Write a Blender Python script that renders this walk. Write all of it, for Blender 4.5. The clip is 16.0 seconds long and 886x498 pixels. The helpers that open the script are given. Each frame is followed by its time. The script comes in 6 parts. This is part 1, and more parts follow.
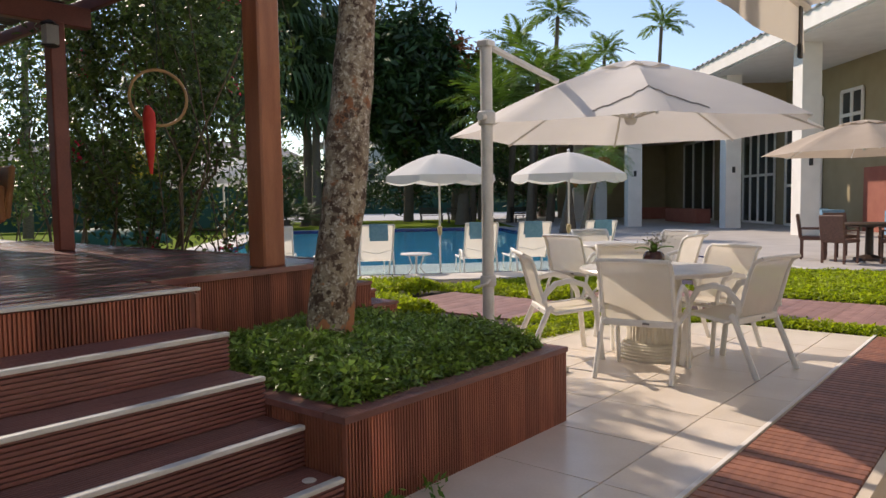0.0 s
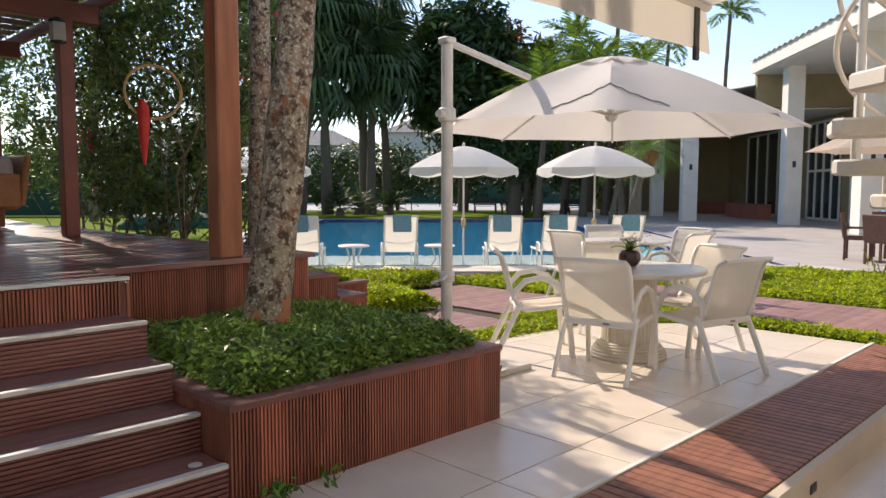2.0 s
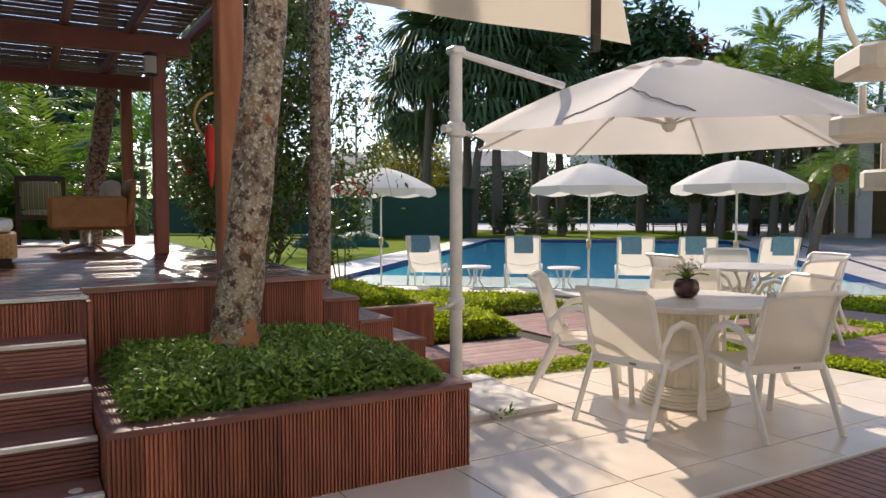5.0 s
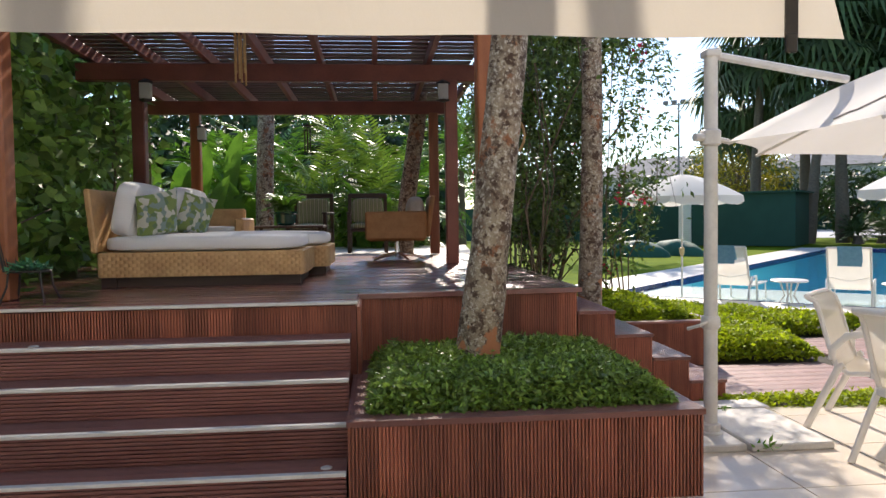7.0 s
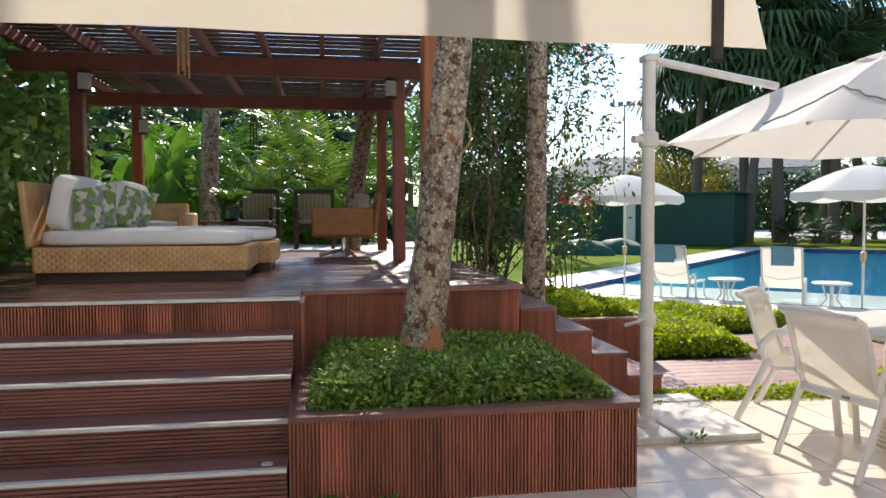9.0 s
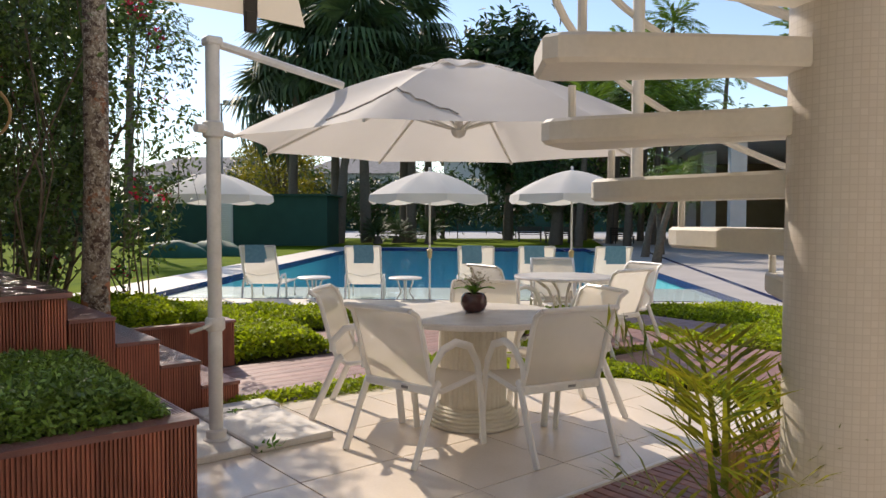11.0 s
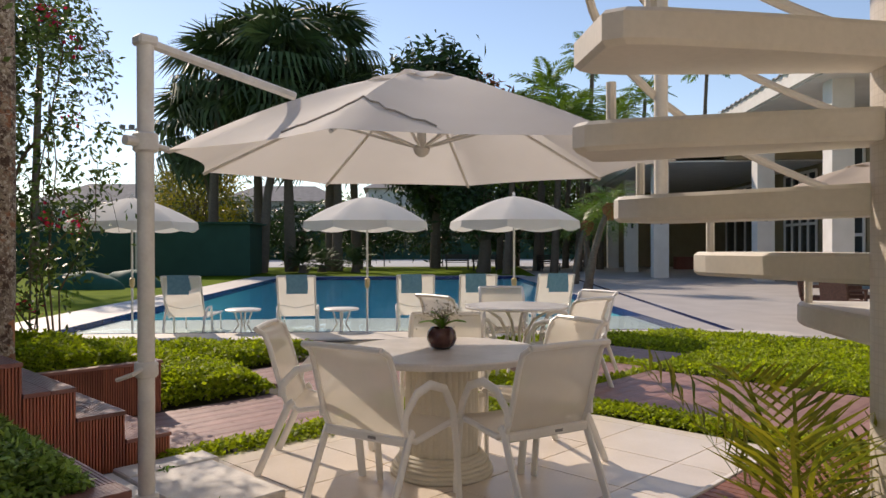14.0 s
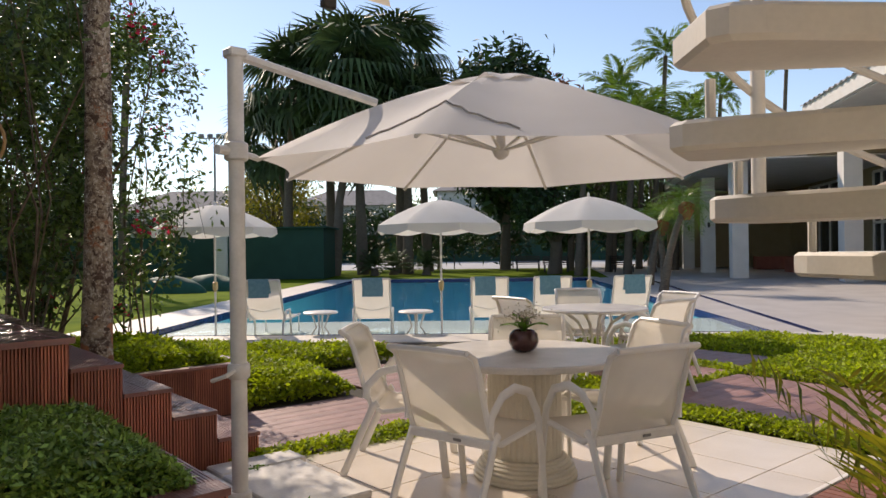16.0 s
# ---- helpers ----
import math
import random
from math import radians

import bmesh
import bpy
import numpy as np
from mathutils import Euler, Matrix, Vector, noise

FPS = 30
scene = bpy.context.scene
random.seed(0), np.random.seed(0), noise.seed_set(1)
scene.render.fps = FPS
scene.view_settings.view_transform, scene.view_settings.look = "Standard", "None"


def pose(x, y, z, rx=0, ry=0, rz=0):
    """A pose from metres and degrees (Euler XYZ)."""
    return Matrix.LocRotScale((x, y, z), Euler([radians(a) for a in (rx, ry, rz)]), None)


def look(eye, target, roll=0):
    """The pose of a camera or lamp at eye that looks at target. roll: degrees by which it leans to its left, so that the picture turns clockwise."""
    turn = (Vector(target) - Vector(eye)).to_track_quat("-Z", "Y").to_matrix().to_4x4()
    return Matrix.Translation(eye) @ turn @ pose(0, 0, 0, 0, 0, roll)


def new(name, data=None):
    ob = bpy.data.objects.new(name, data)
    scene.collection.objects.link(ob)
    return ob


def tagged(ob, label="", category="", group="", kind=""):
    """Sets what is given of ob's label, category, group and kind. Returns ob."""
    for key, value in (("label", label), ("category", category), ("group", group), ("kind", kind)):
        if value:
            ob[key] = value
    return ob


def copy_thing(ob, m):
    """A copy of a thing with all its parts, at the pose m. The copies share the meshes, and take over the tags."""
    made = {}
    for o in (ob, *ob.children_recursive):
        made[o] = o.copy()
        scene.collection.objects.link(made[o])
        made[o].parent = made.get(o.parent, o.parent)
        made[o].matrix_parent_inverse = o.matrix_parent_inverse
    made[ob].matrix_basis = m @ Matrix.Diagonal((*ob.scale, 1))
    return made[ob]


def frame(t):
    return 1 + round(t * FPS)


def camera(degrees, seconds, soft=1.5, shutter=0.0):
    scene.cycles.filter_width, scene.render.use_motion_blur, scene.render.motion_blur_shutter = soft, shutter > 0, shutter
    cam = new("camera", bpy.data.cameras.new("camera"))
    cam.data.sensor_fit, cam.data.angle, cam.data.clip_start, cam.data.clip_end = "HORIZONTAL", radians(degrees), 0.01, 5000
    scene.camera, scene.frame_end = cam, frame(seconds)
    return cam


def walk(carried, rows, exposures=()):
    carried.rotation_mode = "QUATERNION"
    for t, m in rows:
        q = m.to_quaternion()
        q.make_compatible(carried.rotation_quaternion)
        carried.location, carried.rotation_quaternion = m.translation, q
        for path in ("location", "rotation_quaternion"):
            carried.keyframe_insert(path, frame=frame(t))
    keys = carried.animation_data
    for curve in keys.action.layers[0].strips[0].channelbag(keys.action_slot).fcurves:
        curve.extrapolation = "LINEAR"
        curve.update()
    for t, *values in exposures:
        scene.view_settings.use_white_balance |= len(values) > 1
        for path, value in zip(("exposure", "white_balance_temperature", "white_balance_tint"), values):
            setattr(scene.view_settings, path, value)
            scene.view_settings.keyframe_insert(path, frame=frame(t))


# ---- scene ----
cam = camera(62.4, 16.0)
PATH = [
    (0, (0.137, 0.446, 1.316), (-1.134, 1.984, 1.184), -0.8),
    (0.5, (0.269, 0.538, 1.314), (-1.02, 2.06, 1.174), -0.8),
    (1, (0.394, 0.648, 1.34), (-0.934, 2.137, 1.192), -0.5),
    (1.5, (0.556, 0.776, 1.338), (-0.813, 2.227, 1.188), -0.3),
    (2, (0.738, 0.911, 1.356), (-0.663, 2.328, 1.197), 0.1),
    (2.5, (0.835, 1.048, 1.349), (-0.592, 2.44, 1.187), 0.2),
    (3, (0.906, 1.245, 1.354), (-0.55, 2.607, 1.195), 0.3),
    (3.2, (0.95, 1.312, 1.364), (-0.522, 2.657, 1.209), 0.3),
    (5.3, (1.254, 2.225, 1.36), (-0.524, 3.133, 1.253), -0.2),
    (5.5, (1.273, 2.271, 1.374), (-0.542, 3.105, 1.264), -0.3),
    (6, (1.339, 2.436, 1.39), (-0.563, 3.046, 1.287), -0.7),
    (6.5, (1.413, 2.536, 1.401), (-0.549, 2.914, 1.31), -0.8),
    (7, (1.46, 2.584, 1.403), (-0.53, 2.765, 1.324), -0.8),
    (7.5, (1.475, 2.592, 1.401), (-0.523, 2.651, 1.334), -0.6),
    (8, (1.487, 2.593, 1.405), (-0.512, 2.62, 1.341), -0.6),
    (8.5, (1.508, 2.586, 1.41), (-0.487, 2.701, 1.339), -0.5),
    (9, (1.504, 2.612, 1.404), (-0.468, 2.93, 1.316), -0.2),
    (9.5, (1.5, 2.654, 1.401), (-0.403, 3.259, 1.297), 0.1),
    (10, (1.456, 2.735, 1.389), (-0.328, 3.633, 1.276), 0.4),
    (10.2, (1.417, 2.78, 1.378), (-0.311, 3.781, 1.269), 0.5),
    (12.3, (1.098, 3.145, 1.368), (-0.305, 4.57, 1.327), -0.4),
    (12.5, (1.065, 3.165, 1.362), (-0.331, 4.597, 1.331), -0.2),
    (13, (0.926, 3.156, 1.366), (-0.453, 4.604, 1.344), -0.2),
    (13.5, (0.8, 3.113, 1.361), (-0.579, 4.561, 1.349), -0.1),
    (14, (0.742, 3.06, 1.361), (-0.656, 4.49, 1.354), -0.1),
    (14.5, (0.71, 3.034, 1.36), (-0.724, 4.428, 1.356), -0.3),
    (15, (0.698, 3.026, 1.37), (-0.777, 4.377, 1.365), -0.3),
    (15.5, (0.693, 3.015, 1.367), (-0.813, 4.33, 1.365), -0.5),
    (16, (0.697, 3.003, 1.366), (-0.829, 4.295, 1.366), -0.7),
]
walk(cam, [(t, look(eye, target, roll)) for t, eye, target, roll in PATH],
     [(0, 0.5, 7150, 18), (0.5, 0.74, 7150, 18), (1.5, 0.8, 7150, 18), (3, 0.8, 7150, 17), (5.5, 0.75, 7050, 17), (7, 0.98, 6750, 14), (8, 1.08, 6700, 13), (9, 1.08, 6700, 12),
      (10, 0.78, 6900, 13), (12.5, 0.28, 7200, 18), (14, 0.23, 7300, 18), (16, 0.30, 7300, 18)])

# ---- world and sun ----
SUN_EL, SUN_TO = 35.0, Vector((1.0, -0.2, 0.0)).normalized()
world = bpy.data.worlds.new("sky")
scene.world = world
world.use_nodes = True
wn = world.node_tree.nodes
sky = wn.new("ShaderNodeTexSky")
sky.sky_type = "NISHITA"
sky.sun_disc = False
sky.sun_elevation = radians(SUN_EL)
sky.sun_rotation = math.atan2(-SUN_TO.x, -SUN_TO.y)
sky.air_density, sky.dust_density, sky.ozone_density = 1.0, 0.1, 2.5
world.node_tree.links.new(sky.outputs[0], wn["Background"].inputs[0])
wn["Background"].inputs[1].default_value = 0.135
sun_data = bpy.data.lights.new("sun", "SUN")
sun_data.energy, sun_data.angle, sun_data.color = 3.4, radians(0.6), (1.0, 0.92, 0.80)
sun = new("sun", sun_data)
ce, se = math.cos(radians(SUN_EL)), math.sin(radians(SUN_EL))
sun.matrix_world = look((-SUN_TO.x * 60, -SUN_TO.y * 60, 60), (-SUN_TO.x * 60 + SUN_TO.x * ce, -SUN_TO.y * 60 + SUN_TO.y * ce, 60 - se))


# ---- materials ----
def mat(name, a, b=None, rough=0.6, scale=6.0, detail=5.0, fine=60.0, bump=0.15, metal=0.0, vary=0.0, stretch=(1, 1, 1),
        transl=0.0, transl_col=None, spec=0.5, island=False, mixpos=(0.35, 0.65), coat=0.0, sheer=0.0):
    """Two tones mixed by a coarse and a fine noise, with relief, and a change of value from piece to piece."""
    m = bpy.data.materials.new(name)
    m.use_nodes = True
    nt = m.node_tree
    n, l = nt.nodes, nt.links
    p = n["Principled BSDF"]
    tc, mp = n.new("ShaderNodeTexCoord"), n.new("ShaderNodeMapping")
    mp.inputs["Scale"].default_value = stretch
    geo = n.new("ShaderNodeNewGeometry")
    l.new(geo.outputs["Position"], mp.inputs[0])
    n1, n2 = n.new("ShaderNodeTexNoise"), n.new("ShaderNodeTexNoise")
    n1.inputs["Scale"].default_value, n1.inputs["Detail"].default_value = scale, detail
    n2.inputs["Scale"].default_value, n2.inputs["Detail"].default_value = fine, 3.0
    l.new(mp.outputs[0], n1.inputs["Vector"])
    l.new(mp.outputs[0], n2.inputs["Vector"])
    mixn = n.new("ShaderNodeMath")
    mixn.operation = "MULTIPLY_ADD"
    mixn.inputs[1].default_value = 0.3
    l.new(n2.outputs[0], mixn.inputs[0])
    sc = n.new("ShaderNodeMath")
    sc.operation = "MULTIPLY"
    sc.inputs[1].default_value = 0.7
    l.new(n1.outputs[0], sc.inputs[0])
    l.new(sc.outputs[0], mixn.inputs[2])
    ramp = n.new("ShaderNodeValToRGB")
    ramp.color_ramp.elements[0].position, ramp.color_ramp.elements[1].position = mixpos
    ramp.color_ramp.elements[0].color = (*a, 1)
    ramp.color_ramp.elements[1].color = (*(b or a), 1)
    l.new(mixn.outputs[0], ramp.inputs[0])
    col = ramp.outputs[0]
    if vary:
        hs = n.new("ShaderNodeHueSaturation")
        mr = n.new("ShaderNodeMapRange")
        mr.inputs["To Min"].default_value, mr.inputs["To Max"].default_value = 1 - vary, 1 + vary
        if island:
            l.new(geo.outputs["Random Per Island"], mr.inputs[0])
        else:
            oi = n.new("ShaderNodeObjectInfo")
            l.new(oi.outputs["Random"], mr.inputs[0])
        l.new(mr.outputs[0], hs.inputs["Value"])
        l.new(col, hs.inputs["Color"])
        col = hs.outputs[0]
    l.new(col, p.inputs["Base Color"])
    p.inputs["Roughness"].default_value = rough
    p.inputs["Metallic"].default_value = metal
    p.inputs["Specular IOR Level"].default_value = spec
    p.inputs["Coat Weight"].default_value = coat
    if bump:
        bp = n.new("ShaderNodeBump")
        bp.inputs["Strength"].default_value = bump
        bp.inputs["Distance"].default_value = 0.01
        l.new(mixn.outputs[0], bp.inputs["Height"])
        l.new(bp.outputs[0], p.inputs["Normal"])
    if transl:
        tr, mx = n.new("ShaderNodeBsdfTranslucent"), n.new("ShaderNodeMixShader")
        mx.inputs[0].default_value = transl
        if transl_col:
            tr.inputs[0].default_value = (*transl_col, 1)
        else:
            l.new(col, tr.inputs[0])
        l.new(p.outputs[0], mx.inputs[1])
        l.new(tr.outputs[0], mx.inputs[2])
        l.new(mx.outputs[0], n["Material Output"].inputs[0])
        if sheer:
            tp, ms = n.new("ShaderNodeBsdfTransparent"), n.new("ShaderNodeMixShader")
            ms.inputs[0].default_value = sheer
            l.new(mx.outputs[0], ms.inputs[1])
            l.new(tp.outputs[0], ms.inputs[2])
            l.new(ms.outputs[0], n["Material Output"].inputs[0])
    return m


DECK = mat("deck wood", (0.15, 0.056, 0.048), (0.23, 0.092, 0.078), 0.24, 3.0, vary=0.28, stretch=(8, 1, 8), bump=0.05, spec=0.7)
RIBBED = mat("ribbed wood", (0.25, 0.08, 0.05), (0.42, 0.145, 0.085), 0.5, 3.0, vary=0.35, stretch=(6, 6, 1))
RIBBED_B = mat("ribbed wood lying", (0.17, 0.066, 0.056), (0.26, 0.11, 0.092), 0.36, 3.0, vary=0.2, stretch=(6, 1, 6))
PATHWOOD = mat("path wood", (0.24, 0.125, 0.105), (0.36, 0.20, 0.17), 0.5, 3.0, vary=0.15, stretch=(2, 2, 2))
WALKWOOD = mat("walkway wood", (0.20, 0.075, 0.045), (0.33, 0.135, 0.08), 0.5, 4.0, vary=0.2, stretch=(8, 1, 8))
POSTWOOD = mat("post wood", (0.26, 0.080, 0.032), (0.40, 0.14, 0.06), 0.38, 3.0, stretch=(5, 5, 0.7), vary=0.15)
BEAMWOOD = mat("beam wood", (0.16, 0.045, 0.032), (0.24, 0.075, 0.05), 0.45, 3.0, vary=0.2)
ROOFWOOD = mat("roof slat", (0.055, 0.03, 0.028), (0.12, 0.06, 0.055), 0.55, 3.0, vary=0.5)
NOSING = mat("nosing metal", (0.62, 0.60, 0.55), (0.75, 0.73, 0.68), 0.4, 10)
TILE = mat("cream tile", (0.70, 0.61, 0.51), (0.79, 0.70, 0.60), 0.25, 2.5, vary=0.05, bump=0.03)
GROUT = mat("grout", (0.17, 0.14, 0.11), (0.23, 0.19, 0.15), 0.9, 20)
SLAB = mat("stone slab", (0.5, 0.47, 0.43), (0.68, 0.65, 0.6), 0.6, 5, bump=0.25)
PLASTER = mat("white plaster", (0.70, 0.67, 0.62), (0.78, 0.75, 0.70), 0.75, 2.0, bump=0.08)
STAIRPAINT = mat("stair paint", (0.62, 0.59, 0.53), (0.72, 0.68, 0.61), 0.6, 4.0, bump=0.15)
CREAMWALL = mat("cream kerb", (0.55, 0.47, 0.37), (0.62, 0.54, 0.44), 0.8, 3.0)
OCHRE = mat("ochre wall", (0.30, 0.235, 0.13), (0.36, 0.285, 0.17), 0.85, 1.5)
WHITEPAINT = mat("white metal", (0.74, 0.72, 0.68), (0.80, 0.78, 0.74), 0.38, 8.0, bump=0.03)
MASTPAINT = mat("mast metal", (0.60, 0.58, 0.54), (0.72, 0.70, 0.66), 0.4, 8.0, bump=0.04)
SLING = mat("sling mesh", (0.75, 0.70, 0.61), (0.78, 0.73, 0.64), 0.75, 12, fine=500, transl=0.45, bump=0.03, sheer=0.12)
CANVAS = mat("white canvas", (0.74, 0.71, 0.67), (0.80, 0.77, 0.73), 0.85, 2.0, fine=200, transl=0.30, bump=0.06)
TANCANVAS = mat("tan canvas", (0.5, 0.40, 0.31), (0.56, 0.46, 0.36), 0.85, 2.0, fine=200, transl=0.3)
AWNING = mat("awning canvas", (0.62, 0.57, 0.49), (0.68, 0.63, 0.55), 0.85, 2.0, fine=200, transl=0.42, transl_col=(0.62, 0.57, 0.49))
MARBLE = mat("white marble", (0.62, 0.58, 0.53), (0.76, 0.72, 0.67), 0.25, 5.0, bump=0.02)
RATTANW = mat("cream cane", (0.66, 0.61, 0.5), (0.74, 0.69, 0.58), 0.5, 8)
TERRAZZO = mat("terrace stone", (0.40, 0.37, 0.345), (0.50, 0.465, 0.435), 0.6, 1.2, vary=0.06)
COPING = mat("pool coping", (0.55, 0.50, 0.45), (0.65, 0.60, 0.54), 0.6, 3.0, vary=0.05)
BLUETILE = mat("blue tile", (0.012, 0.02, 0.10), (0.03, 0.05, 0.17), 0.2, 8.0)
POOLBED = mat("pool mosaic", (0.24, 0.80, 0.86), (0.38, 0.87, 0.91), 0.4, 3.0, fine=30)
LEDGEBED = mat("ledge mosaic", (0.55, 0.60, 0.57), (0.66, 0.69, 0.65), 0.4, 3.0, fine=30)
TOWEL = mat("blue towel", (0.13, 0.30, 0.40), (0.18, 0.37, 0.48), 0.95, 20, bump=0.4)
GRASS = mat("lawn", (0.085, 0.145, 0.005), (0.17, 0.23, 0.010), 0.95, 1.2, fine=40, bump=0.5, spec=0.05)
SOIL = mat("soil", (0.035, 0.028, 0.018), (0.06, 0.05, 0.03), 0.95, 6, bump=0.6)
LEAF_DARK = mat("shade groundcover", (0.14, 0.24, 0.035), (0.28, 0.42, 0.075), 0.42, 6, vary=0.5, island=True, transl=0.25, bump=0)
LEAF_LIME = mat("sunny groundcover", (0.24, 0.33, 0.008), (0.42, 0.50, 0.018), 0.65, 5, vary=0.45, island=True, transl=0.5, bump=0)
LEAF_BUSH = mat("vine leaf", (0.05, 0.10, 0.02), (0.12, 0.185, 0.035), 0.42, 4, vary=0.6, island=True, transl=0.3, bump=0)
LEAF_HEDGE = mat("hedge leaf", (0.15, 0.28, 0.055), (0.26, 0.43, 0.09), 0.4, 4, vary=0.55, island=True, transl=0.12, bump=0)
LEAF_TROPIC = mat("tropical leaf", (0.06, 0.16, 0.015), (0.14, 0.29, 0.03), 0.4, 3, vary=0.45, island=True, transl=0.35, bump=0)
LEAF_PALM = mat("palm leaf", (0.04, 0.075, 0.025), (0.085, 0.14, 0.05), 0.6, 2, vary=0.4, island=True, transl=0.2, bump=0)
LEAF_FEATHER = mat("feather palm leaf", (0.09, 0.17, 0.02), (0.20, 0.31, 0.04), 0.38, 2, vary=0.4, island=True, transl=0.3, bump=0)
SEAM = mat("seam", (0.30, 0.27, 0.24), (0.42, 0.38, 0.34), 0.9, 30)
LEAF_YELLOW = mat("areca leaf", (0.09, 0.15, 0.012), (0.40, 0.36, 0.02), 0.4, 4, vary=0.4, island=True, transl=0.35, bump=0)
LEAF_TREE = mat("dark crown leaf", (0.018, 0.05, 0.014), (0.05, 0.10, 0.02), 0.5, 1, vary=0.5, island=True, transl=0.2, bump=0)
LEAF_GOLD = mat("golden leaf", (0.2, 0.2, 0.01), (0.4, 0.33, 0.02), 0.5, 1, vary=0.4, island=True, transl=0.3, bump=0)
PETAL = mat("pink petal", (0.5, 0.015, 0.05), (0.62, 0.03, 0.10), 0.6, 5, island=True, vary=0.3, transl=0.4, bump=0)
RUST = mat("dry frond", (0.22, 0.06, 0.02), (0.34, 0.12, 0.04), 0.8, 5, island=True, vary=0.3, bump=0)
TWIG = mat("twig", (0.10, 0.07, 0.045), (0.2, 0.15, 0.10), 0.85, 12)
TRUNK = mat("palm trunk", (0.10, 0.075, 0.055), (0.19, 0.15, 0.11), 0.9, 8, stretch=(1, 1, 5), bump=0.6)
WICKER = mat("honey wicker", (0.52, 0.30, 0.13), (0.70, 0.45, 0.21), 0.5, 8, vary=0.12)
CUSHION = mat("white cushion", (0.80, 0.80, 0.80), (0.85, 0.85, 0.85), 0.9, 3, bump=0.1)
DARKWOOD = mat("dark wood", (0.03, 0.017, 0.012), (0.06, 0.035, 0.025), 0.45, 5, stretch=(1, 1, 6))
TANSEAT = mat("tan woven seat", (0.33, 0.16, 0.06), (0.42, 0.22, 0.09), 0.6, 10)
BROWNWICKER = mat("brown wicker", (0.09, 0.04, 0.028), (0.15, 0.07, 0.05), 0.6, 30, bump=0.4)
CHROME = mat("chrome", (0.6, 0.6, 0.6), (0.7, 0.7, 0.7), 0.2, 5, metal=1.0, bump=0)
BLACKIRON = mat("black iron", (0.02, 0.02, 0.02), (0.04, 0.035, 0.03), 0.5, 20)
GREENWALL = mat("green wall", (0.008, 0.055, 0.035), (0.012, 0.07, 0.045), 0.7, 1.5)
GREENCOVER = mat("green cover", (0.006, 0.075, 0.05), (0.014, 0.11, 0.075), 0.7, 3, bump=0.4)
COURT = mat("court", (0.42, 0.42, 0.42), (0.5, 0.5, 0.49), 0.8, 1)
TERRACOTTA = mat("terracotta paint", (0.30, 0.09, 0.06), (0.36, 0.12, 0.08), 0.7, 3)
ROOFTILE = mat("roof tile", (0.45, 0.44, 0.42), (0.6, 0.58, 0.55), 0.8, 6)
GREYROOF = mat("grey roof", (0.20, 0.19, 0.19), (0.28, 0.27, 0.26), 0.85, 2)
TEAL = mat("teal glaze", (0.005, 0.06, 0.055), (0.01, 0.09, 0.08), 0.2, 6)
POTBROWN = mat("dark red bowl", (0.045, 0.016, 0.014), (0.09, 0.035, 0.03), 0.12, 12, bump=0.05)
RED = mat("red paint", (0.55, 0.02, 0.015), (0.62, 0.04, 0.02), 0.6, 10)
BAMBOO = mat("bamboo", (0.40, 0.24, 0.09), (0.5, 0.32, 0.14), 0.5, 5, stretch=(1, 1, 4))
FURN_BLUE = mat("blue cushion", (0.12, 0.25, 0.38), (0.2, 0.36, 0.5), 0.9, 10)


def striped(name, cols, scale, axis=0):
    m = mat(name, cols[0], cols[1], 0.9, 10)
    n, l = m.node_tree.nodes, m.node_tree.links
    tc, w, r = n.new("ShaderNodeTexCoord"), n.new("ShaderNodeTexWave"), n.new("ShaderNodeValToRGB")
    w.bands_direction = "XYZ"[axis]
    w.inputs["Scale"].default_value = scale
    l.new(tc.outputs["Object"], w.inputs["Vector"])
    l.new(w.outputs[0], r.inputs[0])
    r.color_ramp.interpolation = "CONSTANT"
    r.color_ramp.elements[0].color, r.color_ramp.elements[1].color = (*cols[0], 1), (*cols[1], 1)
    r.color_ramp.elements[1].position = 0.5
    e = r.color_ramp.elements.new(0.75)
    e.color = (*cols[2], 1)
    l.new(r.outputs[0], n["Principled BSDF"].inputs["Base Color"])
    return m


STRIPE = striped("striped cushion", [(0.30, 0.33, 0.20), (0.10, 0.13, 0.06), (0.42, 0.42, 0.32)], 6.0, 1)


def leafprint():
    m = mat("leaf print", (0.2, 0.28, 0.06), (0.5, 0.5, 0.42), 0.9, 5)
    n, l = m.node_tree.nodes, m.node_tree.links
    tc, v, r = n.new("ShaderNodeTexCoord"), n.new("ShaderNodeTexVoronoi"), n.new("ShaderNodeValToRGB")
    v.inputs["Scale"].default_value = 19
    v.inputs["Randomness"].default_value = 1.0
    l.new(tc.outputs["Object"], v.inputs["Vector"])
    sep = n.new("ShaderNodeSeparateColor")
    l.new(v.outputs["Color"], sep.inputs[0])
    l.new(sep.outputs[0], r.inputs[0])
    r.color_ramp.interpolation = "CONSTANT"
    r.color_ramp.elements[0].color = (0.20, 0.27, 0.08, 1)
    r.color_ramp.elements[1].position, r.color_ramp.elements[1].color = 0.35, (0.55, 0.55, 0.48, 1)
    for q, c in ((0.6, (0.14, 0.21, 0.10, 1)), (0.8, (0.22, 0.30, 0.28, 1))):
        r.color_ramp.elements.new(q).color = c
    l.new(r.outputs[0], n["Principled BSDF"].inputs["Base Color"])
    return m


LEAFPRINT = leafprint()


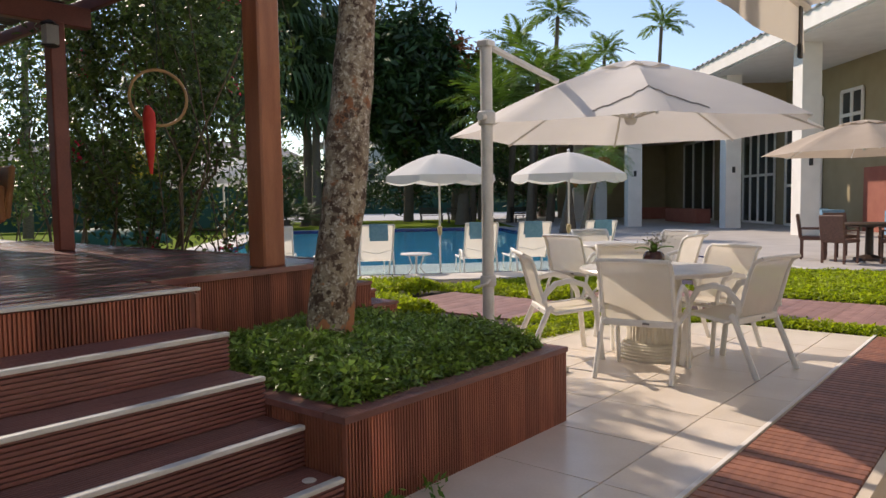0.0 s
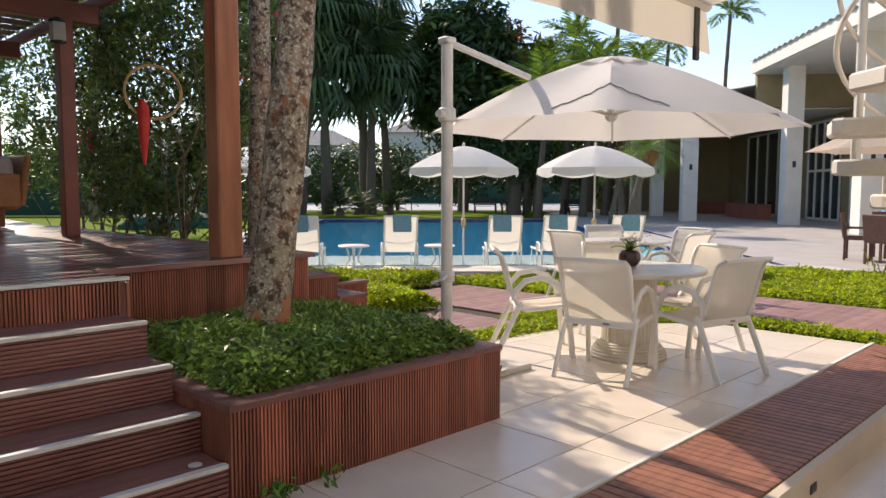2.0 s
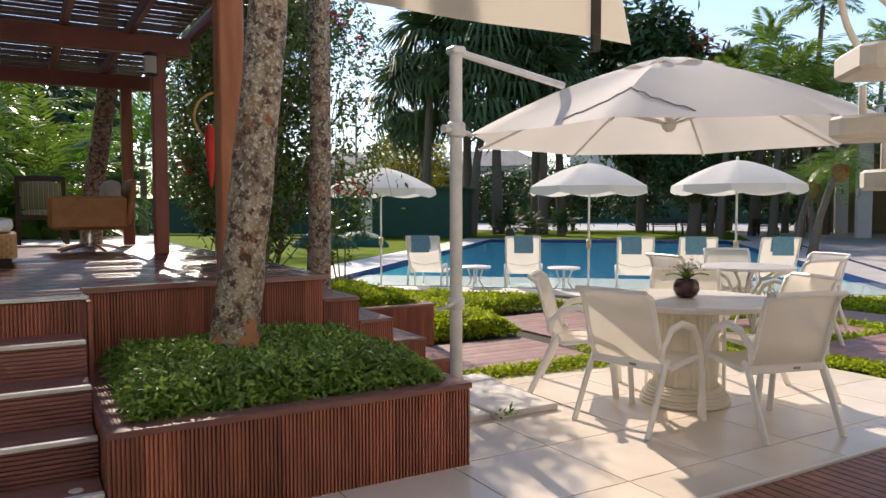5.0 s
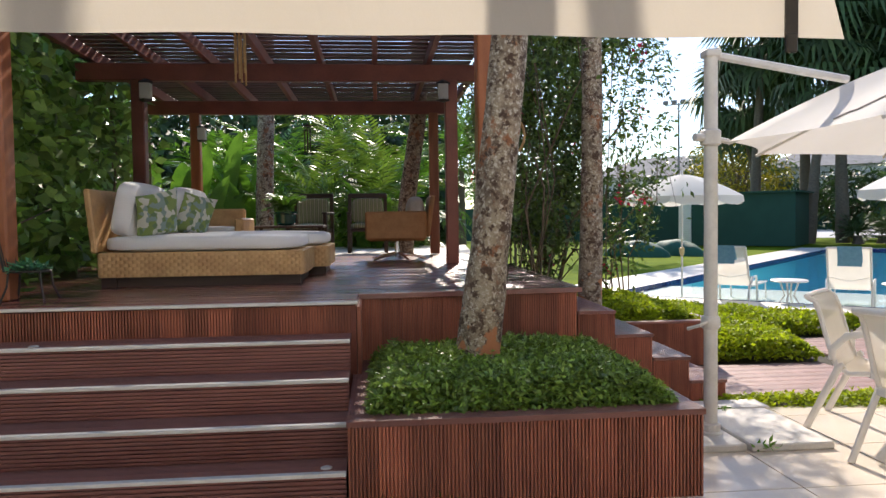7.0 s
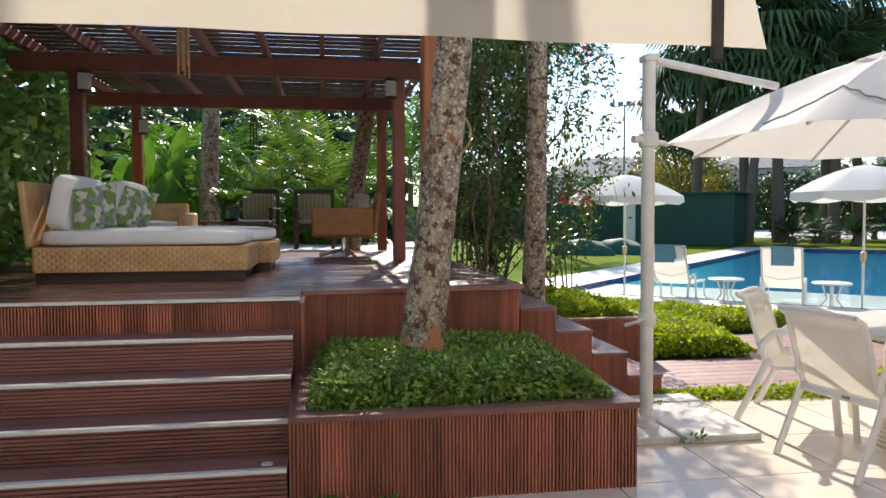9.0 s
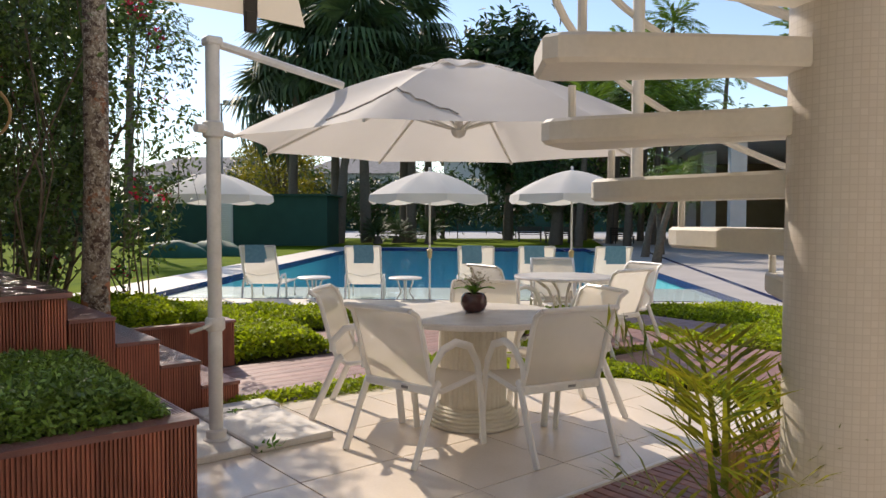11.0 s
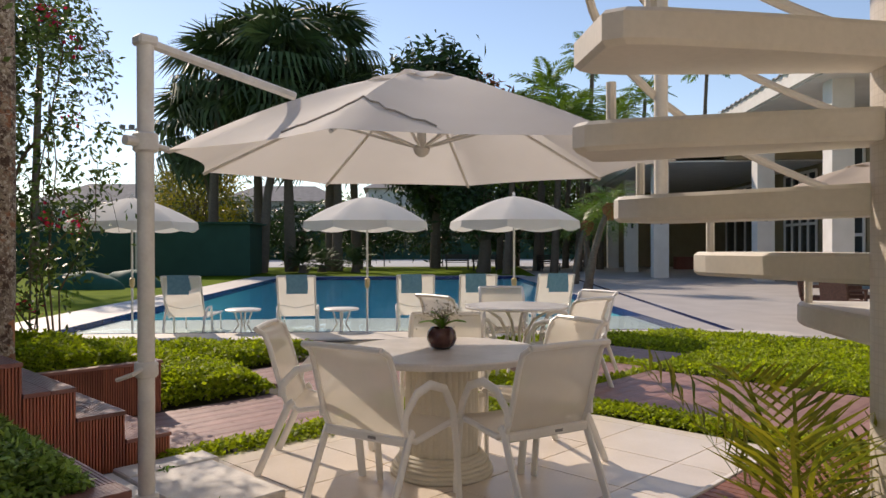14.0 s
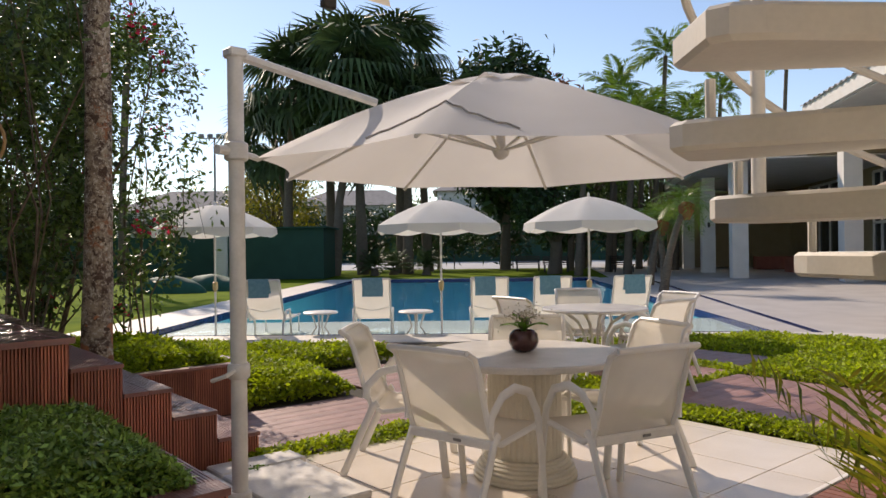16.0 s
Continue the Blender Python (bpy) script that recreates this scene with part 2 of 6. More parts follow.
def bark():
    """Grey-brown bark with pale lichen and rust patches."""
    m = mat("lichen bark", (0.085, 0.058, 0.042), (0.20, 0.15, 0.11), 0.9, 9, stretch=(1, 1, 0.6), bump=0.8)
    n, l = m.node_tree.nodes, m.node_tree.links
    p = n["Principled BSDF"]
    base = p.inputs["Base Color"].links[0].from_socket
    geo = n["Geometry"]

    def patch(sock, scale, lo, hi, colour, seed):
        nz, rp, mx, ad = n.new("ShaderNodeTexNoise"), n.new("ShaderNodeValToRGB"), n.new("ShaderNodeMix"), n.new("ShaderNodeVectorMath")
        ad.inputs[1].default_value = (seed, seed * 2, seed)
        l.new(geo.outputs["Position"], ad.inputs[0])
        l.new(ad.outputs[0], nz.inputs["Vector"])
        nz.inputs["Scale"].default_value, nz.inputs["Detail"].default_value, nz.inputs["Roughness"].default_value = scale, 10, 0.74
        rp.color_ramp.elements[0].position, rp.color_ramp.elements[1].position = lo, hi
        l.new(nz.outputs[0], rp.inputs[0])
        mx.data_type = "RGBA"
        l.new(rp.outputs[0], mx.inputs[0])
        l.new(sock, mx.inputs[6])
        mx.inputs[7].default_value = (*colour, 1)
        return mx.outputs[2]

    c = patch(base, 6.0, 0.54, 0.62, (0.22, 0.12, 0.07), 21.0)
    c = patch(c, 9.0, 0.43, 0.56, (0.34, 0.28, 0.20), 3.0)
    c = patch(c, 38.0, 0.52, 0.58, (0.54, 0.49, 0.41), 7.0)
    c = patch(c, 5.0, 0.56, 0.60, (0.27, 0.115, 0.055), 11.0)
    c = patch(c, 16.0, 0.53, 0.57, (0.075, 0.045, 0.03), 31.0)
    # bark peeled to orange round the foot
    sep, low, nz, both, mx = n.new("ShaderNodeSeparateXYZ"), n.new("ShaderNodeMapRange"), n.new("ShaderNodeTexNoise"), n.new("ShaderNodeMath"), n.new("ShaderNodeMix")
    l.new(geo.outputs["Position"], sep.inputs[0])
    l.new(sep.outputs[2], low.inputs[0])
    low.inputs["From Min"].default_value, low.inputs["From Max"].default_value = 0.5, 1.25
    low.inputs["To Min"].default_value, low.inputs["To Max"].default_value = 0.14, -0.12
    nz.inputs["Scale"].default_value, nz.inputs["Detail"].default_value = 9.0, 6
    l.new(geo.outputs["Position"], nz.inputs["Vector"])
    both.operation = "ADD"
    l.new(nz.outputs[0], both.inputs[0])
    l.new(low.outputs[0], both.inputs[1])
    rp = n.new("ShaderNodeValToRGB")
    rp.color_ramp.elements[0].position, rp.color_ramp.elements[1].position = 0.62, 0.66
    l.new(both.outputs[0], rp.inputs[0])
    mx.data_type = "RGBA"
    l.new(rp.outputs[0], mx.inputs[0])
    l.new(c, mx.inputs[6])
    mx.inputs[7].default_value = (0.46, 0.19, 0.09, 1)
    l.new(mx.outputs[2], p.inputs["Base Color"])
    return m


BARK = bark()


def glass_mat(name, tint, rough=0.03):
    m = bpy.data.materials.new(name)
    m.use_nodes = True
    p = m.node_tree.nodes["Principled BSDF"]
    p.inputs["Base Color"].default_value = (*tint, 1)
    p.inputs["Roughness"].default_value = rough
    return m


WINDOW = glass_mat("window glass", (0.05, 0.055, 0.055), 0.05)


def water_mat():
    m = bpy.data.materials.new("pool water")
    m.use_nodes = True
    n, l = m.node_tree.nodes, m.node_tree.links
    tr, gl, mx, fr = n.new("ShaderNodeBsdfTransparent"), n.new("ShaderNodeBsdfGlossy"), n.new("ShaderNodeMixShader"), n.new("ShaderNodeFresnel")
    tr.inputs[0].default_value = (0.88, 0.98, 0.99, 1)
    gl.inputs["Roughness"].default_value = 0.02
    fr.inputs["IOR"].default_value = 1.06
    nz, bp, geo = n.new("ShaderNodeTexNoise"), n.new("ShaderNodeBump"), n.new("ShaderNodeNewGeometry")
    nz.inputs["Scale"].default_value, nz.inputs["Detail"].default_value = 1.6, 3
    l.new(geo.outputs["Position"], nz.inputs["Vector"])
    bp.inputs["Strength"].default_value, bp.inputs["Distance"].default_value = 0.12, 0.05
    l.new(nz.outputs[0], bp.inputs["Height"])
    l.new(bp.outputs[0], gl.inputs["Normal"])
    l.new(bp.outputs[0], fr.inputs["Normal"])
    l.new(fr.outputs[0], mx.inputs[0])
    l.new(tr.outputs[0], mx.inputs[1])
    l.new(gl.outputs[0], mx.inputs[2])
    l.new(mx.outputs[0], n["Material Output"].inputs[0])
    return m


WATER = water_mat()


# ---- mesh helpers ----
class Shape:
    """Collects corners and faces of one mesh."""

    def __init__(self):
        self.v, self.f = [], []

    def add(self, vs, fs):
        o = len(self.v)
        self.v += [tuple(p) for p in vs]
        self.f += [tuple(o + i for i in f) for f in fs]
        return self

    def box(self, lo, hi, m=None, bev=0.0):
        x0, y0, z0 = lo
        x1, y1, z1 = hi
        if bev:
            b = min(bev, (x1 - x0) * 0.45, (y1 - y0) * 0.45, (z1 - z0) * 0.45)
            vs, idx = [], {}
            for sx in (0, 1):
                for sy in (0, 1):
                    for sz in (0, 1):
                        c = (x1 if sx else x0, y1 if sy else y0, z1 if sz else z0)
                        d = (-b if sx else b, -b if sy else b, -b if sz else b)
                        for ax in range(3):
                            idx[sx, sy, sz, ax] = len(vs)
                            vs.append(tuple(c[i] if i == ax else c[i] + d[i] for i in range(3)))
            fs = []
            k = lambda s, ax: idx[s[0], s[1], s[2], ax]
            for ax in range(3):
                a, c = [i for i in range(3) if i != ax]
                for s in (0, 1):
                    ring = []
                    for p, q in ((0, 0), (1, 0), (1, 1), (0, 1)):
                        t = [0, 0, 0]
                        t[ax], t[a], t[c] = s, p, q
                        ring.append(k(t, ax))
                    fs.append(ring)
                for p in (0, 1):
                    for q in (0, 1):
                        t0, t1 = [0, 0, 0], [0, 0, 0]
                        t0[a] = t1[a] = p
                        t0[c] = t1[c] = q
                        t1[ax] = 1
                        fs.append((k(t0, a), k(t1, a), k(t1, c), k(t0, c)))
            for sx in (0, 1):
                for sy in (0, 1):
                    for sz in (0, 1):
                        fs.append([idx[sx, sy, sz, i] for i in range(3)])
        else:
            vs = [(x, y, z) for x in (x0, x1) for y in (y0, y1) for z in (z0, z1)]
            fs = [(0, 1, 3, 2), (4, 6, 7, 5), (0, 4, 5, 1), (2, 3, 7, 6), (0, 2, 6, 4), (1, 5, 7, 3)]
        if m is not None:
            vs = [m @ Vector(p) for p in vs]
        return self.add(vs, fs)

    def tube(self, pts, r, n=8, close=True, flat=1.0):
        """A round or flattened bar along a line of points; r is one radius or one for each point."""
        pts = [Vector(p) for p in pts]
        rs = r if isinstance(r, (list, tuple)) else [r] * len(pts)
        rings, up = [], None
        for i, p in enumerate(pts):
            d = (pts[min(i + 1, len(pts) - 1)] - pts[max(i - 1, 0)]).normalized()
            if up is None:
                up = Vector((0, 0, 1)) if abs(d.z) < 0.9 else Vector((1, 0, 0))
            a = d.cross(up).normalized()
            up = a.cross(d).normalized()
            rings.append([p + rs[i] * (math.cos(t) * a + flat * math.sin(t) * up) for t in (2 * math.pi * (k + 0.5) / n for k in range(n))])
        fs = [(i * n + k, i * n + (k + 1) % n, (i + 1) * n + (k + 1) % n, (i + 1) * n + k) for i in range(len(pts) - 1) for k in range(n)]
        if close:
            fs += [tuple(range(n))[::-1], tuple((len(pts) - 1) * n + k for k in range(n))]
        return self.add([q for g in rings for q in g], fs)

    def lathe(self, prof, c=(0, 0, 0), n=32, wob=None):
        """A turned body: prof is a list of (radius, height)."""
        vs = [(c[0] + r * math.cos(2 * math.pi * k / n) * (wob(k) if wob else 1), c[1] + r * math.sin(2 * math.pi * k / n) * (wob(k) if wob else 1), c[2] + z) for r, z in prof for k in range(n)]
        fs = [(i * n + k, i * n + (k + 1) % n, (i + 1) * n + (k + 1) % n, (i + 1) * n + k) for i in range(len(prof) - 1) for k in range(n)]
        fs += [tuple(range(n))[::-1], tuple((len(prof) - 1) * n + k for k in range(n))]
        return self.add(vs, fs)

    def prism(self, poly, z0, z1):
        n = len(poly)
        vs = [(x, y, z0) for x, y in poly] + [(x, y, z1) for x, y in poly]
        return self.add(vs, [tuple(range(n))[::-1], tuple(range(n, 2 * n))] + [(k, (k + 1) % n, n + (k + 1) % n, n + k) for k in range(n)])

    def sheet(self, fn, nu, nv):
        vs = [fn(u / nu, v / nv) for u in range(nu + 1) for v in range(nv + 1)]
        w = nv + 1
        return self.add(vs, [(u * w + v, (u + 1) * w + v, (u + 1) * w + v + 1, u * w + v + 1) for u in range(nu) for v in range(nv)])

    def mesh(self, name, material, smooth=False):
        me = bpy.data.meshes.new(name)
        me.from_pydata(self.v, [], self.f)
        me.materials.append(material)
        bm = bmesh.new()
        bm.from_mesh(me)
        bmesh.ops.remove_doubles(bm, verts=bm.verts, dist=1e-5)
        bmesh.ops.recalc_face_normals(bm, faces=bm.faces)
        bm.to_mesh(me)
        bm.free()
        if smooth:
            me.shade_smooth()
            me.set_sharp_from_angle(angle=radians(40))
        return me


def part(name, shape, material, parent=None, label="", smooth=False, m=None):
    me = shape if isinstance(shape, bpy.types.Mesh) else shape.mesh(name, material, smooth)
    ob = new(name, me)
    if parent:
        ob.parent = parent
    if m is not None:
        ob.matrix_basis = m
    if label:
        ob["label"] = label
    return ob


def thing(name, label, category, m=None, group="", kind=""):
    ob = new(name)
    if m is not None:
        ob.matrix_basis = m
    return tagged(ob, label, category, group, kind)


def one(name, shape, material, label, category, smooth=False, group="", kind="", m=None):
    return tagged(part(name, shape, material, None, "", smooth, m), label, category, group, kind)


def soft_box(lo, hi, puff=0.03, n=8):
    """A padded block: a box whose faces swell and whose edges are rounded."""
    s = Shape()
    lo, hi = Vector(lo), Vector(hi)
    c, h = (lo + hi) / 2, (hi - lo) / 2

    def pt(a, b, ax, sg):
        q = [0, 0, 0]
        i, j = [k for k in range(3) if k != ax]
        q[ax], q[i], q[j] = sg, a, b
        p = []
        e = 7.0
        norm = (abs(q[0]) ** e + abs(q[1]) ** e + abs(q[2]) ** e) ** (1 / e)
        q = [v / norm for v in q]
        for k in range(3):
            p.append(c[k] + q[k] * h[k])
        sw = puff * (1 - a * a) * (1 - b * b)
        p[ax] += sg * sw
        return p

    for ax in range(3):
        for sg in (-1, 1):
            s.sheet(lambda u, v: pt(2 * u - 1, 2 * v - 1, ax, sg), n, n)
    return s


def leaves(pos, nrm, length, width, rng, droop=0.2, spread=0.9, curl=True):
    """Many small pointed leaves as one mesh's data: pos and nrm are (N, 3) arrays."""
    n = len(pos)
    nrm = nrm + rng.normal(0, spread, (n, 3))
    nrm /= np.linalg.norm(nrm, axis=1)[:, None] + 1e-9
    t = rng.normal(0, 1, (n, 3))
    t -= (t * nrm).sum(1)[:, None] * nrm
    t /= np.linalg.norm(t, axis=1)[:, None] + 1e-9
    b = np.cross(nrm, t)
    ln = (length * rng.uniform(0.6, 1.3, n))[:, None]
    wd = (width * rng.uniform(0.7, 1.2, n))[:, None]
    v = np.empty((n, 4, 3))
    v[:, 0] = pos
    v[:, 1] = pos + t * ln * 0.45 + b * wd * 0.5
    v[:, 2] = pos + t * ln - nrm * ln * droop
    v[:, 3] = pos + t * ln * 0.45 - b * wd * 0.5
    return v.reshape(-1, 3), np.arange(4 * n).reshape(-1, 4)


def quads(name, v, f, material):
    me = bpy.data.meshes.new(name)
    me.vertices.add(len(v))
    me.vertices.foreach_set("co", np.asarray(v, dtype=np.float32).ravel())
    me.loops.add(f.size)
    me.loops.foreach_set("vertex_index", f.ravel().astype(np.int32))
    me.polygons.add(len(f))
    me.polygons.foreach_set("loop_start", (np.arange(len(f)) * f.shape[1]).astype(np.int32))
    me.materials.append(material)
    me.update()
    me.validate()
    return me


def inside(px, py, poly):
    ok = np.zeros(len(px), bool)
    n = len(poly)
    for i in range(n):
        (x0, y0), (x1, y1) = poly[i], poly[(i + 1) % n]
        c = ((y0 > py) != (y1 > py))
        ok ^= c & (px < (x1 - x0) * (py - y0) / (y1 - y0 + 1e-12) + x0)
    return ok


def groundcover(name, poly, base, h, count, length, width, material, label, seed, parent=None, mound=0.08):
    """A low carpet of leaves over a patch of the plan, uneven in height, falling at its rim."""
    rng = np.random.default_rng(seed)
    xs, ys = [p[0] for p in poly], [p[1] for p in poly]
    px, py = rng.uniform(min(xs), max(xs), count * 3), rng.uniform(min(ys), max(ys), count * 3)
    ok = inside(px, py, poly)
    px, py = px[ok][:count], py[ok][:count]
    d = np.full(len(px), 9.0)
    for (x0, y0), (x1, y1) in zip(poly, poly[1:] + poly[:1]):
        ex, ey = x1 - x0, y1 - y0
        t = np.clip(((px - x0) * ex + (py - y0) * ey) / (ex * ex + ey * ey + 1e-9), 0, 1)
        d = np.minimum(d, np.hypot(px - x0 - t * ex, py - y0 - t * ey))
    wave = 0.5 + 0.25 * np.sin(px * 5.1 + 1.3 * np.sin(py * 3.7)) + 0.25 * np.sin(py * 6.3 + 1.7 * np.sin(px * 4.1))
    top = h * np.clip(d / 0.12, 0.25, 1) ** 0.5 + mound * wave * np.clip(d / 0.3, 0, 1)
    z = base + top * rng.uniform(0.35, 1.0, len(px)) ** 0.5 + rng.normal(0, 0.012, len(px))
    nrm = np.stack([np.zeros(len(px)), np.zeros(len(px)), np.ones(len(px))], 1)
    v, f = leaves(np.stack([px, py, z], 1), nrm, length, width, rng, 0.15, 0.75)
    ob = new(name, quads(name, v, f, material))
    if parent:
        ob.parent = parent
    else:
        tagged(ob, label, "groundcover", "", "stuff")
    return ob


def frond(length, leaflets, leaf_len, droop, rng, width=0.03, vee=0.5):
    """A feather-shaped palm frond from the origin along +x, drooping in z: faces of four corners."""
    out = []
    pts = []
    for i in range(leaflets + 1):
        t = i / leaflets
        pts.append(np.array([length * t * (1 - 0.25 * droop * t), 0.0, length * (0.35 * t - droop * t * t)]))
    for i in range(leaflets):
        t = i / leaflets
        p, q = pts[i], pts[i + 1]
        d = (q - p) / (np.linalg.norm(q - p) + 1e-9)
        w = 0.012 * (1 - 0.7 * t)
        out.append([p + [0, w, 0], q + [0, w, 0], q - [0, w, 0], p - [0, w, 0]])
        if t < 0.12:
            continue
        ll = leaf_len * math.sin(math.pi * min(1, 0.15 + 0.85 * t)) ** 0.6 * rng.uniform(0.85, 1.1) + 0.03
        for s in (-1, 1):
            tip = p + d * ll * 0.55 + np.array([0, s * ll * 0.8, ll * (vee - 0.9 * rng.uniform(0.3, 0.9))])
            mid = (p + tip) / 2 + np.array([0, 0, ll * 0.08])
            side = d * width
            out.append([p, mid - side * 0.7, tip, mid + side * 0.7])
    return np.array(out)


def fan(radius, rays, rng, stalk):
    """A fan-shaped palm leaf with split, hanging tips, along +x from the origin."""
    out = []
    out.append([np.array([0, 0.02, 0]), np.array([stalk, 0.015, 0.05]), np.array([stalk, -0.015, 0.05]), np.array([0, -0.02, 0])])
    c = np.array([stalk, 0, 0.05])
    for i in range(rays):
        a = radians(-125 + 250 * i / (rays - 1))
        r = radius * rng.uniform(0.85, 1.05) * (0.75 + 0.25 * math.cos(a / 2))
        d = np.array([math.cos(a), math.sin(a), 0])
        n = np.array([-math.sin(a), math.cos(a), 0])
        w = radius * 0.055
        m = c + d * r * 0.62 - np.array([0, 0, 0.04 * r])
        tip = c + d * r * rng.uniform(0.85, 0.97) - np.array([0, 0, r * rng.uniform(0.4, 0.85)])
        out.append([c, m + n * w, tip, m - n * w])
    return np.array(out)


def turned(q, yaw, pitch, at):
    """Faces turned: pitch lifts +x, yaw turns round z, then moved."""
    m = np.array(Matrix.Rotation(yaw, 3, "Z") @ Matrix.Rotation(-pitch, 3, "Y"))
    return q @ m.T + np.asarray(at)


def faces_mesh(name, chunks, material):
    v = np.concatenate([c.reshape(-1, 3) for c in chunks])
    return quads(name, v, np.arange(len(v)).reshape(-1, 4), material)


def G(d, l, z=0.0):
    """A place in the garden: d metres along the pool's long axis, l across it."""
    return Vector((0.693 - 0.753 * d + 0.6575 * l, 3.015 + 0.6575 * d + 0.753 * l, z))


G_YAW = math.degrees(math.atan2(0.6575, -0.753))
DECK_Z, CAM_FLOOR = 0.90, -0.17


# ---- ground and paving ----
def flat(name, poly, z0, z1, material, label, category, kind="structure"):
    return one(name, Shape().prism(poly, z0, z1), material, label, category, kind=kind)


def gpoly(*pts):
    return [tuple(G(d, l))[:2] for d, l in pts]


POOL = [(11.75, -5.25), (33.0, -4.55), (33.0, 5.9), (11.55, 5.0)]
# lawn sheet to the horizon, with an opening where the pool is
from mathutils.geometry import tessellate_polygon

inner = [tuple(G(d, l)) for d, l in POOL]
far = [tuple(G(d, l)) for d, l in ((-900, -900), (900, -900), (900, 900), (-900, 900))]
zz = -0.04
hole2 = [(-0.46, -4.0, zz), (3.5, -4.0, zz), (3.5, 9.0, zz), (-0.46, 9.0, zz)]
loops = [[Vector((x, y, zz)) for x, y, _ in lp] for lp in (far, inner, hole2)]
sh = Shape().add([tuple(p) for lp in loops for p in lp], tessellate_polygon(loops))
one("ground", sh, GRASS, "sunlit green lawn reaching to the hedges", "lawn", kind="structure")
flat("soil_bed", [(-11, 4.2), (-3.3, 4.2), (-3.3, 8.3), (3, 8.3), (3, 14.2), (-4.5, 13.9), (-9.5, 8.5), (-11, 7.2)], -0.03, -0.012, SOIL, "dark soil under the ground cover", "soil")
# terrace by the house and the pool surround
flat("terrace", gpoly((11.55, 5.0), (33, 5.9), (33.0, 7.0), (60, 10.5), (60, 30), (-3, 30), (10.2, 8.5), (10.2, 5.2)), -0.03, -0.004, TERRAZZO, "pale stone terrace with palm shadows", "paving")
flat("coping_strip", gpoly((11.75, -6.6), (33.6, -5.8), (33.6, -4.55), (33.0, -4.55), (11.75, -5.25)), -0.03, 0.012, COPING, "pale stone coping along the pool", "pool edge")
flat("coping_near", gpoly((11.75, -6.6), (11.75, -5.25), (11.55, 5.0), (11.1, 6.4), (10.5, 6.4), (10.9, -6.6)), -0.03, 0.01, COPING, "pale stone coping before the pool", "pool edge")
flat("coping_far", gpoly((33.0, -4.55), (33.6, -4.55), (33.6, 6.5), (33.0, 6.5)), -0.03, 0.012, COPING, "pale stone coping at the pool's far end", "pool edge")
flat("blue_line", gpoly((10.45, 5.45), (10.55, 5.6), (29.6, 8.0), (29.6, 7.85)), -0.004, 0.004, BLUETILE, "thin dark blue tile line in the terrace", "tile line")
flat("court", gpoly((50, -40), (78, -40), (78, 22), (50, 22)), -0.03, -0.015, COURT, "pale grey tennis court", "tennis court")
# pool basin
sh = Shape()
b = [G(d, l) for d, l in POOL]
deep = [G(d, l, -1.5) for d, l in ((14.8, -5.15), (33, -4.55), (33, 5.9), (14.8, 5.14))]
for q, zq in zip(deep, (-0.6, -1.9, -1.9, -0.6)):
    q.z = zq
sh.add([tuple(p) for p in deep], [(0, 1, 2, 3)])
sh.add([tuple(deep[1]), tuple(deep[2]), (b[2].x, b[2].y, 0), (b[1].x, b[1].y, 0)], [(0, 1, 2, 3)])
sh.add([tuple(deep[0]), tuple(deep[1]), (b[1].x, b[1].y, 0), (b[0].x, b[0].y, 0)], [(0, 1, 2, 3)])
sh.add([tuple(deep[3]), tuple(deep[2]), (b[2].x, b[2].y, 0), (b[3].x, b[3].y, 0)], [(0, 1, 2, 3)])
sh.add([tuple(deep[0]), tuple(deep[3]), tuple(G(14.8, 5.14, -0.12)), tuple(G(14.8, -5.15, -0.12))], [(0, 1, 2, 3)])
one("pool_basin", sh, POOLBED, "blue mosaic basin of the swimming pool", "swimming pool", kind="structure")
flat("pool_ledge", gpoly((11.55, 5.0), (11.75, -5.25), (14.8, -5.15), (14.8, 5.14)), -0.2, -0.085, LEDGEBED, "shallow pale ledge of the pool under water", "pool ledge")
wat = one("water", quads("water", np.array([tuple(G(d, l, -0.06)) for d, l in POOL[::-1]]), np.array([[0, 1, 2, 3]]), WATER), WATER, "clear blue pool water with soft ripples", "water", kind="structure")
wat.visible_shadow = False
sh = Shape()
for (d0, l0), (d1, l1) in zip(POOL, POOL[1:] + POOL[:1]):
    p, q = G(d0, l0), G(d1, l1)
    c = (p + q) / 2
    ctr = G(22, 0.3)
    inw = (ctr - c).normalized() * 0.03
    sh.add([(p.x, p.y, -0.14), (q.x, q.y, -0.14), (q.x, q.y, 0.016), (p.x, p.y, 0.016), (p.x + inw.x, p.y + inw.y, -0.14), (q.x + inw.x, q.y + inw.y, -0.14), (q.x + inw.x, q.y + inw.y, 0.016), (p.x + inw.x, p.y + inw.y, 0.016)],
           [(0, 1, 2, 3), (4, 5, 6, 7), (3, 2, 6, 7), (0, 3, 7, 4), (1, 2, 6, 5)])
one("pool_border", sh, BLUETILE, "dark blue tile band along the pool's rim", "tile band", kind="structure")

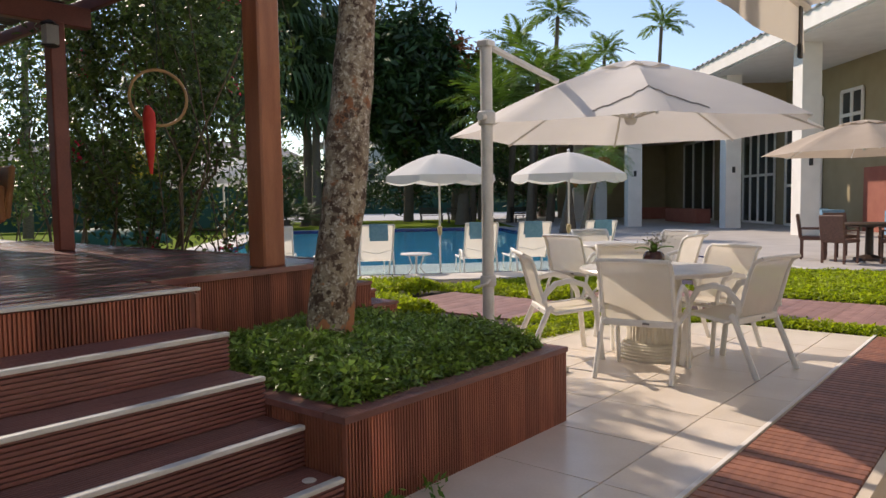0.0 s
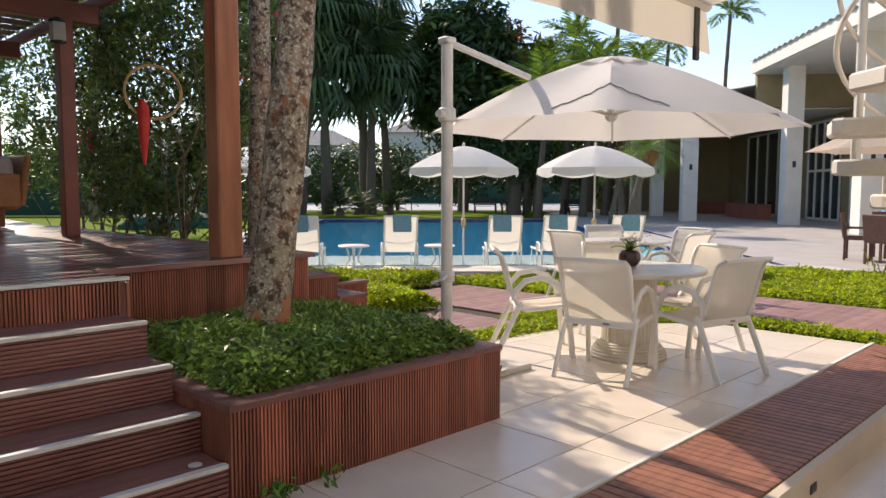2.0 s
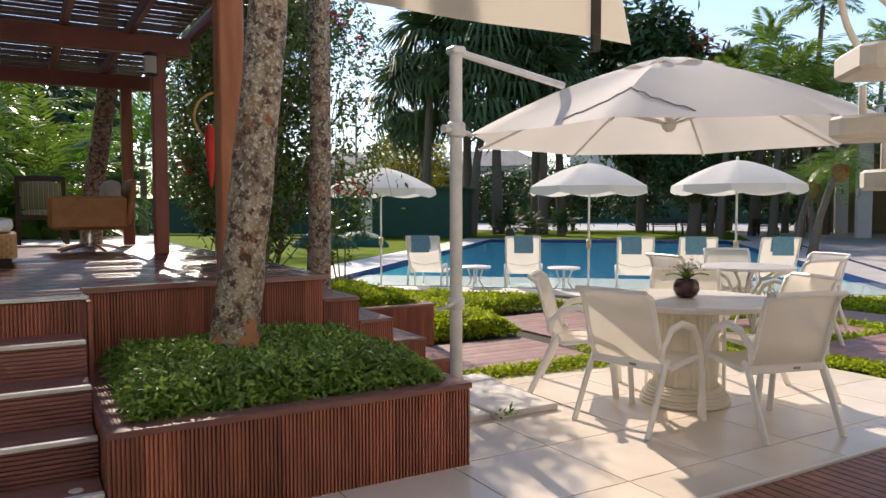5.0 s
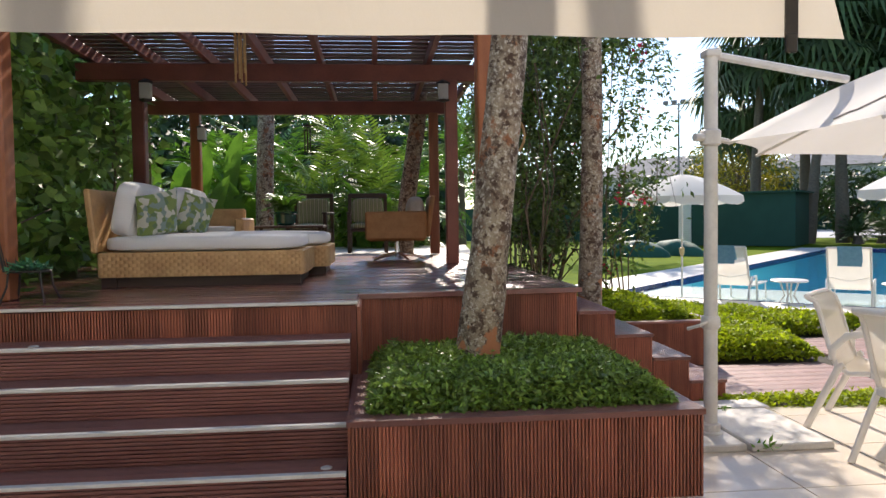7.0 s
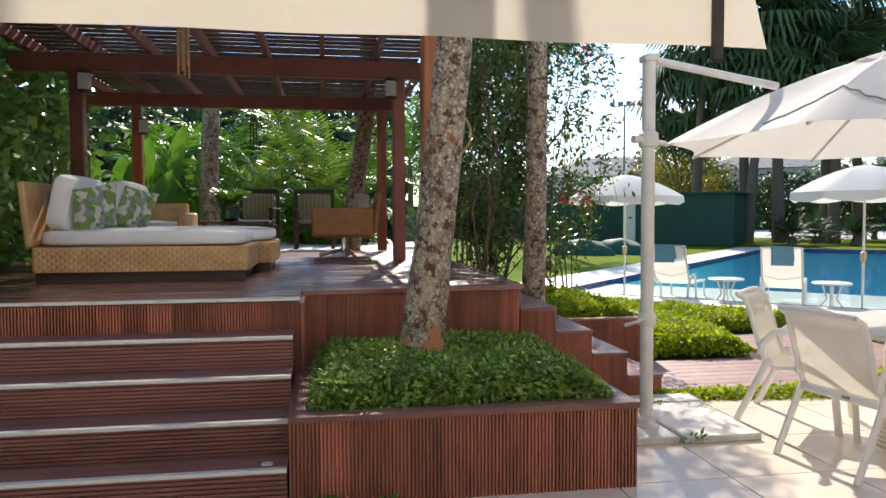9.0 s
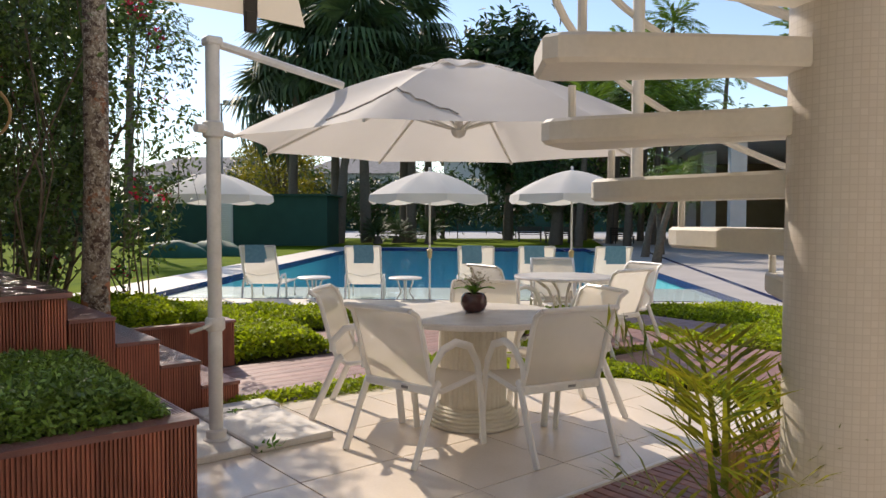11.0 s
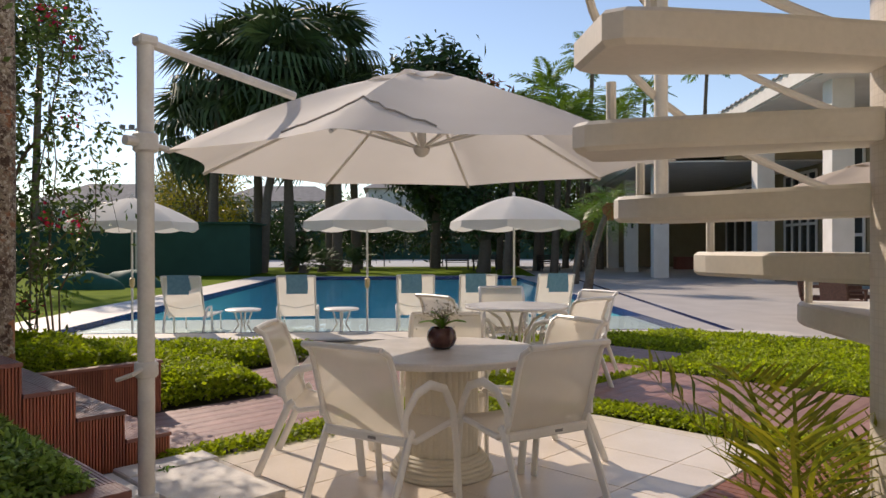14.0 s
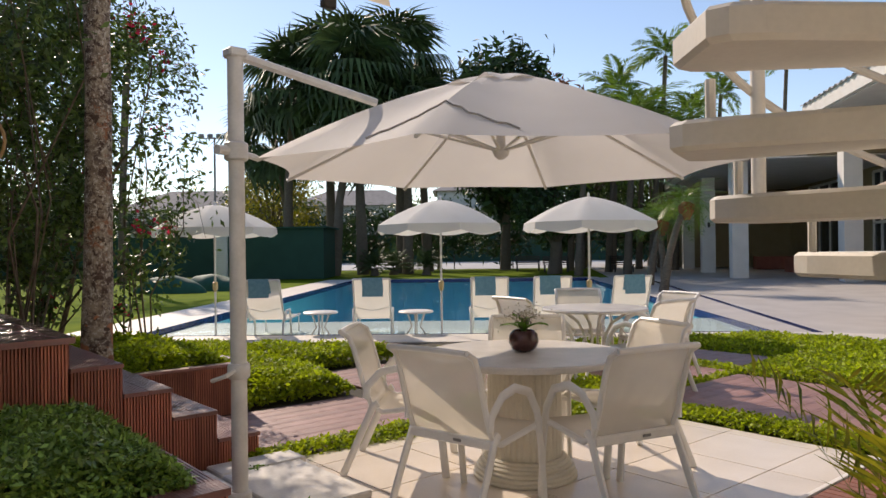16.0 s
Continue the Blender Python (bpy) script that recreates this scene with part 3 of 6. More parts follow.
# patio platform, lower floor by the house
flat("patio_base", [(-3.62, -1.5), (-0.47, -1.5), (-0.47, 8.15), (-2.5, 8.15), (-3.42, 7.3), (-3.62, 6.3)], -0.2, -0.012, GROUT, "grouted base of the patio", "patio")
flat("floor_lower", [(-0.47, -4), (3.6, -4), (3.6, 9), (-0.47, 9)], -0.3, CAM_FLOOR, TILE, "smooth cream floor under the awning", "floor")
flat("kerb", [(-0.47, -1.5), (-0.42, -1.5), (-0.42, 8.3), (-0.47, 8.3)], CAM_FLOOR, -0.004, CREAMWALL, "cream kerb beside the wooden walkway", "kerb")
one("scupper", Shape().box((-0.418, 4.62, -0.115), (-0.412, 4.70, -0.07)), BLACKIRON, "small dark drain hole in the kerb", "drain", kind="structure")
flat("white_edging", [(-1.075, -1.5), (-1.05, -1.5), (-1.05, 8.2), (-1.075, 8.2)], -0.012, 0.012, PLASTER, "thin white edging between tile and wood", "edging")

# unseen wall added behind the camera: closes the place, bounces sun onto the deck
flat("wall_house", [(3.4, -9), (3.6, -9), (3.6, 15), (3.4, 15)], CAM_FLOOR, 7.4, PLASTER, "unseen plain white wall bouncing sun towards the deck", "wall")


# ---- timber terrace, stairs and planters ----
def ribbed_board(w, h, ribs, depth=0.015, thick=0.022):
    """An upright board with ridges down its face: its back at x=0, its face to +x, from y=0 to w and z=0 to h."""
    s = Shape()
    step = (w - 0.0012) / ribs
    prof = [(0.0006, 0.0), (0.0006, thick - depth)]
    for i in range(ribs):
        y = 0.0006 + i * step
        prof += [(y + step * 0.08, thick), (y + step * 0.58, thick), (y + step * 0.66, thick - depth), (y + step, thick - depth)]
    prof += [(w - 0.0006, 0.0)]
    n = len(prof)
    vs = [(x, y, 0) for y, x in prof] + [(x, y, h) for y, x in prof]
    return s.add(vs, [(i, i + 1, n + i + 1, n + i) for i in range(n - 1)] + [tuple(range(n))[::-1], tuple(range(n, 2 * n))])


def clad(parent, p0, p1, z0, z1, width=0.147, ribs=8, label=""):
    """Clads the upright face from p0 to p1 (plan) with ribbed boards; the face looks to the right of the way."""
    p0, p1 = Vector((*p0, 0)), Vector((*p1, 0))
    run = p1 - p0
    n = max(1, round(run.length / width))
    w = run.length / n
    me = ribbed_board(w, z1 - z0, ribs).mesh("board", RIBBED)
    yaw = math.degrees(math.atan2(run.y, run.x)) - 90
    for i in range(n):
        p = p0 + run * (i / n)
        part("board", me, RIBBED, parent, m=pose(p.x, p.y, z0, 0, 0, yaw))


def grooved_plank(length, w, thick, grooves, mat_, nose=False):
    """A lying plank along +y with fine grooves along it: its top at z=0, from x=0 to w."""
    s = Shape()
    prof = [(0.0015, -thick), (0.0015, -0.003)]
    step = (w - 0.003) / grooves
    for i in range(grooves):
        x = 0.0015 + i * step
        prof += [(x + step * 0.15, 0.0), (x + step * 0.75, 0.0), (x + step * 0.85, -0.003), (x + step, -0.003)]
    prof += [(w - 0.0015, -thick)]
    n = len(prof)
    vs = [(x, 0.0015, z) for x, z in prof] + [(x, length - 0.0015, z) for x, z in prof]
    return s.add(vs, [(i, i + 1, n + i + 1, n + i) for i in range(n - 1)] + [tuple(range(n))[::-1], tuple(range(n, 2 * n))]).mesh("plank", mat_)


terrace = thing("timber_terrace", "raised dark red timber deck under the pergola", "deck", kind="structure")
part("deck_core", Shape().prism([(-9.4, -1.2), (-3.13, -1.2), (-3.13, 2.45), (-3.60, 2.45), (-3.76, 4.03), (-9.4, 4.03)], 0.0, DECK_Z - 0.026), BEAMWOOD, terrace)
part("deck_edge", Shape().prism([(-3.56, 2.46), (-3.70, 4.06), (-3.82, 4.06), (-3.68, 2.46)], DECK_Z - 0.03, DECK_Z + 0.004), DECK, terrace)
part("deck_edge", Shape().box((-9.4, 3.97, DECK_Z - 0.03), (-3.83, 4.06, DECK_Z + 0.004)), DECK, terrace)
plank_long = grooved_plank(2.58, 0.146, 0.024, 1, DECK)
x = -3.13 - 0.146
row = 0
while x > -9.35:
    top = 3.97 if x < -3.85 else 2.45
    y = -1.2 - (1.3 if row % 2 else 0.4)
    while y < top - 0.02:
        y0, y1 = max(y, -1.2), min(y + 2.58, top)
        if y1 - y0 > 0.05:
            part("plank", plank_long if y1 - y0 > 2.57 else grooved_plank(y1 - y0, 0.146, 0.024, 1, DECK), DECK, terrace, m=pose(x, y0, DECK_Z))
        y += 2.58
    x -= 0.147
    row += 1
clad(terrace, (-3.60, 2.47), (-3.76, 4.03), 0.0, DECK_Z - 0.03)
clad(terrace, (-3.13, 2.455), (-3.60, 2.455), 0.0, DECK_Z - 0.03)
clad(terrace, (-3.83, 4.035), (-5.2, 4.035), 0.0, DECK_Z - 0.03)
NOSE = [(-2.03, 0.192), (-2.27, 0.364), (-2.535, 0.536), (-2.80, 0.708)]
stairs = thing("wide_stairs", "five wide dark timber steps with pale metal nosings", "stairs", kind="structure")
xs_back = [p[0] for p in NOSE[1:]] + [-3.11]
for (nx, nz), bx in zip(NOSE, xs_back):
    wid = (nx - bx + 0.02) / 2
    for k in range(2):
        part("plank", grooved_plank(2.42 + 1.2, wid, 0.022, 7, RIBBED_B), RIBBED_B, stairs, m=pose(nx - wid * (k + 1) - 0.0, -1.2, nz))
    part("nosing", Shape().box((nx - 0.034, -1.2, nz - 0.012), (nx + 0.006, 2.42, nz + 0.008), None, 0.003), NOSING, stairs, "pale metal nosing")
prevz = 0.0
for nx, nz in NOSE:
    s = Shape()
    h = nz - prevz - 0.028
    k = 7
    prof = []
    for i in range(k):
        z = prevz + h * i / k
        prof += [(nx - 0.017, z), (nx - 0.017, z + h / k * 0.30), (nx - 0.003, z + h / k * 0.4), (nx - 0.003, z + h / k * 0.95)]
    prof = [(nx - 0.035, prevz)] + prof + [(nx - 0.035, nz - 0.024)]
    n = len(prof)
    s.add([(a, -1.2, z) for a, z in prof] + [(a, 2.42, z) for a, z in prof], [(i, i + 1, n + i + 1, n + i) for i in range(n - 1)] + [tuple(range(n)), tuple(range(n, 2 * n))[::-1]])
    part("riser", s, RIBBED_B, stairs)
    prevz = nz
clad(stairs, (-3.125, -1.2), (-3.125, 2.42), 0.708, DECK_Z - 0.02, 0.147, 8)
part("nosing", Shape().box((-3.13, -1.2, DECK_Z - 0.012), (-3.088, 2.46, DECK_Z + 0.006), None, 0.003), NOSING, stairs, "pale metal nosing")
part("core", Shape().prism([(-3.1, -1.2), (-2.08, -1.2), (-2.08, 2.4), (-3.1, 2.4)], 0.0, 0.15), BEAMWOOD, stairs)
for i, (nx, nz) in enumerate(NOSE[:1] + NOSE[3:]):
    part("step_light", Shape().lathe([(0.028, 0), (0.03, 0.004), (0.022, 0.008)], (nx - 0.1, 2.32 if i == 0 else 0.62, nz), 14), NOSING, stairs, "small round step light")

# planter with the lichened tree
PX, PY0, PY1, PH = -2.03, 2.43, 4.205, 0.445
planter = thing("tree_planter", "ribbed dark red timber planter full of groundcover", "planter", kind="structure")
part("inner_box", Shape().prism([(-3.56, PY0 + 0.02), (PX - 0.02, PY0 + 0.02), (PX - 0.02, PY1 - 0.02), (-3.72, PY1 - 0.02)], 0, PH - 0.06), SOIL, planter)
clad(planter, (PX - 0.021, PY0), (PX - 0.021, PY1), 0.0, PH - 0.03)
clad(planter, (PX - 0.02, PY1 - 0.021), (-3.72, PY1 - 0.021), 0.0, PH - 0.03)
clad(planter, (-3.58, PY0 + 0.021), (PX - 0.02, PY0 + 0.021), 0.0, PH - 0.03)
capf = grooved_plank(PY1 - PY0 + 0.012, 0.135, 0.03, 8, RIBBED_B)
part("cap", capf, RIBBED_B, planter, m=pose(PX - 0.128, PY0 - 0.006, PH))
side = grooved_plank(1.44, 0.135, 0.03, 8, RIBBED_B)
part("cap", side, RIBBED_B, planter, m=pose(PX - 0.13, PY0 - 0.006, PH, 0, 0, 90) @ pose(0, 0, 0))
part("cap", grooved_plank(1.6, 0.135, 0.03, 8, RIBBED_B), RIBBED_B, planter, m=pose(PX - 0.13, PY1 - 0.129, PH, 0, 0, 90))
groundcover("groundcover", [(PX - 0.10, PY0 + 0.10), (PX - 0.10, PY1 - 0.10), (-3.66, PY1 - 0.05), (-3.58, PY0 + 0.12)], PH - 0.05, 0.16, 46000, 0.044, 0.019, LEAF_DARK, "dense dark green groundcover in the planter", 3, mound=0.07)

# side steps down to the garden
sidesteps = thing("side_steps", "four grooved timber steps down to the garden", "stairs", kind="structure")
for i in range(4):
    z = DECK_Z - 0.18 * (i + 1)
    y0, y1 = 4.05 + 0.285 * i, 4.05 + 0.285 * (i + 1)
    part("core", Shape().box((-5.1, y0, 0), (-3.80, y1 - 0.022, z - 0.025)), BEAMWOOD, sidesteps)
    for k in range(2):
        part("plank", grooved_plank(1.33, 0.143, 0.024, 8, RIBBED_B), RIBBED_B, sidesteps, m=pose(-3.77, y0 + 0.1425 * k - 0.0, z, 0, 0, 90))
    clad(sidesteps, (-3.80, y0), (-3.80, y1 - 0.003), 0, z - 0.026, 0.1425, 8)
    clad(sidesteps, (-3.80, y1 - 0.022), (-5.1, y1 - 0.022), max(0, z - 0.18), z - 0.026, 0.147, 8)

# second planter beside the steps
planter2 = thing("garden_planter", "low ribbed timber planter with bright groundcover", "planter", kind="structure")
part("inner_box", Shape().box((-7.2, 4.1, 0), (-5.18, 5.74, 0.36)), SOIL, planter2)
clad(planter2, (-5.18, 4.1), (-5.18, 5.76), 0, 0.40)
clad(planter2, (-5.18, 5.74), (-7.2, 5.74), 0, 0.40)
part("cap", Shape().box((-5.25, 4.1, 0.40), (-5.15, 5.77, 0.425), None, 0.004), RIBBED_B, planter2)
part("cap", Shape().box((-7.2, 5.68, 0.40), (-5.253, 5.77, 0.425), None, 0.004), RIBBED_B, planter2)

# marble offcuts at the mast's foot
for (x0, y0, x1, y1), nm in (((-3.62, 4.25, -2.66, 4.76), "slab"), ((-3.45, 4.78, -2.64, 5.30), "slab"), ((-3.70, 4.79, -3.47, 5.36), "slab")):
    one("stone_slab", Shape().box((x0, y0, 0.0), (x1, y1, 0.045), None, 0.008), SLAB, "worn white marble slab lying on the patio", "slab", group="slabs under the mast")

# wooden path pads
PADS = [(-5.08, 5.27, -3.92, 6.75), (-6.4, 7.05, -4.35, 8.55), (-4.7, 9.15, -3.35, 10.5), (-3.2, 8.62, 1.2, 10.35), (-4.9, 10.75, -3.45, 11.75), (-8.3, 8.4, -7.1, 9.3)]
pads = thing("wooden_path", "stepping decks of weathered reddish planks in groundcover", "path", kind="structure")
pk = {}
for x0, y0, x1, y1 in PADS:
    n = round((x1 - x0) / 0.145)
    w = (x1 - x0) / n
    for i in range(n):
        key = (round(y1 - y0, 3), round(w, 4))
        if key not in pk:
            pk[key] = grooved_plank(y1 - y0, w, 0.03, 1, PATHWOOD)
        part("plank", pk[key], PATHWOOD, pads, m=pose(x0 + w * i, y0, 0.012))


# ---- tiled patio and walkway ----
patio = thing("patio_tiles", "cream square patio tiles with thin grout", "tiles", kind="structure")
TP = 0.652
tile_me = Shape().box((0.004, 0.004, -0.012), (TP - 0.004, TP - 0.004, 0.0), None, 0.002).mesh("tile", TILE)
EDGE = [(-3.62, -1.5), (-1.08, -1.5), (-1.08, 8.15), (-2.5, 8.15), (-3.42, 7.3), (-3.62, 6.3)]
for i in range(-4, 1):
    for j in range(-9, 7):
        x0, y0 = -1.42 + TP * i, 4.104 + TP * j
        x1, y1 = min(x0 + TP, -1.08), min(y0 + TP, 8.15)
        if x1 - x0 < 0.03 or y1 - y0 < 0.03 or y1 < -1.5:
            continue
        if x1 < -1.97 and y1 < 4.2 and x0 + TP < -2.0:
            continue
        corners = [(x0, y0), (x1, y0), (x1, y1), (x0, y1)]
        cx = [bool(inside(np.array([a]), np.array([b_]), EDGE)[0]) for a, b_ in [(x0 + 0.01, y0 + 0.01), (x1 - 0.01, y0 + 0.01), (x1 - 0.01, y1 - 0.01), (x0 + 0.01, y1 - 0.01)]]
        if not any(cx):
            continue
        if all(cx) and x1 - x0 > TP - 0.01 and y1 - y0 > TP - 0.01:
            part("tile", tile_me, TILE, patio, m=pose(x0, y0, 0))
        elif all(cx):
            part("tile", Shape().box((x0 + 0.003, y0 + 0.003, -0.012), (x1 - 0.003, y1 - 0.003, 0), None, 0.002), TILE, patio)
        else:
            # a tile cut along the patio's slanting edge
            poly = [(x0 + 0.003, y0 + 0.003), (x1 - 0.003, y0 + 0.003), (x1 - 0.003, y1 - 0.003), (x0 + 0.003, y1 - 0.003)]
            for a, b_ in zip(EDGE[3:], EDGE[4:] + EDGE[:1]):
                out, ex, ey = [], b_[0] - a[0], b_[1] - a[1]
                sd = lambda p: ex * (p[1] - a[1]) - ey * (p[0] - a[0])
                for p, q in zip(poly, poly[1:] + poly[:1]):
                    if sd(p) >= 0:
                        out.append(p)
                    if (sd(p) >= 0) != (sd(q) >= 0):
                        t = sd(p) / (sd(p) - sd(q))
                        out.append((p[0] + t * (q[0] - p[0]), p[1] + t * (q[1] - p[1])))
                poly = out
                if len(poly) < 3:
                    break
            if len(poly) >= 3:
                part("tile", Shape().prism(poly, -0.012, 0.0), TILE, patio)
walkway = thing("wooden_walkway", "reddish slatted wooden walkway along the patio", "walkway", kind="structure")
slat_me = Shape().box((-1.045, 0.004, -0.02), (-0.475, 0.066, 0.004), None, 0.004).mesh("slat", WALKWOOD)
for j in range(round(9.6 / 0.071)):
    part("slat", slat_me, WALKWOOD, walkway, m=pose(0, -1.4 + 0.071 * j, 0))

# ---- groundcover ----
groundcover("garden_groundcover", [(-7.2, 4.12), (-5.26, 4.12), (-5.26, 5.66), (-7.2, 5.66)], 0.36, 0.14, 26000, 0.045, 0.03, LEAF_LIME, "bright green groundcover filling the garden planter", 5)
groundcover("garden_groundcover", [(-10.4, 4.6), (-7.2, 4.2), (-7.2, 5.75), (-5.2, 5.8), (-5.1, 6.8), (-6.45, 7.0), (-6.6, 8.7), (-7.0, 8.2), (-10.0, 5.9)], 0.0, 0.17, 90000, 0.05, 0.032, LEAF_LIME, "sunlit bright green groundcover before the pool", 6, mound=0.10)
groundcover("garden_groundcover", [(-3.9, 4.95), (-3.65, 5.0), (-3.4, 7.3), (-2.5, 8.2), (-0.5, 8.2), (-0.5, 8.6), (-3.2, 8.6), (-3.3, 9.1), (-4.3, 9.1), (-4.3, 6.85), (-3.88, 6.8)], -0.01, 0.05, 24000, 0.04, 0.028, LEAF_LIME, "low creeping groundcover between patio and path", 7, mound=0.04)
groundcover("garden_groundcover", [(-3.3, 10.45), (3.5, 10.45), (3.5, 14.6), (-4.6, 13.9), (-5.6, 11.85), (-3.4, 11.8)], -0.02, 0.07, 90000, 0.05, 0.036, LEAF_LIME, "bright green groundcover lawn beside the terrace", 8, mound=0.06)
groundcover("garden_groundcover", [(-7.0, 8.65), (-4.75, 8.6), (-4.75, 10.7), (-4.95, 11.9), (-5.6, 11.9)], -0.02, 0.08, 22000, 0.048, 0.032, LEAF_LIME, "bright green groundcover round the stepping decks", 9, mound=0.06)
groundcover("garden_groundcover", [(-3.35, 9.1), (-3.2, 9.1), (-3.2, 10.45), (-3.4, 10.8), (-4.7, 10.75), (-4.7, 10.5), (-3.35, 10.5)], -0.02, 0.06, 2600, 0.05, 0.034, LEAF_LIME, "thin strip of groundcover between stepping decks", 10, mound=0.03)


# ---- trees with lichened trunks ----
def trunk_shape(line, radii, n=18, rough=0.05, seed=1):
    s = Shape()
    pts = []
    rs = []
    for (p, q), (r0, r1) in zip(zip(line, line[1:]), zip(radii, radii[1:])):
        for k in range(8):
            t = k / 8
            pts.append(Vector(p).lerp(Vector(q), t))
            rs.append(r0 + (r1 - r0) * t)
    pts.append(Vector(line[-1]))
    rs.append(radii[-1])
    rings = []
    for p, r in zip(pts, rs):
        for k in range(n):
            a = 2 * math.pi * k / n
            w = 1 + rough * noise.noise(Vector((math.cos(a) * 1.5 + seed, math.sin(a) * 1.5, p.z * 2.2))) + rough * 0.5 * noise.noise(Vector((math.cos(a) * 5, math.sin(a) * 5 + seed, p.z * 7)))
            rings.append((p.x + r * w * math.cos(a), p.y + r * w * math.sin(a), p.z))
    fs = [(i * n + k, i * n + (k + 1) % n, (i + 1) * n + (k + 1) % n, (i + 1) * n + k) for i in range(len(pts) - 1) for k in range(n)]
    return s.add(rings, fs + [tuple((len(pts) - 1) * n + k for k in range(n))])


def crown_mesh(name, centre, radius, clumps, per, length, width, material, seed, spread=0.13):
    rng = np.random.default_rng(seed)
    d = rng.normal(0, 1, (clumps, 3))
    d /= np.linalg.norm(d, axis=1)[:, None]
    c = np.array(centre) + d * np.array(radius) * rng.uniform(0.45, 1.0, clumps)[:, None] ** 0.6
    cs = np.repeat(c, per, 0)
    off = rng.normal(0, 1, cs.shape) * np.array(radius) * spread
    nrm = np.repeat(d, per, 0) * 0.5 + np.array([0, 0, 0.5])
    v, f = leaves(cs + off, nrm, length, width, rng, 0.2, 0.6)
    return quads(name, v, f, material), c


def lichen_tree(label, line, radii, crown=None, seed=1):
    tree = thing("lichened_tree", label, "tree", m=pose(*line[0]))
    inv = pose(*line[0]).inverted()
    part("trunk", trunk_shape([tuple(inv @ Vector(p)) for p in line], radii, seed=seed, rough=0.12), BARK, tree, "patchy grey bark with pale lichen", True)
    if crown:
        c, r, clumps, per = crown
        me, cc = crown_mesh("crown", inv @ Vector(c), r, clumps, per, 0.16, 0.07, LEAF_BUSH, seed)
        part("crown", me, LEAF_BUSH, tree)
        limbs = Shape()
        top = inv @ Vector(line[-1])
        for p in cc[:14]:
            mid = top.lerp(Vector(p), 0.5) + Vector((0, 0, -0.2))
            limbs.tube([top, mid, Vector(p)], [radii[-1] * 0.5, radii[-1] * 0.3, 0.015], 6)
        tagged(part("limb_work", limbs, BARK, tree), kind="stuff")
    return tree


lichen_tree("slim tree with lichen-patched bark rising from the planter", [(-3.0, 3.17, 0.30), (-2.98, 3.19, 0.6), (-2.93, 3.28, 1.3), (-2.90, 3.37, 2.2), (-2.86, 3.45, 3.2), (-2.8, 3.5, 8.0)], [0.165, 0.135, 0.118, 0.112, 0.105, 0.09], ((-2.8, 3.4, 9.2), (1.8, 1.8, 1.2), 60, 40), 1)
lichen_tree("slim lichen-patched tree in the groundcover by the deck", [(-5.42, 4.62, 0.0), (-5.40, 4.62, 0.6), (-5.36, 4.64, 2.0), (-5.33, 4.63, 3.5), (-5.28, 4.3, 4.3), (-5.2, 3.9, 9.0)], [0.15, 0.115, 0.098, 0.095, 0.09, 0.08], ((-5.2, 3.9, 10.2), (1.8, 1.8, 1.2), 60, 40), 2)
lichen_tree("slim speckled tree passing up beside the pergola posts", [(-9.75, 3.0, DECK_Z - 0.1), (-9.7, 3.05, 1.6), (-9.6, 3.25, 3.0), (-9.5, 3.5, 12.0)], [0.15, 0.13, 0.125, 0.1], ((-9.5, 3.5, 13.4), (1.8, 1.8, 1.2), 50, 40), 3)
lichen_tree("slim pale tree trunk behind the pergola deck", [(-11.6, 0.63, 0.0), (-11.6, 0.66, 2.0), (-11.55, 0.72, 3.4), (-11.4, 0.9, 14.0)], [0.17, 0.15, 0.14, 0.11], ((-11.4, 0.9, 15.2), (1.8, 1.8, 1.2), 50, 40), 4)

# ---- pergola ----
pergola = thing("pergola", "reddish timber pergola with slatted roof over the deck", "pergola", kind="structure")


def post(x, y, s=0.15, z1=3.0, mt=POSTWOOD):
    part("post", Shape().box((x - s / 2, y - s / 2, DECK_Z), (x + s / 2, y + s / 2, z1), None, 0.012), mt, pergola)


post(-3.80, 3.40, 0.17, 3.15)
post(-3.72, 0.06, 0.16, 3.15)
for x, mt in ((-6.95, BEAMWOOD), (-9.5, POSTWOOD)):
    post(x, 3.46, 0.14, 3.0, mt)
    post(x, 0.0, 0.14, 3.0, mt)
for x in (-3.80, -6.95, -9.5):
    part("beam", Shape().box((x - 0.06, -0.65, 2.98), (x + 0.06, 3.78, 3.17), None, 0.008), BEAMWOOD, pergola)
raf = Shape().box((-10.3, -0.03, 3.172), (-3.0, 0.03, 3.30), None, 0.006).mesh("rafter", BEAMWOOD)
for i in range(8):
    part("rafter", raf, BEAMWOOD, pergola, m=pose(0, -0.45 + 0.61 * i, 0))
slat = Shape().box((-0.068, -0.75, 0.0), (0.068, 3.76, 0.010), None, 0.002).mesh("roof_slat", ROOFWOOD)
for i in range(41):
    part("roof_slat", slat, ROOFWOOD, pergola, m=pose(-10.3 + 0.181 * i, 0, 3.303, 0, 0, 0.2 * math.sin(i * 3.3)))

for zz_ in (1.72, 0.98):
    part("outlet_box", Shape().box((-3.74, -0.052, zz_), (-3.66, -0.019, zz_ + 0.085), None, 0.006), PLASTER, pergola, "small white outlet box")

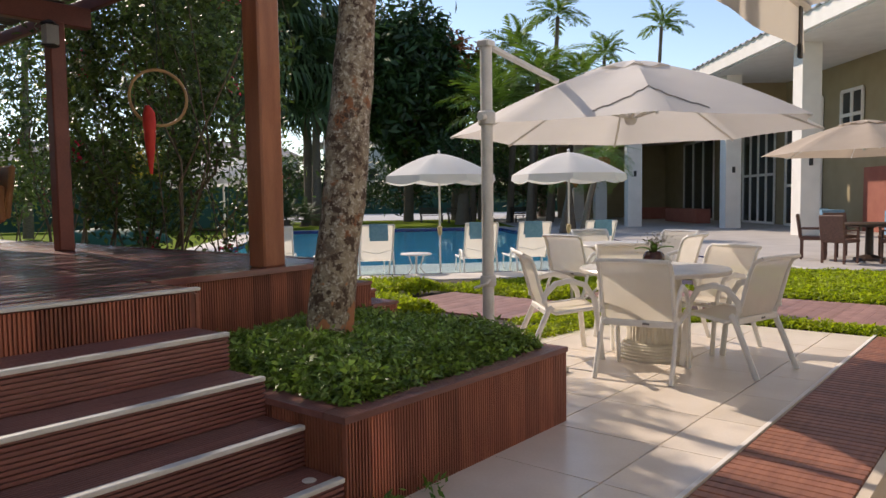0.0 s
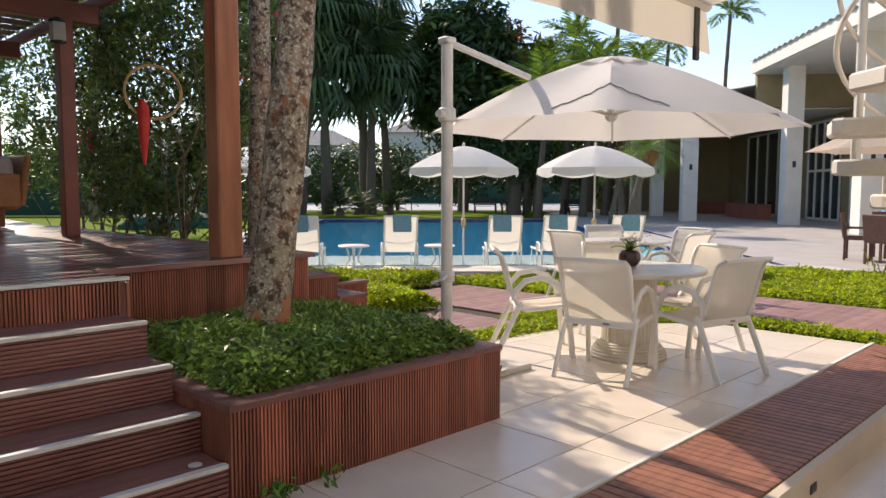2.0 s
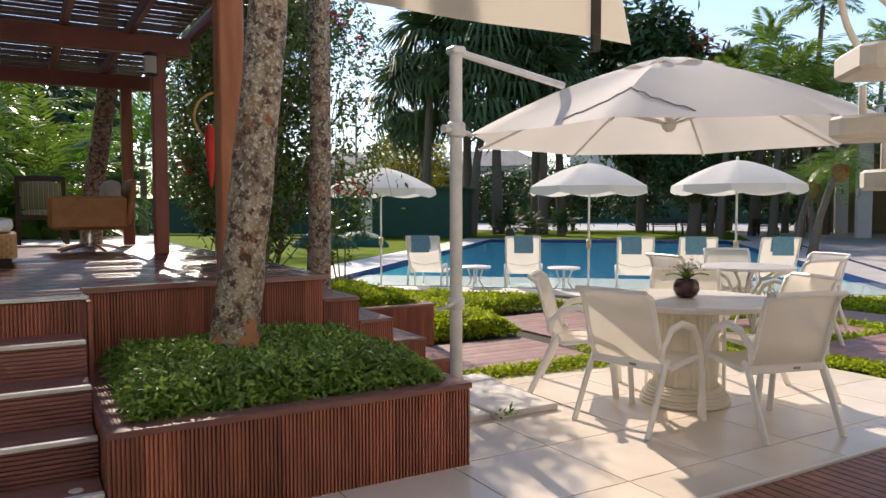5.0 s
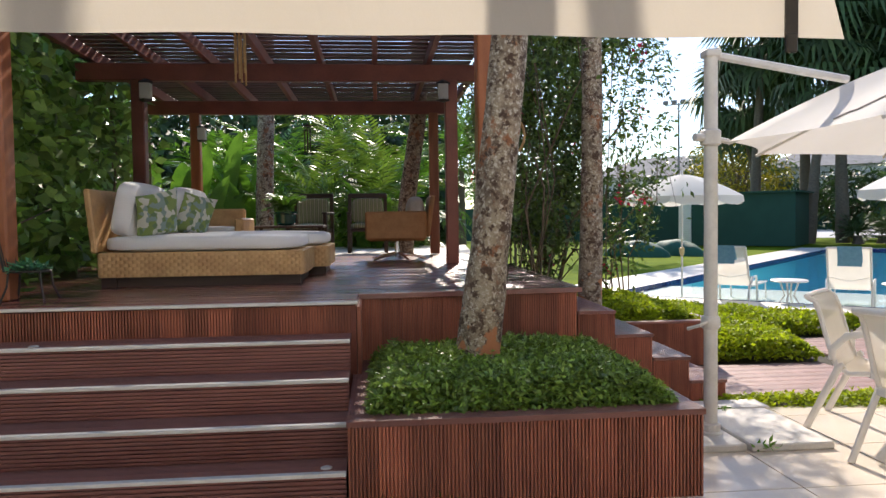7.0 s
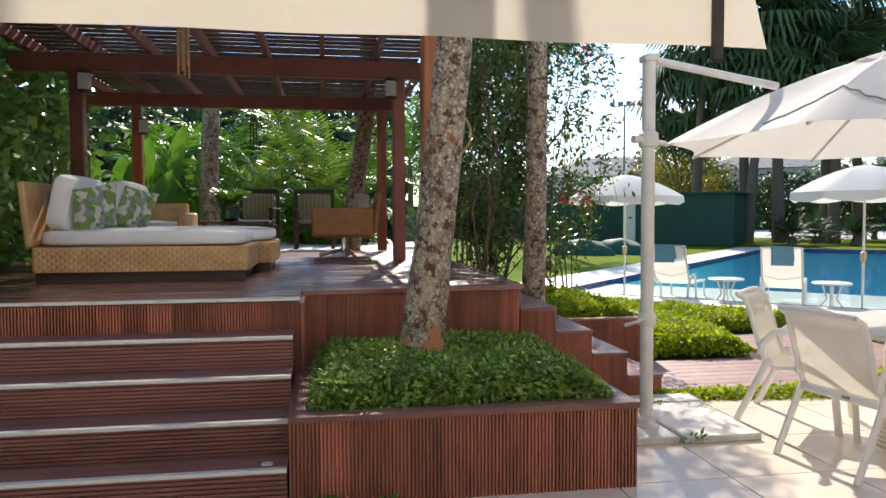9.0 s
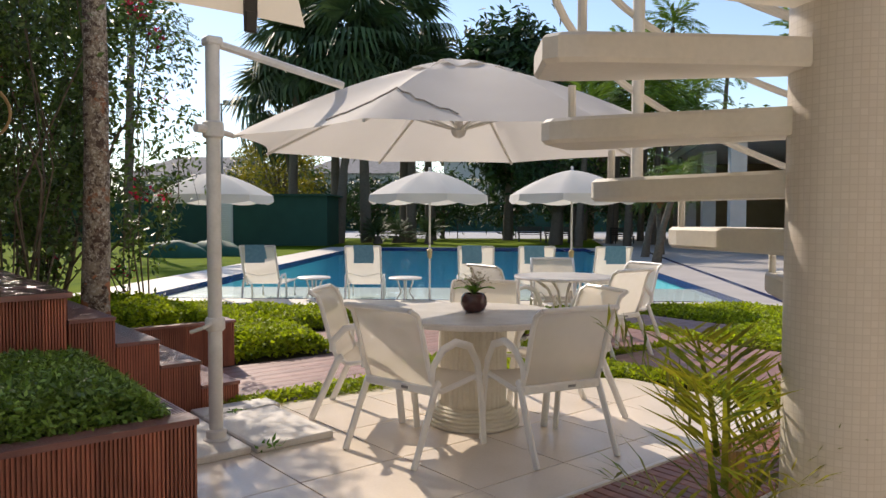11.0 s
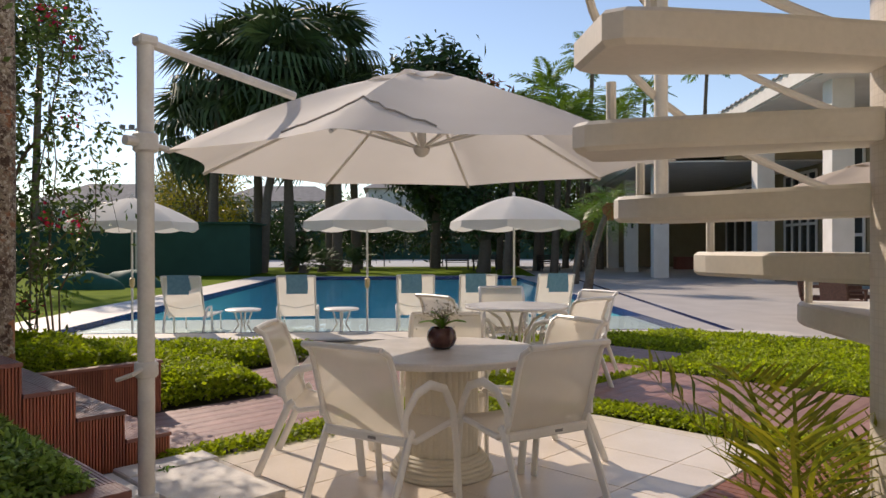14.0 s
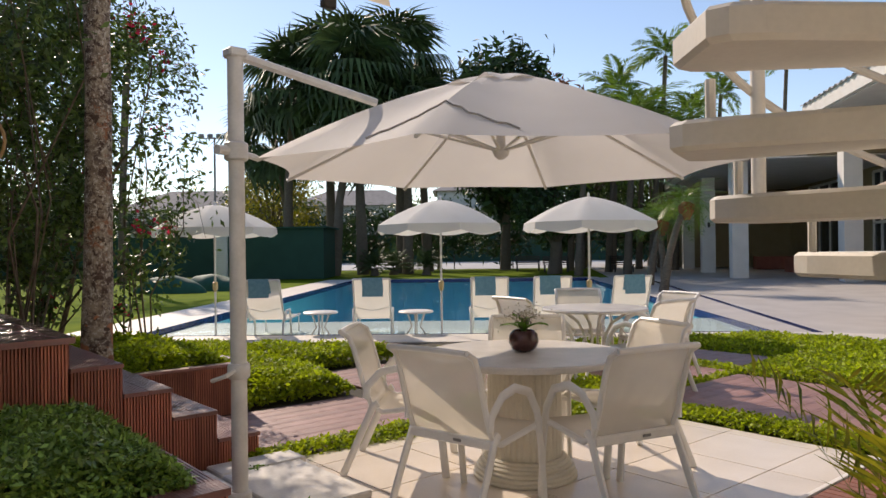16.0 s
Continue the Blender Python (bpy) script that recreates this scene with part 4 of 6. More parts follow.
# lanterns on the posts
def lantern(x, y, z):
    t = thing("wall_lantern", "small square glazed lantern on a pergola post", "lantern", m=pose(x, y, z), group="pergola lanterns")
    part("body", Shape().box((-0.055, -0.055, 0), (0.055, 0.055, 0.17), None, 0.004), glass_lantern, t, "pale frosted glass")
    part("cap", Shape().lathe([(0.085, 0.172), (0.075, 0.19), (0.02, 0.22)], n=4), BLACKIRON, t)
    part("base", Shape().lathe([(0.03, -0.03), (0.075, -0.012), (0.08, -0.002)], n=4), BLACKIRON, t)
    part("bracket", Shape().box((-0.10, -0.012, 0.06), (-0.055, 0.012, 0.09)), BLACKIRON, t)


glass_lantern = mat("frosted glass", (0.6, 0.6, 0.58), (0.7, 0.7, 0.68), 0.4, 5, transl=0.5)
lantern(-6.80, 0.12, 2.76)
lantern(-6.80, 3.36, 2.76)
lantern(-9.36, 0.12, 2.6)

# ---- terrace behind the deck ----
flat("rear_paving", [(-13.5, -1.2), (-9.4, -1.2), (-9.4, 4.03), (-13.5, 4.4)], 0.0, DECK_Z - 0.008, COPING, "sunlit pale paving behind the deck", "paving")


# ---- furniture on the deck ----
def weave_panel(parent, lo, hi, axis):
    """A basket-woven panel: rows of short humps standing out of a plain core."""
    s = Shape()
    lo, hi = Vector(lo), Vector(hi)
    a = 1 if axis == 0 else 0
    span, high = hi[a] - lo[a], hi.z - lo.z
    nz, nu = max(3, int(high / 0.024)), max(3, int(span / 0.062))
    outw = hi[axis]
    for k in range(nz):
        z0, z1 = lo.z + high * k / nz, lo.z + high * (k + 0.92) / nz
        for i in range(-1, nu + 1):
            u0 = lo[a] + span * (i + 0.5 * (k % 2)) / nu
            u1 = u0 + span / nu
            u0, u1 = max(u0, lo[a]), min(u1, hi[a])
            if u1 - u0 < 0.008:
                continue
            c = []
            for u, o in ((u0, 0.0), (u0 * 0.7 + u1 * 0.3, 0.008), (u0 * 0.3 + u1 * 0.7, 0.008), (u1, 0.0)):
                for z in (z0, z1):
                    p = [0, 0, z]
                    p[a], p[axis] = u, outw + o
                    c.append(tuple(p))
            s.add(c, [(0, 2, 3, 1), (2, 4, 5, 3), (4, 6, 7, 5)])
    part("weave", s, WICKER, parent)


def daybed(x, y, long=1.5, label=""):
    """A wicker daybed: origin at the foot of its raised back, seat running to +y, front to +x."""
    t = thing("wicker_daybed", label, "daybed", m=pose(x, y, DECK_Z), group="pair of daybeds")
    part("plinth", Shape().box((-0.93, 0.06, 0), (-0.04, long - 0.05, 0.075)), DARKWOOD, t, "dark recessed plinth")
    for yy in (0.02, long - 0.15):
        part("foot", Shape().box((-0.12, yy, 0.0), (-0.02, yy + 0.12, 0.075)), DARKWOOD, t)
    part("base", Shape().box((-0.97, 0.0, 0.075), (0.0, long, 0.275), None, 0.012), WICKER, t)
    weave_panel(t, (-0.96, 0.01, 0.08), (0.0, long - 0.01, 0.27), 0)
    weave_panel(t, (-0.96, 0.0, 0.08), (-0.01, long, 0.27), 1)
    sh = Shape()
    sh.box((-0.97, -0.05, 0.0), (0.0, 0.0, 0.52), Matrix.Translation((0, 0.0, 0.275)) @ Matrix.Rotation(radians(5), 4, "X"), 0.012)
    part("backrest", sh, WICKER, t)
    part("mattress", soft_box((-0.95, 0.02, 0.277), (-0.02, long - 0.03, 0.41), 0.012), CUSHION, t, "white padded mattress", True)
    return t


bed1 = daybed(-4.6, 0.36, 1.63, "honey wicker daybed with white mattress and back cushion")
bed2 = daybed(-5.6, 0.50, 1.63, "honey wicker daybed with white mattress behind its twin")
for bx, by in ((-4.6, 0.36), (-5.6, 0.50)):
    m = pose(bx - 0.48, by + 0.15, DECK_Z + 0.41, -12, 0, 0)
    c = soft_box((-0.42, -0.10, 0.0), (0.42, 0.10, 0.44), 0.014)
    one("back_cushion", c, CUSHION, "plump white back cushion on the daybed", "cushion", True, "daybed cushions", m=m)


def pillow(m, label):
    s = Shape()
    for sg in (-1, 1):
        s.sheet(lambda u, v: ((2 * u - 1) * 0.22 * (1 - 0.08 * (2 * v - 1) ** 2 * 0) * (1 + 0.06 * ((2 * v - 1) ** 2)), sg * 0.075 * max(0, (1 - (2 * u - 1) ** 4) * (1 - (2 * v - 1) ** 4)) ** 0.6, (2 * v - 1) * 0.22 * (1 + 0.06 * ((2 * u - 1) ** 2))), 12, 12)
    return one("throw_pillow", s, LEAFPRINT, label, "pillow", True, "leaf print pillows", m=m)


pillow(pose(-4.80, 0.78, DECK_Z + 0.58, -18, 12, -40) @ Matrix.Scale(0.86, 4), "leaf print pillow leaning on a white back cushion")
pillow(pose(-5.74, 0.86, DECK_Z + 0.58, -18, -10, -36) @ Matrix.Scale(0.86, 4), "leaf print pillow resting against the far back cushion")
# low wicker seat behind
t = thing("wicker_armchair", "low wicker armchair with white seat behind daybeds", "armchair", m=pose(-7.6, 0.5, DECK_Z))
part("body", Shape().box((-0.4, -0.4, 0.08), (0.4, 0.55, 0.36), None, 0.02), WICKER, t)
part("arm", Shape().box((-0.4, 0.45, 0.36), (0.4, 0.55, 0.56), None, 0.02), WICKER, t)
part("backrest", Shape().box((-0.4, -0.4, 0.36), (-0.3, 0.45, 0.68), None, 0.02), WICKER, t)
part("seat_cushion", soft_box((-0.28, -0.38, 0.36), (0.4, 0.44, 0.46), 0.01), CUSHION, t, "white seat cushion", True)
part("leg", Shape().box((-0.35, -0.35, 0), (0.35, 0.5, 0.08)), DARKWOOD, t)

# swivel armchair
t = thing("swivel_armchair", "boxy tan swivel armchair on a chrome star base", "armchair", m=pose(-7.95, 2.85, DECK_Z, 0, 0, 0))
s = Shape()
s.box((0.30, -0.40, 0.27), (0.36, 0.36, 0.62), None, 0.02)
part("arm", s, TANSEAT, t)
part("arm", Shape().box((-0.36, -0.40, 0.27), (-0.30, 0.36, 0.62), None, 0.02), TANSEAT, t)
part("seat", Shape().box((-0.30, -0.38, 0.25), (0.30, 0.36, 0.36), None, 0.03), TANSEAT, t)
part("backrest", Shape().box((-0.36, -0.03, 0), (0.36, 0.03, 0.52), Matrix.Translation((0, 0.37, 0.30)) @ Matrix.Rotation(radians(-8), 4, "X"), 0.02), TANSEAT, t)
part("back_cushion", soft_box((-0.27, 0.14, 0.37), (0.27, 0.33, 0.78), 0.03), mat("beige cushion", (0.42, 0.37, 0.32), (0.5, 0.45, 0.4), 0.9, 10), t, "beige back cushion", True)
part("column", Shape().lathe([(0.05, 0.05), (0.035, 0.09), (0.03, 0.25)], n=16), CHROME, t, "chrome column", True)
for k in range(5):
    a = radians(72 * k + 20)
    part("star_leg", Shape().tube([(0.04 * math.cos(a), 0.04 * math.sin(a), 0.085), (0.2 * math.cos(a), 0.2 * math.sin(a), 0.06), (0.38 * math.cos(a), 0.38 * math.sin(a), 0.015)], [0.022, 0.02, 0.015], 8), CHROME, t, "chrome star leg", True)


def wood_chair(x, y, yaw, label):
    t = thing("wooden_armchair", label, "chair", m=pose(x, y, DECK_Z, 0, 0, yaw), group="striped garden chairs")
    for sx, sy, h in ((-0.29, 0.27, 0.62), (0.29, 0.27, 0.62), (-0.29, -0.27, 0.95), (0.29, -0.27, 0.95)):
        part("leg", Shape().box((sx - 0.028, sy - 0.028, 0), (sx + 0.028, sy + 0.028, h), None, 0.005), DARKWOOD, t)
    for sx in (-0.29, 0.29):
        part("arm", Shape().box((sx - 0.04, -0.30, 0.62), (sx + 0.04, 0.32, 0.65), None, 0.006), DARKWOOD, t)
    part("seat_frame", Shape().box((-0.29, -0.27, 0.34), (0.29, 0.29, 0.39), None, 0.005), DARKWOOD, t)
    part("top_rail", Shape().box((-0.31, -0.295, 0.88), (0.31, -0.245, 0.96), None, 0.01), DARKWOOD, t)
    part("seat_cushion", soft_box((-0.26, -0.24, 0.39), (0.26, 0.28, 0.47), 0.01), STRIPE_X, t, "green striped seat cushion", True)
    part("back_cushion", soft_box((-0.25, -0.25, 0.47), (0.25, -0.17, 0.87), 0.01), STRIPE_X, t, "green striped back cushion", True)


STRIPE_X = striped("striped fabric", [(0.30, 0.33, 0.20), (0.09, 0.12, 0.05), (0.42, 0.42, 0.32)], 5.0, 0)
wood_chair(-10.4, 2.45, -90, "dark wooden armchair with green striped cushions")
wood_chair(-10.3, 1.55, -98, "dark wooden armchair with green striped cushions beside the fern")
t = thing("side_table", "low dark wooden table with a potted fern", "table", m=pose(-9.2, 1.35, DECK_Z))
part("tabletop", Shape().box((-0.35, -0.5, 0.42), (0.35, 0.5, 0.455), None, 0.006), DARKWOOD, t)
for sx in (-0.3, 0.3):
    for sy in (-0.45, 0.45):
        part("leg", Shape().box((sx - 0.025, sy - 0.025, 0), (sx + 0.025, sy + 0.025, 0.42)), DARKWOOD, t)
rng = np.random.default_rng(12)
t = thing("potted_fern", "green fern in a teal glazed pot", "potted plant", m=pose(-9.2, 1.3, DECK_Z + 0.456))
part("pot", Shape().lathe([(0.10, 0), (0.14, 0.03), (0.15, 0.16), (0.165, 0.17), (0.165, 0.20), (0.14, 0.20), (0.13, 0.17)], n=24), TEAL, t, "teal glazed pot", True)
part("fern", faces_mesh("fern", [turned(frond(0.42, 14, 0.09, 0.5 + 0.4 * rng.random(), rng, 0.018, 0.3), rng.uniform(0, 6.3), rng.uniform(0.5, 1.3), (0, 0, 0.18)) for _ in range(34)], LEAF_TROPIC), LEAF_TROPIC, t)
# small iron chair ornament with succulents
t = thing("iron_plant_stand", "tiny black iron chair holding green succulents", "plant stand", m=pose(-3.66, 0.27, DECK_Z, 0, 0, 0))
for px_, py_ in ((-0.08, -0.1), (0.08, -0.1), (-0.08, 0.1), (0.08, 0.1)):
    part("leg", Shape().tube([(px_, py_, 0.2), (px_ * 1.1, py_ * 1.1, 0.1), (px_ * 1.5, py_ * 1.4, 0.0)], 0.007, 6), BLACKIRON, t)
part("seat_ring", Shape().tube([(0.1 * math.cos(a), 0.13 * math.sin(a), 0.2) for a in np.linspace(0, 2 * math.pi, 17)], 0.008, 6), BLACKIRON, t)
part("backrest", Shape().tube([(-0.09, -0.12, 0.2), (-0.09, -0.16, 0.4), (-0.06, -0.18, 0.47), (0.06, -0.18, 0.47), (0.09, -0.16, 0.4), (0.09, -0.12, 0.2)], 0.008, 6), BLACKIRON, t)
for k in range(4):
    part("bar", Shape().tube([(-0.05 + 0.033 * k, -0.125, 0.2), (-0.05 + 0.033 * k, -0.175, 0.46)], 0.004, 5), BLACKIRON, t)
v, f = leaves(rng.normal(0, 0.045, (160, 3)) * [1, 1.3, 0.3] + [0, 0, 0.225], np.tile([0, 0, 1.0], (160, 1)), 0.05, 0.03, rng, -0.2, 0.5)
part("succulents", quads("succulents", v, f, mat("succulent", (0.03, 0.2, 0.13), (0.1, 0.3, 0.1), 0.5, 30, bump=0)), None, t, "blue-green succulents")
# wind chimes
for wx, wy, wz, ln, mt in ((-5.0, 1.45, 3.05, 0.42, BAMBOO), (-9.3, 1.62, 2.78, 0.36, DARKWOOD)):
    t = thing("wind_chime", "hanging wind chime of thin tubes under the pergola", "wind chime", m=pose(wx, wy, wz))
    part("disc", Shape().lathe([(0.06, 0.0), (0.065, 0.01), (0.05, 0.02)], n=16), DARKWOOD, t)
    part("cord", Shape().tube([(0, 0, 0.02), (0, 0, 0.22)], 0.003, 5), BLACKIRON, t)
    for k in range(6):
        a = k * math.pi / 3
        part("chime_tube", Shape().tube([(0.045 * math.cos(a), 0.045 * math.sin(a), -0.03), (0.045 * math.cos(a), 0.045 * math.sin(a), -ln + 0.06 * math.sin(k * 2))], 0.009, 8), mt, t)
# red bird ornament on a hoop
t = thing("hoop_ornament", "red carved bird ornament perched on a hanging wooden hoop", "ornament", m=pose(-5.85, 3.84, 2.0))
part("hoop", Shape().tube([(0.05 * math.cos(a), 0.24 * math.cos(a), 0.24 + 0.24 * math.sin(a)) for a in np.linspace(0, 2 * math.pi, 25)], 0.014, 6), BAMBOO, t)
part("cord", Shape().tube([(0, 0, 0.48), (0, 0, 1.12)], 0.004, 5), BLACKIRON, t)
part("bird_figure", Shape().tube([(0.03, -0.11, -0.42), (0.03, -0.11, -0.2), (0.03, -0.11, 0.0), (0.03, -0.11, 0.1), (0.04, -0.13, 0.16)], [0.012, 0.04, 0.055, 0.05, 0.02], 10), RED, t, "red painted figure", True)


# ---- dining set on the patio ----
def patio_chair(m, label="white sling patio chair with curved arms on tiles", group="chairs round the patio table"):
    """Origin on the floor under the middle of the back legs, facing +y."""
    t = thing("patio_chair", label, "chair", m=m, group=group)
    for sx in (-1, 1):
        x = 0.275 * sx
        part("front_leg", Shape().tube([(x, 0.53, 0.0), (x, 0.50, 0.30), (x, 0.465, 0.50), (x, 0.39, 0.615), (x, 0.26, 0.655), (x * 1.02, 0.14, 0.63), (x, 0.055, 0.54), (x * 0.98, 0.05, 0.47)], 0.025, 8, flat=0.62), WHITEPAINT, t, smooth=True)
        part("back_leg", Shape().tube([(x, -0.10, 0.0), (x, 0.0, 0.22), (x * 0.98, 0.09, 0.42), (x * 0.97, 0.12, 0.44)], 0.024, 8, flat=0.7), WHITEPAINT, t, smooth=True)
        part("side_rail", Shape().tube([(x * 0.95, 0.52, 0.43), (x * 0.95, 0.44, 0.42), (x * 0.95, 0.15, 0.385), (x * 0.95, 0.08, 0.42), (x * 0.95, 0.035, 0.54), (x * 0.95, -0.025, 0.76), (x * 0.94, -0.055, 0.835), (x * 0.93, -0.11, 0.868)], 0.016, 8), WHITEPAINT, t, smooth=True)
    part("cross_bar", Shape().box((-0.265, 0.055, 0.375), (0.265, 0.085, 0.425), None, 0.008), WHITEPAINT, t)
    part("cross_bar", Shape().tube([(-0.265, 0.50, 0.40), (0.265, 0.50, 0.40)], 0.014, 8), WHITEPAINT, t, smooth=True)
    part("top_bar", Shape().tube([(-0.257, -0.11, 0.868), (0.0, -0.115, 0.873), (0.257, -0.11, 0.868)], 0.016, 8), WHITEPAINT, t, smooth=True)
    line = [(0.53, 0.432), (0.44, 0.424), (0.28, 0.405), (0.15, 0.392), (0.09, 0.42), (0.05, 0.51), (0.015, 0.65), (-0.03, 0.785), (-0.065, 0.85), (-0.125, 0.876)]
    s = Shape()
    nl = len(line) - 1

    def at(u, v):
        i = min(int(u * nl), nl - 1)
        f = u * nl - i
        y = line[i][0] + f * (line[i + 1][0] - line[i][0])
        z = line[i][1] + f * (line[i + 1][1] - line[i][1])
        return ((v - 0.5) * 0.515, y, z - 0.012 * (1 - (2 * v - 1) ** 2))

    s.sheet(at, nl * 2, 6)
    part("sling", s, SLING, t, "cream mesh sling", True)
    part("label_tag", Shape().box((-0.025, 0.051, 0.393), (0.025, 0.0545, 0.407)), GREYROOF, t, m=pose(0.06, 0.0, 0.0))
    return t


TABLE = Vector((-2.37, 6.23, 0))
first = None
for bx, by, turn in ((-2.137, 5.375, 10), (-1.457, 6.14, 76), (-3.21, 5.66, -46), (-2.9, 6.82, -138), (-2.06, 7.10, 160)):
    m = pose(bx, by, 0, 0, 0, turn)
    if first is None:
        first = patio_chair(m)
    else:
        copy_thing(first, m)
t = thing("patio_table", "round white marble table on a fluted cane pedestal", "table", m=pose(TABLE.x, TABLE.y, 0))
part("tabletop", Shape().lathe([(0.56, 0.695), (0.60, 0.70), (0.607, 0.715), (0.607, 0.73), (0.60, 0.738)], n=64), MARBLE, t, "polished white marble top", True)
part("column", Shape().lathe([(0.215, 0.10), (0.215, 0.695)], n=144, wob=lambda k: 1 + 0.035 * abs(math.sin(math.pi * k / 4))), RATTANW, t, "fluted cane column", True)
part("collar", Shape().lathe([(0.21, 0.66), (0.235, 0.665), (0.24, 0.68), (0.235, 0.696)], n=40), RATTANW, t, smooth=True)
for k, (r, z) in enumerate(((0.300, 0.0), (0.294, 0.024), (0.282, 0.047), (0.267, 0.068), (0.25, 0.087), (0.235, 0.104))):
    part("base_ring", Shape().tube([(r * math.cos(a), r * math.sin(a), z + 0.014) for a in np.linspace(0, 2 * math.pi, 41)], 0.014, 8), RATTANW, t, smooth=True)
t = thing("orchid_bowl", "small orchid plant in a dark red glass bowl", "potted plant", m=pose(-2.375, 6.235, 0.739))
part("bowl", Shape().lathe([(0.045, 0), (0.075, 0.02), (0.092, 0.06), (0.085, 0.105), (0.066, 0.13), (0.06, 0.128), (0.075, 0.10)], n=28), POTBROWN, t, "dark red glass bowl", True)
part("soil", Shape().lathe([(0.06, 0.10), (0.068, 0.112)], n=18), SOIL, t)
rng = np.random.default_rng(4)
for yaw, pit, ln in ((20, 25, 0.17), (200, 20, 0.16), (110, 45, 0.14), (290, 35, 0.15), (60, 60, 0.13), (250, 65, 0.14)):
    s = Shape().sheet(lambda u, v: (ln * u, (v - 0.5) * 0.055 * math.sin(math.pi * min(1, 0.12 + 0.88 * u)), 0.10 * u - 0.12 * u * u + 0.02 * abs(v - 0.5)), 8, 4)
    part("leaf", s, LEAF_TROPIC, t, smooth=True, m=pose(0, 0, 0.11, 0, -pit, yaw))
v, f = leaves(rng.normal(0, 1, (200, 3)) * [0.06, 0.06, 0.035] + [0, 0, 0.22], np.tile([0, 0, 1.0], (200, 1)), 0.022, 0.012, rng)
tagged(part("sprig_mass", quads("sprigs", v, f, mat("pale sprig", (0.35, 0.32, 0.24), (0.5, 0.47, 0.38), 0.8, 30, bump=0)), None, t, "pale dry flower sprigs"), kind="stuff")
s = Shape()
for k in range(16):
    s.tube([(0, 0, 0.11), (rng.normal(0, 0.03), rng.normal(0, 0.03), 0.18), (rng.normal(0, 0.07), rng.normal(0, 0.07), 0.23)], 0.0015, 4)
part("stems", s, TWIG, t)


# ---- cantilever umbrella ----
def cantilever(name, mast, mast_h, centre, rim, top, radius, canvas, label, yaw=0.0, arm=None, ring_z=1.89, sides=8, seam=0):
    t = thing("cantilever_umbrella", label, "umbrella", m=pose(mast[0], mast[1], 0))
    off = Vector((centre[0] - mast[0], centre[1] - mast[1], 0))
    part("mast", Shape().tube([(0, 0, 0.04), (0, 0, mast_h - 0.03)], 0.042, 16), MASTPAINT, t, "white metal mast", True)
    part("mast_cap", Shape().box((-0.05, -0.05, mast_h - 0.05), (0.05, 0.05, mast_h), None, 0.01), MASTPAINT, t)
    part("foot_collar", Shape().lathe([(0.075, 0.02), (0.075, 0.05), (0.06, 0.06), (0.06, 0.10), (0.05, 0.11)], n=20), MASTPAINT, t, smooth=True)
    part("ring", Shape().lathe([(0.05, ring_z - 0.05), (0.062, ring_z - 0.04), (0.062, ring_z + 0.04), (0.05, ring_z + 0.05)], n=20), MASTPAINT, t, smooth=True)
    part("ring_knob", Shape().tube([(0.0, -0.055, ring_z), (0.0, -0.12, ring_z)], 0.026, 10), MASTPAINT, t, m=pose(0, 0, 0, 0, 0, math.degrees(math.atan2(-off.x, off.y)) + 25))
    crank = part("crank_box", Shape().lathe([(0.05, 0.70), (0.058, 0.71), (0.058, 0.77), (0.05, 0.78)], n=16), MASTPAINT, t, smooth=True)
    part("crank_handle", Shape().tube([(0.04, -0.04, 0.75), (0.05, -0.09, 0.73), (-0.02, -0.14, 0.70)], 0.012, 6), MASTPAINT, crank)
    n = sides
    rimv = []
    for k in range(n):
        a = yaw + 2 * math.pi * k / n
        rimv.append(Vector((off.x + radius * math.cos(a), off.y + radius * math.sin(a), rim)))
    apex = Vector((off.x, off.y, top - 0.05))
    cut = 0.17
    gores = Shape()
    for k in range(n):
        p, q = rimv[k], rimv[(k + 1) % n]

        def fn(u, v):
            e = p.lerp(q, v)
            e = e + (Vector((off.x, off.y, rim)) - e) * 0.055 * math.sin(math.pi * v)
            w = cut + (1 - cut) * u
            z = apex.z + (rim - apex.z) * (w ** 1.45) - 0.05 * math.sin(math.pi * v) * math.sin(math.pi * u) * 0.7
            return (off.x + (e.x - off.x) * w, off.y + (e.y - off.y) * w, z)

        gores.sheet(fn, 10, 8)
    canopy = part("canopy", gores, canvas, t, "weathered canvas canopy", True)
    if seam:
        # puckered seam round the corner panel of one rib
        line = []
        for k, u in [(seam - 1, u / 20) for u in range(12, 21)] + [(seam, u / 20) for u in range(1, 9)]:
            e = rimv[k].lerp(rimv[(k + 1) % n], u)
            far = abs(u - 1) if k == seam - 1 else u
            w = 0.72 + 0.22 * far / 0.42 + 0.012 * math.sin(far * 50)
            z = apex.z + (rim - apex.z) * (w ** 1.45) - 0.035 * math.sin(math.pi * u) * math.sin(math.pi * (w - cut) / (1 - cut)) + 0.006
            e = e + (Vector((off.x, off.y, rim)) - e) * 0.055 * math.sin(math.pi * u)
            line.append((off.x + (e.x - off.x) * w, off.y + (e.y - off.y) * w, z))
        part("seam", Shape().tube(line, 0.005, 6), SEAM, canopy, "dark puckered seam")
    vent = Shape()
    for k in range(n):
        p, q = rimv[k], rimv[(k + 1) % n]

        def fv(u, v):
            e = p.lerp(q, v)
            w = 0.25 * u
            z = top - 0.03 - 0.085 * u ** 1.5 - 0.014 * math.sin(math.pi * v) * u + 0.016 * math.sin(v * 9 + k * 2.3) * u ** 2
            return (off.x + (e.x - off.x) * w, off.y + (e.y - off.y) * w, z)

        vent.sheet(fv, 5, 6)
    part("vent", vent, canvas, t, "wrinkled vent cap", True)
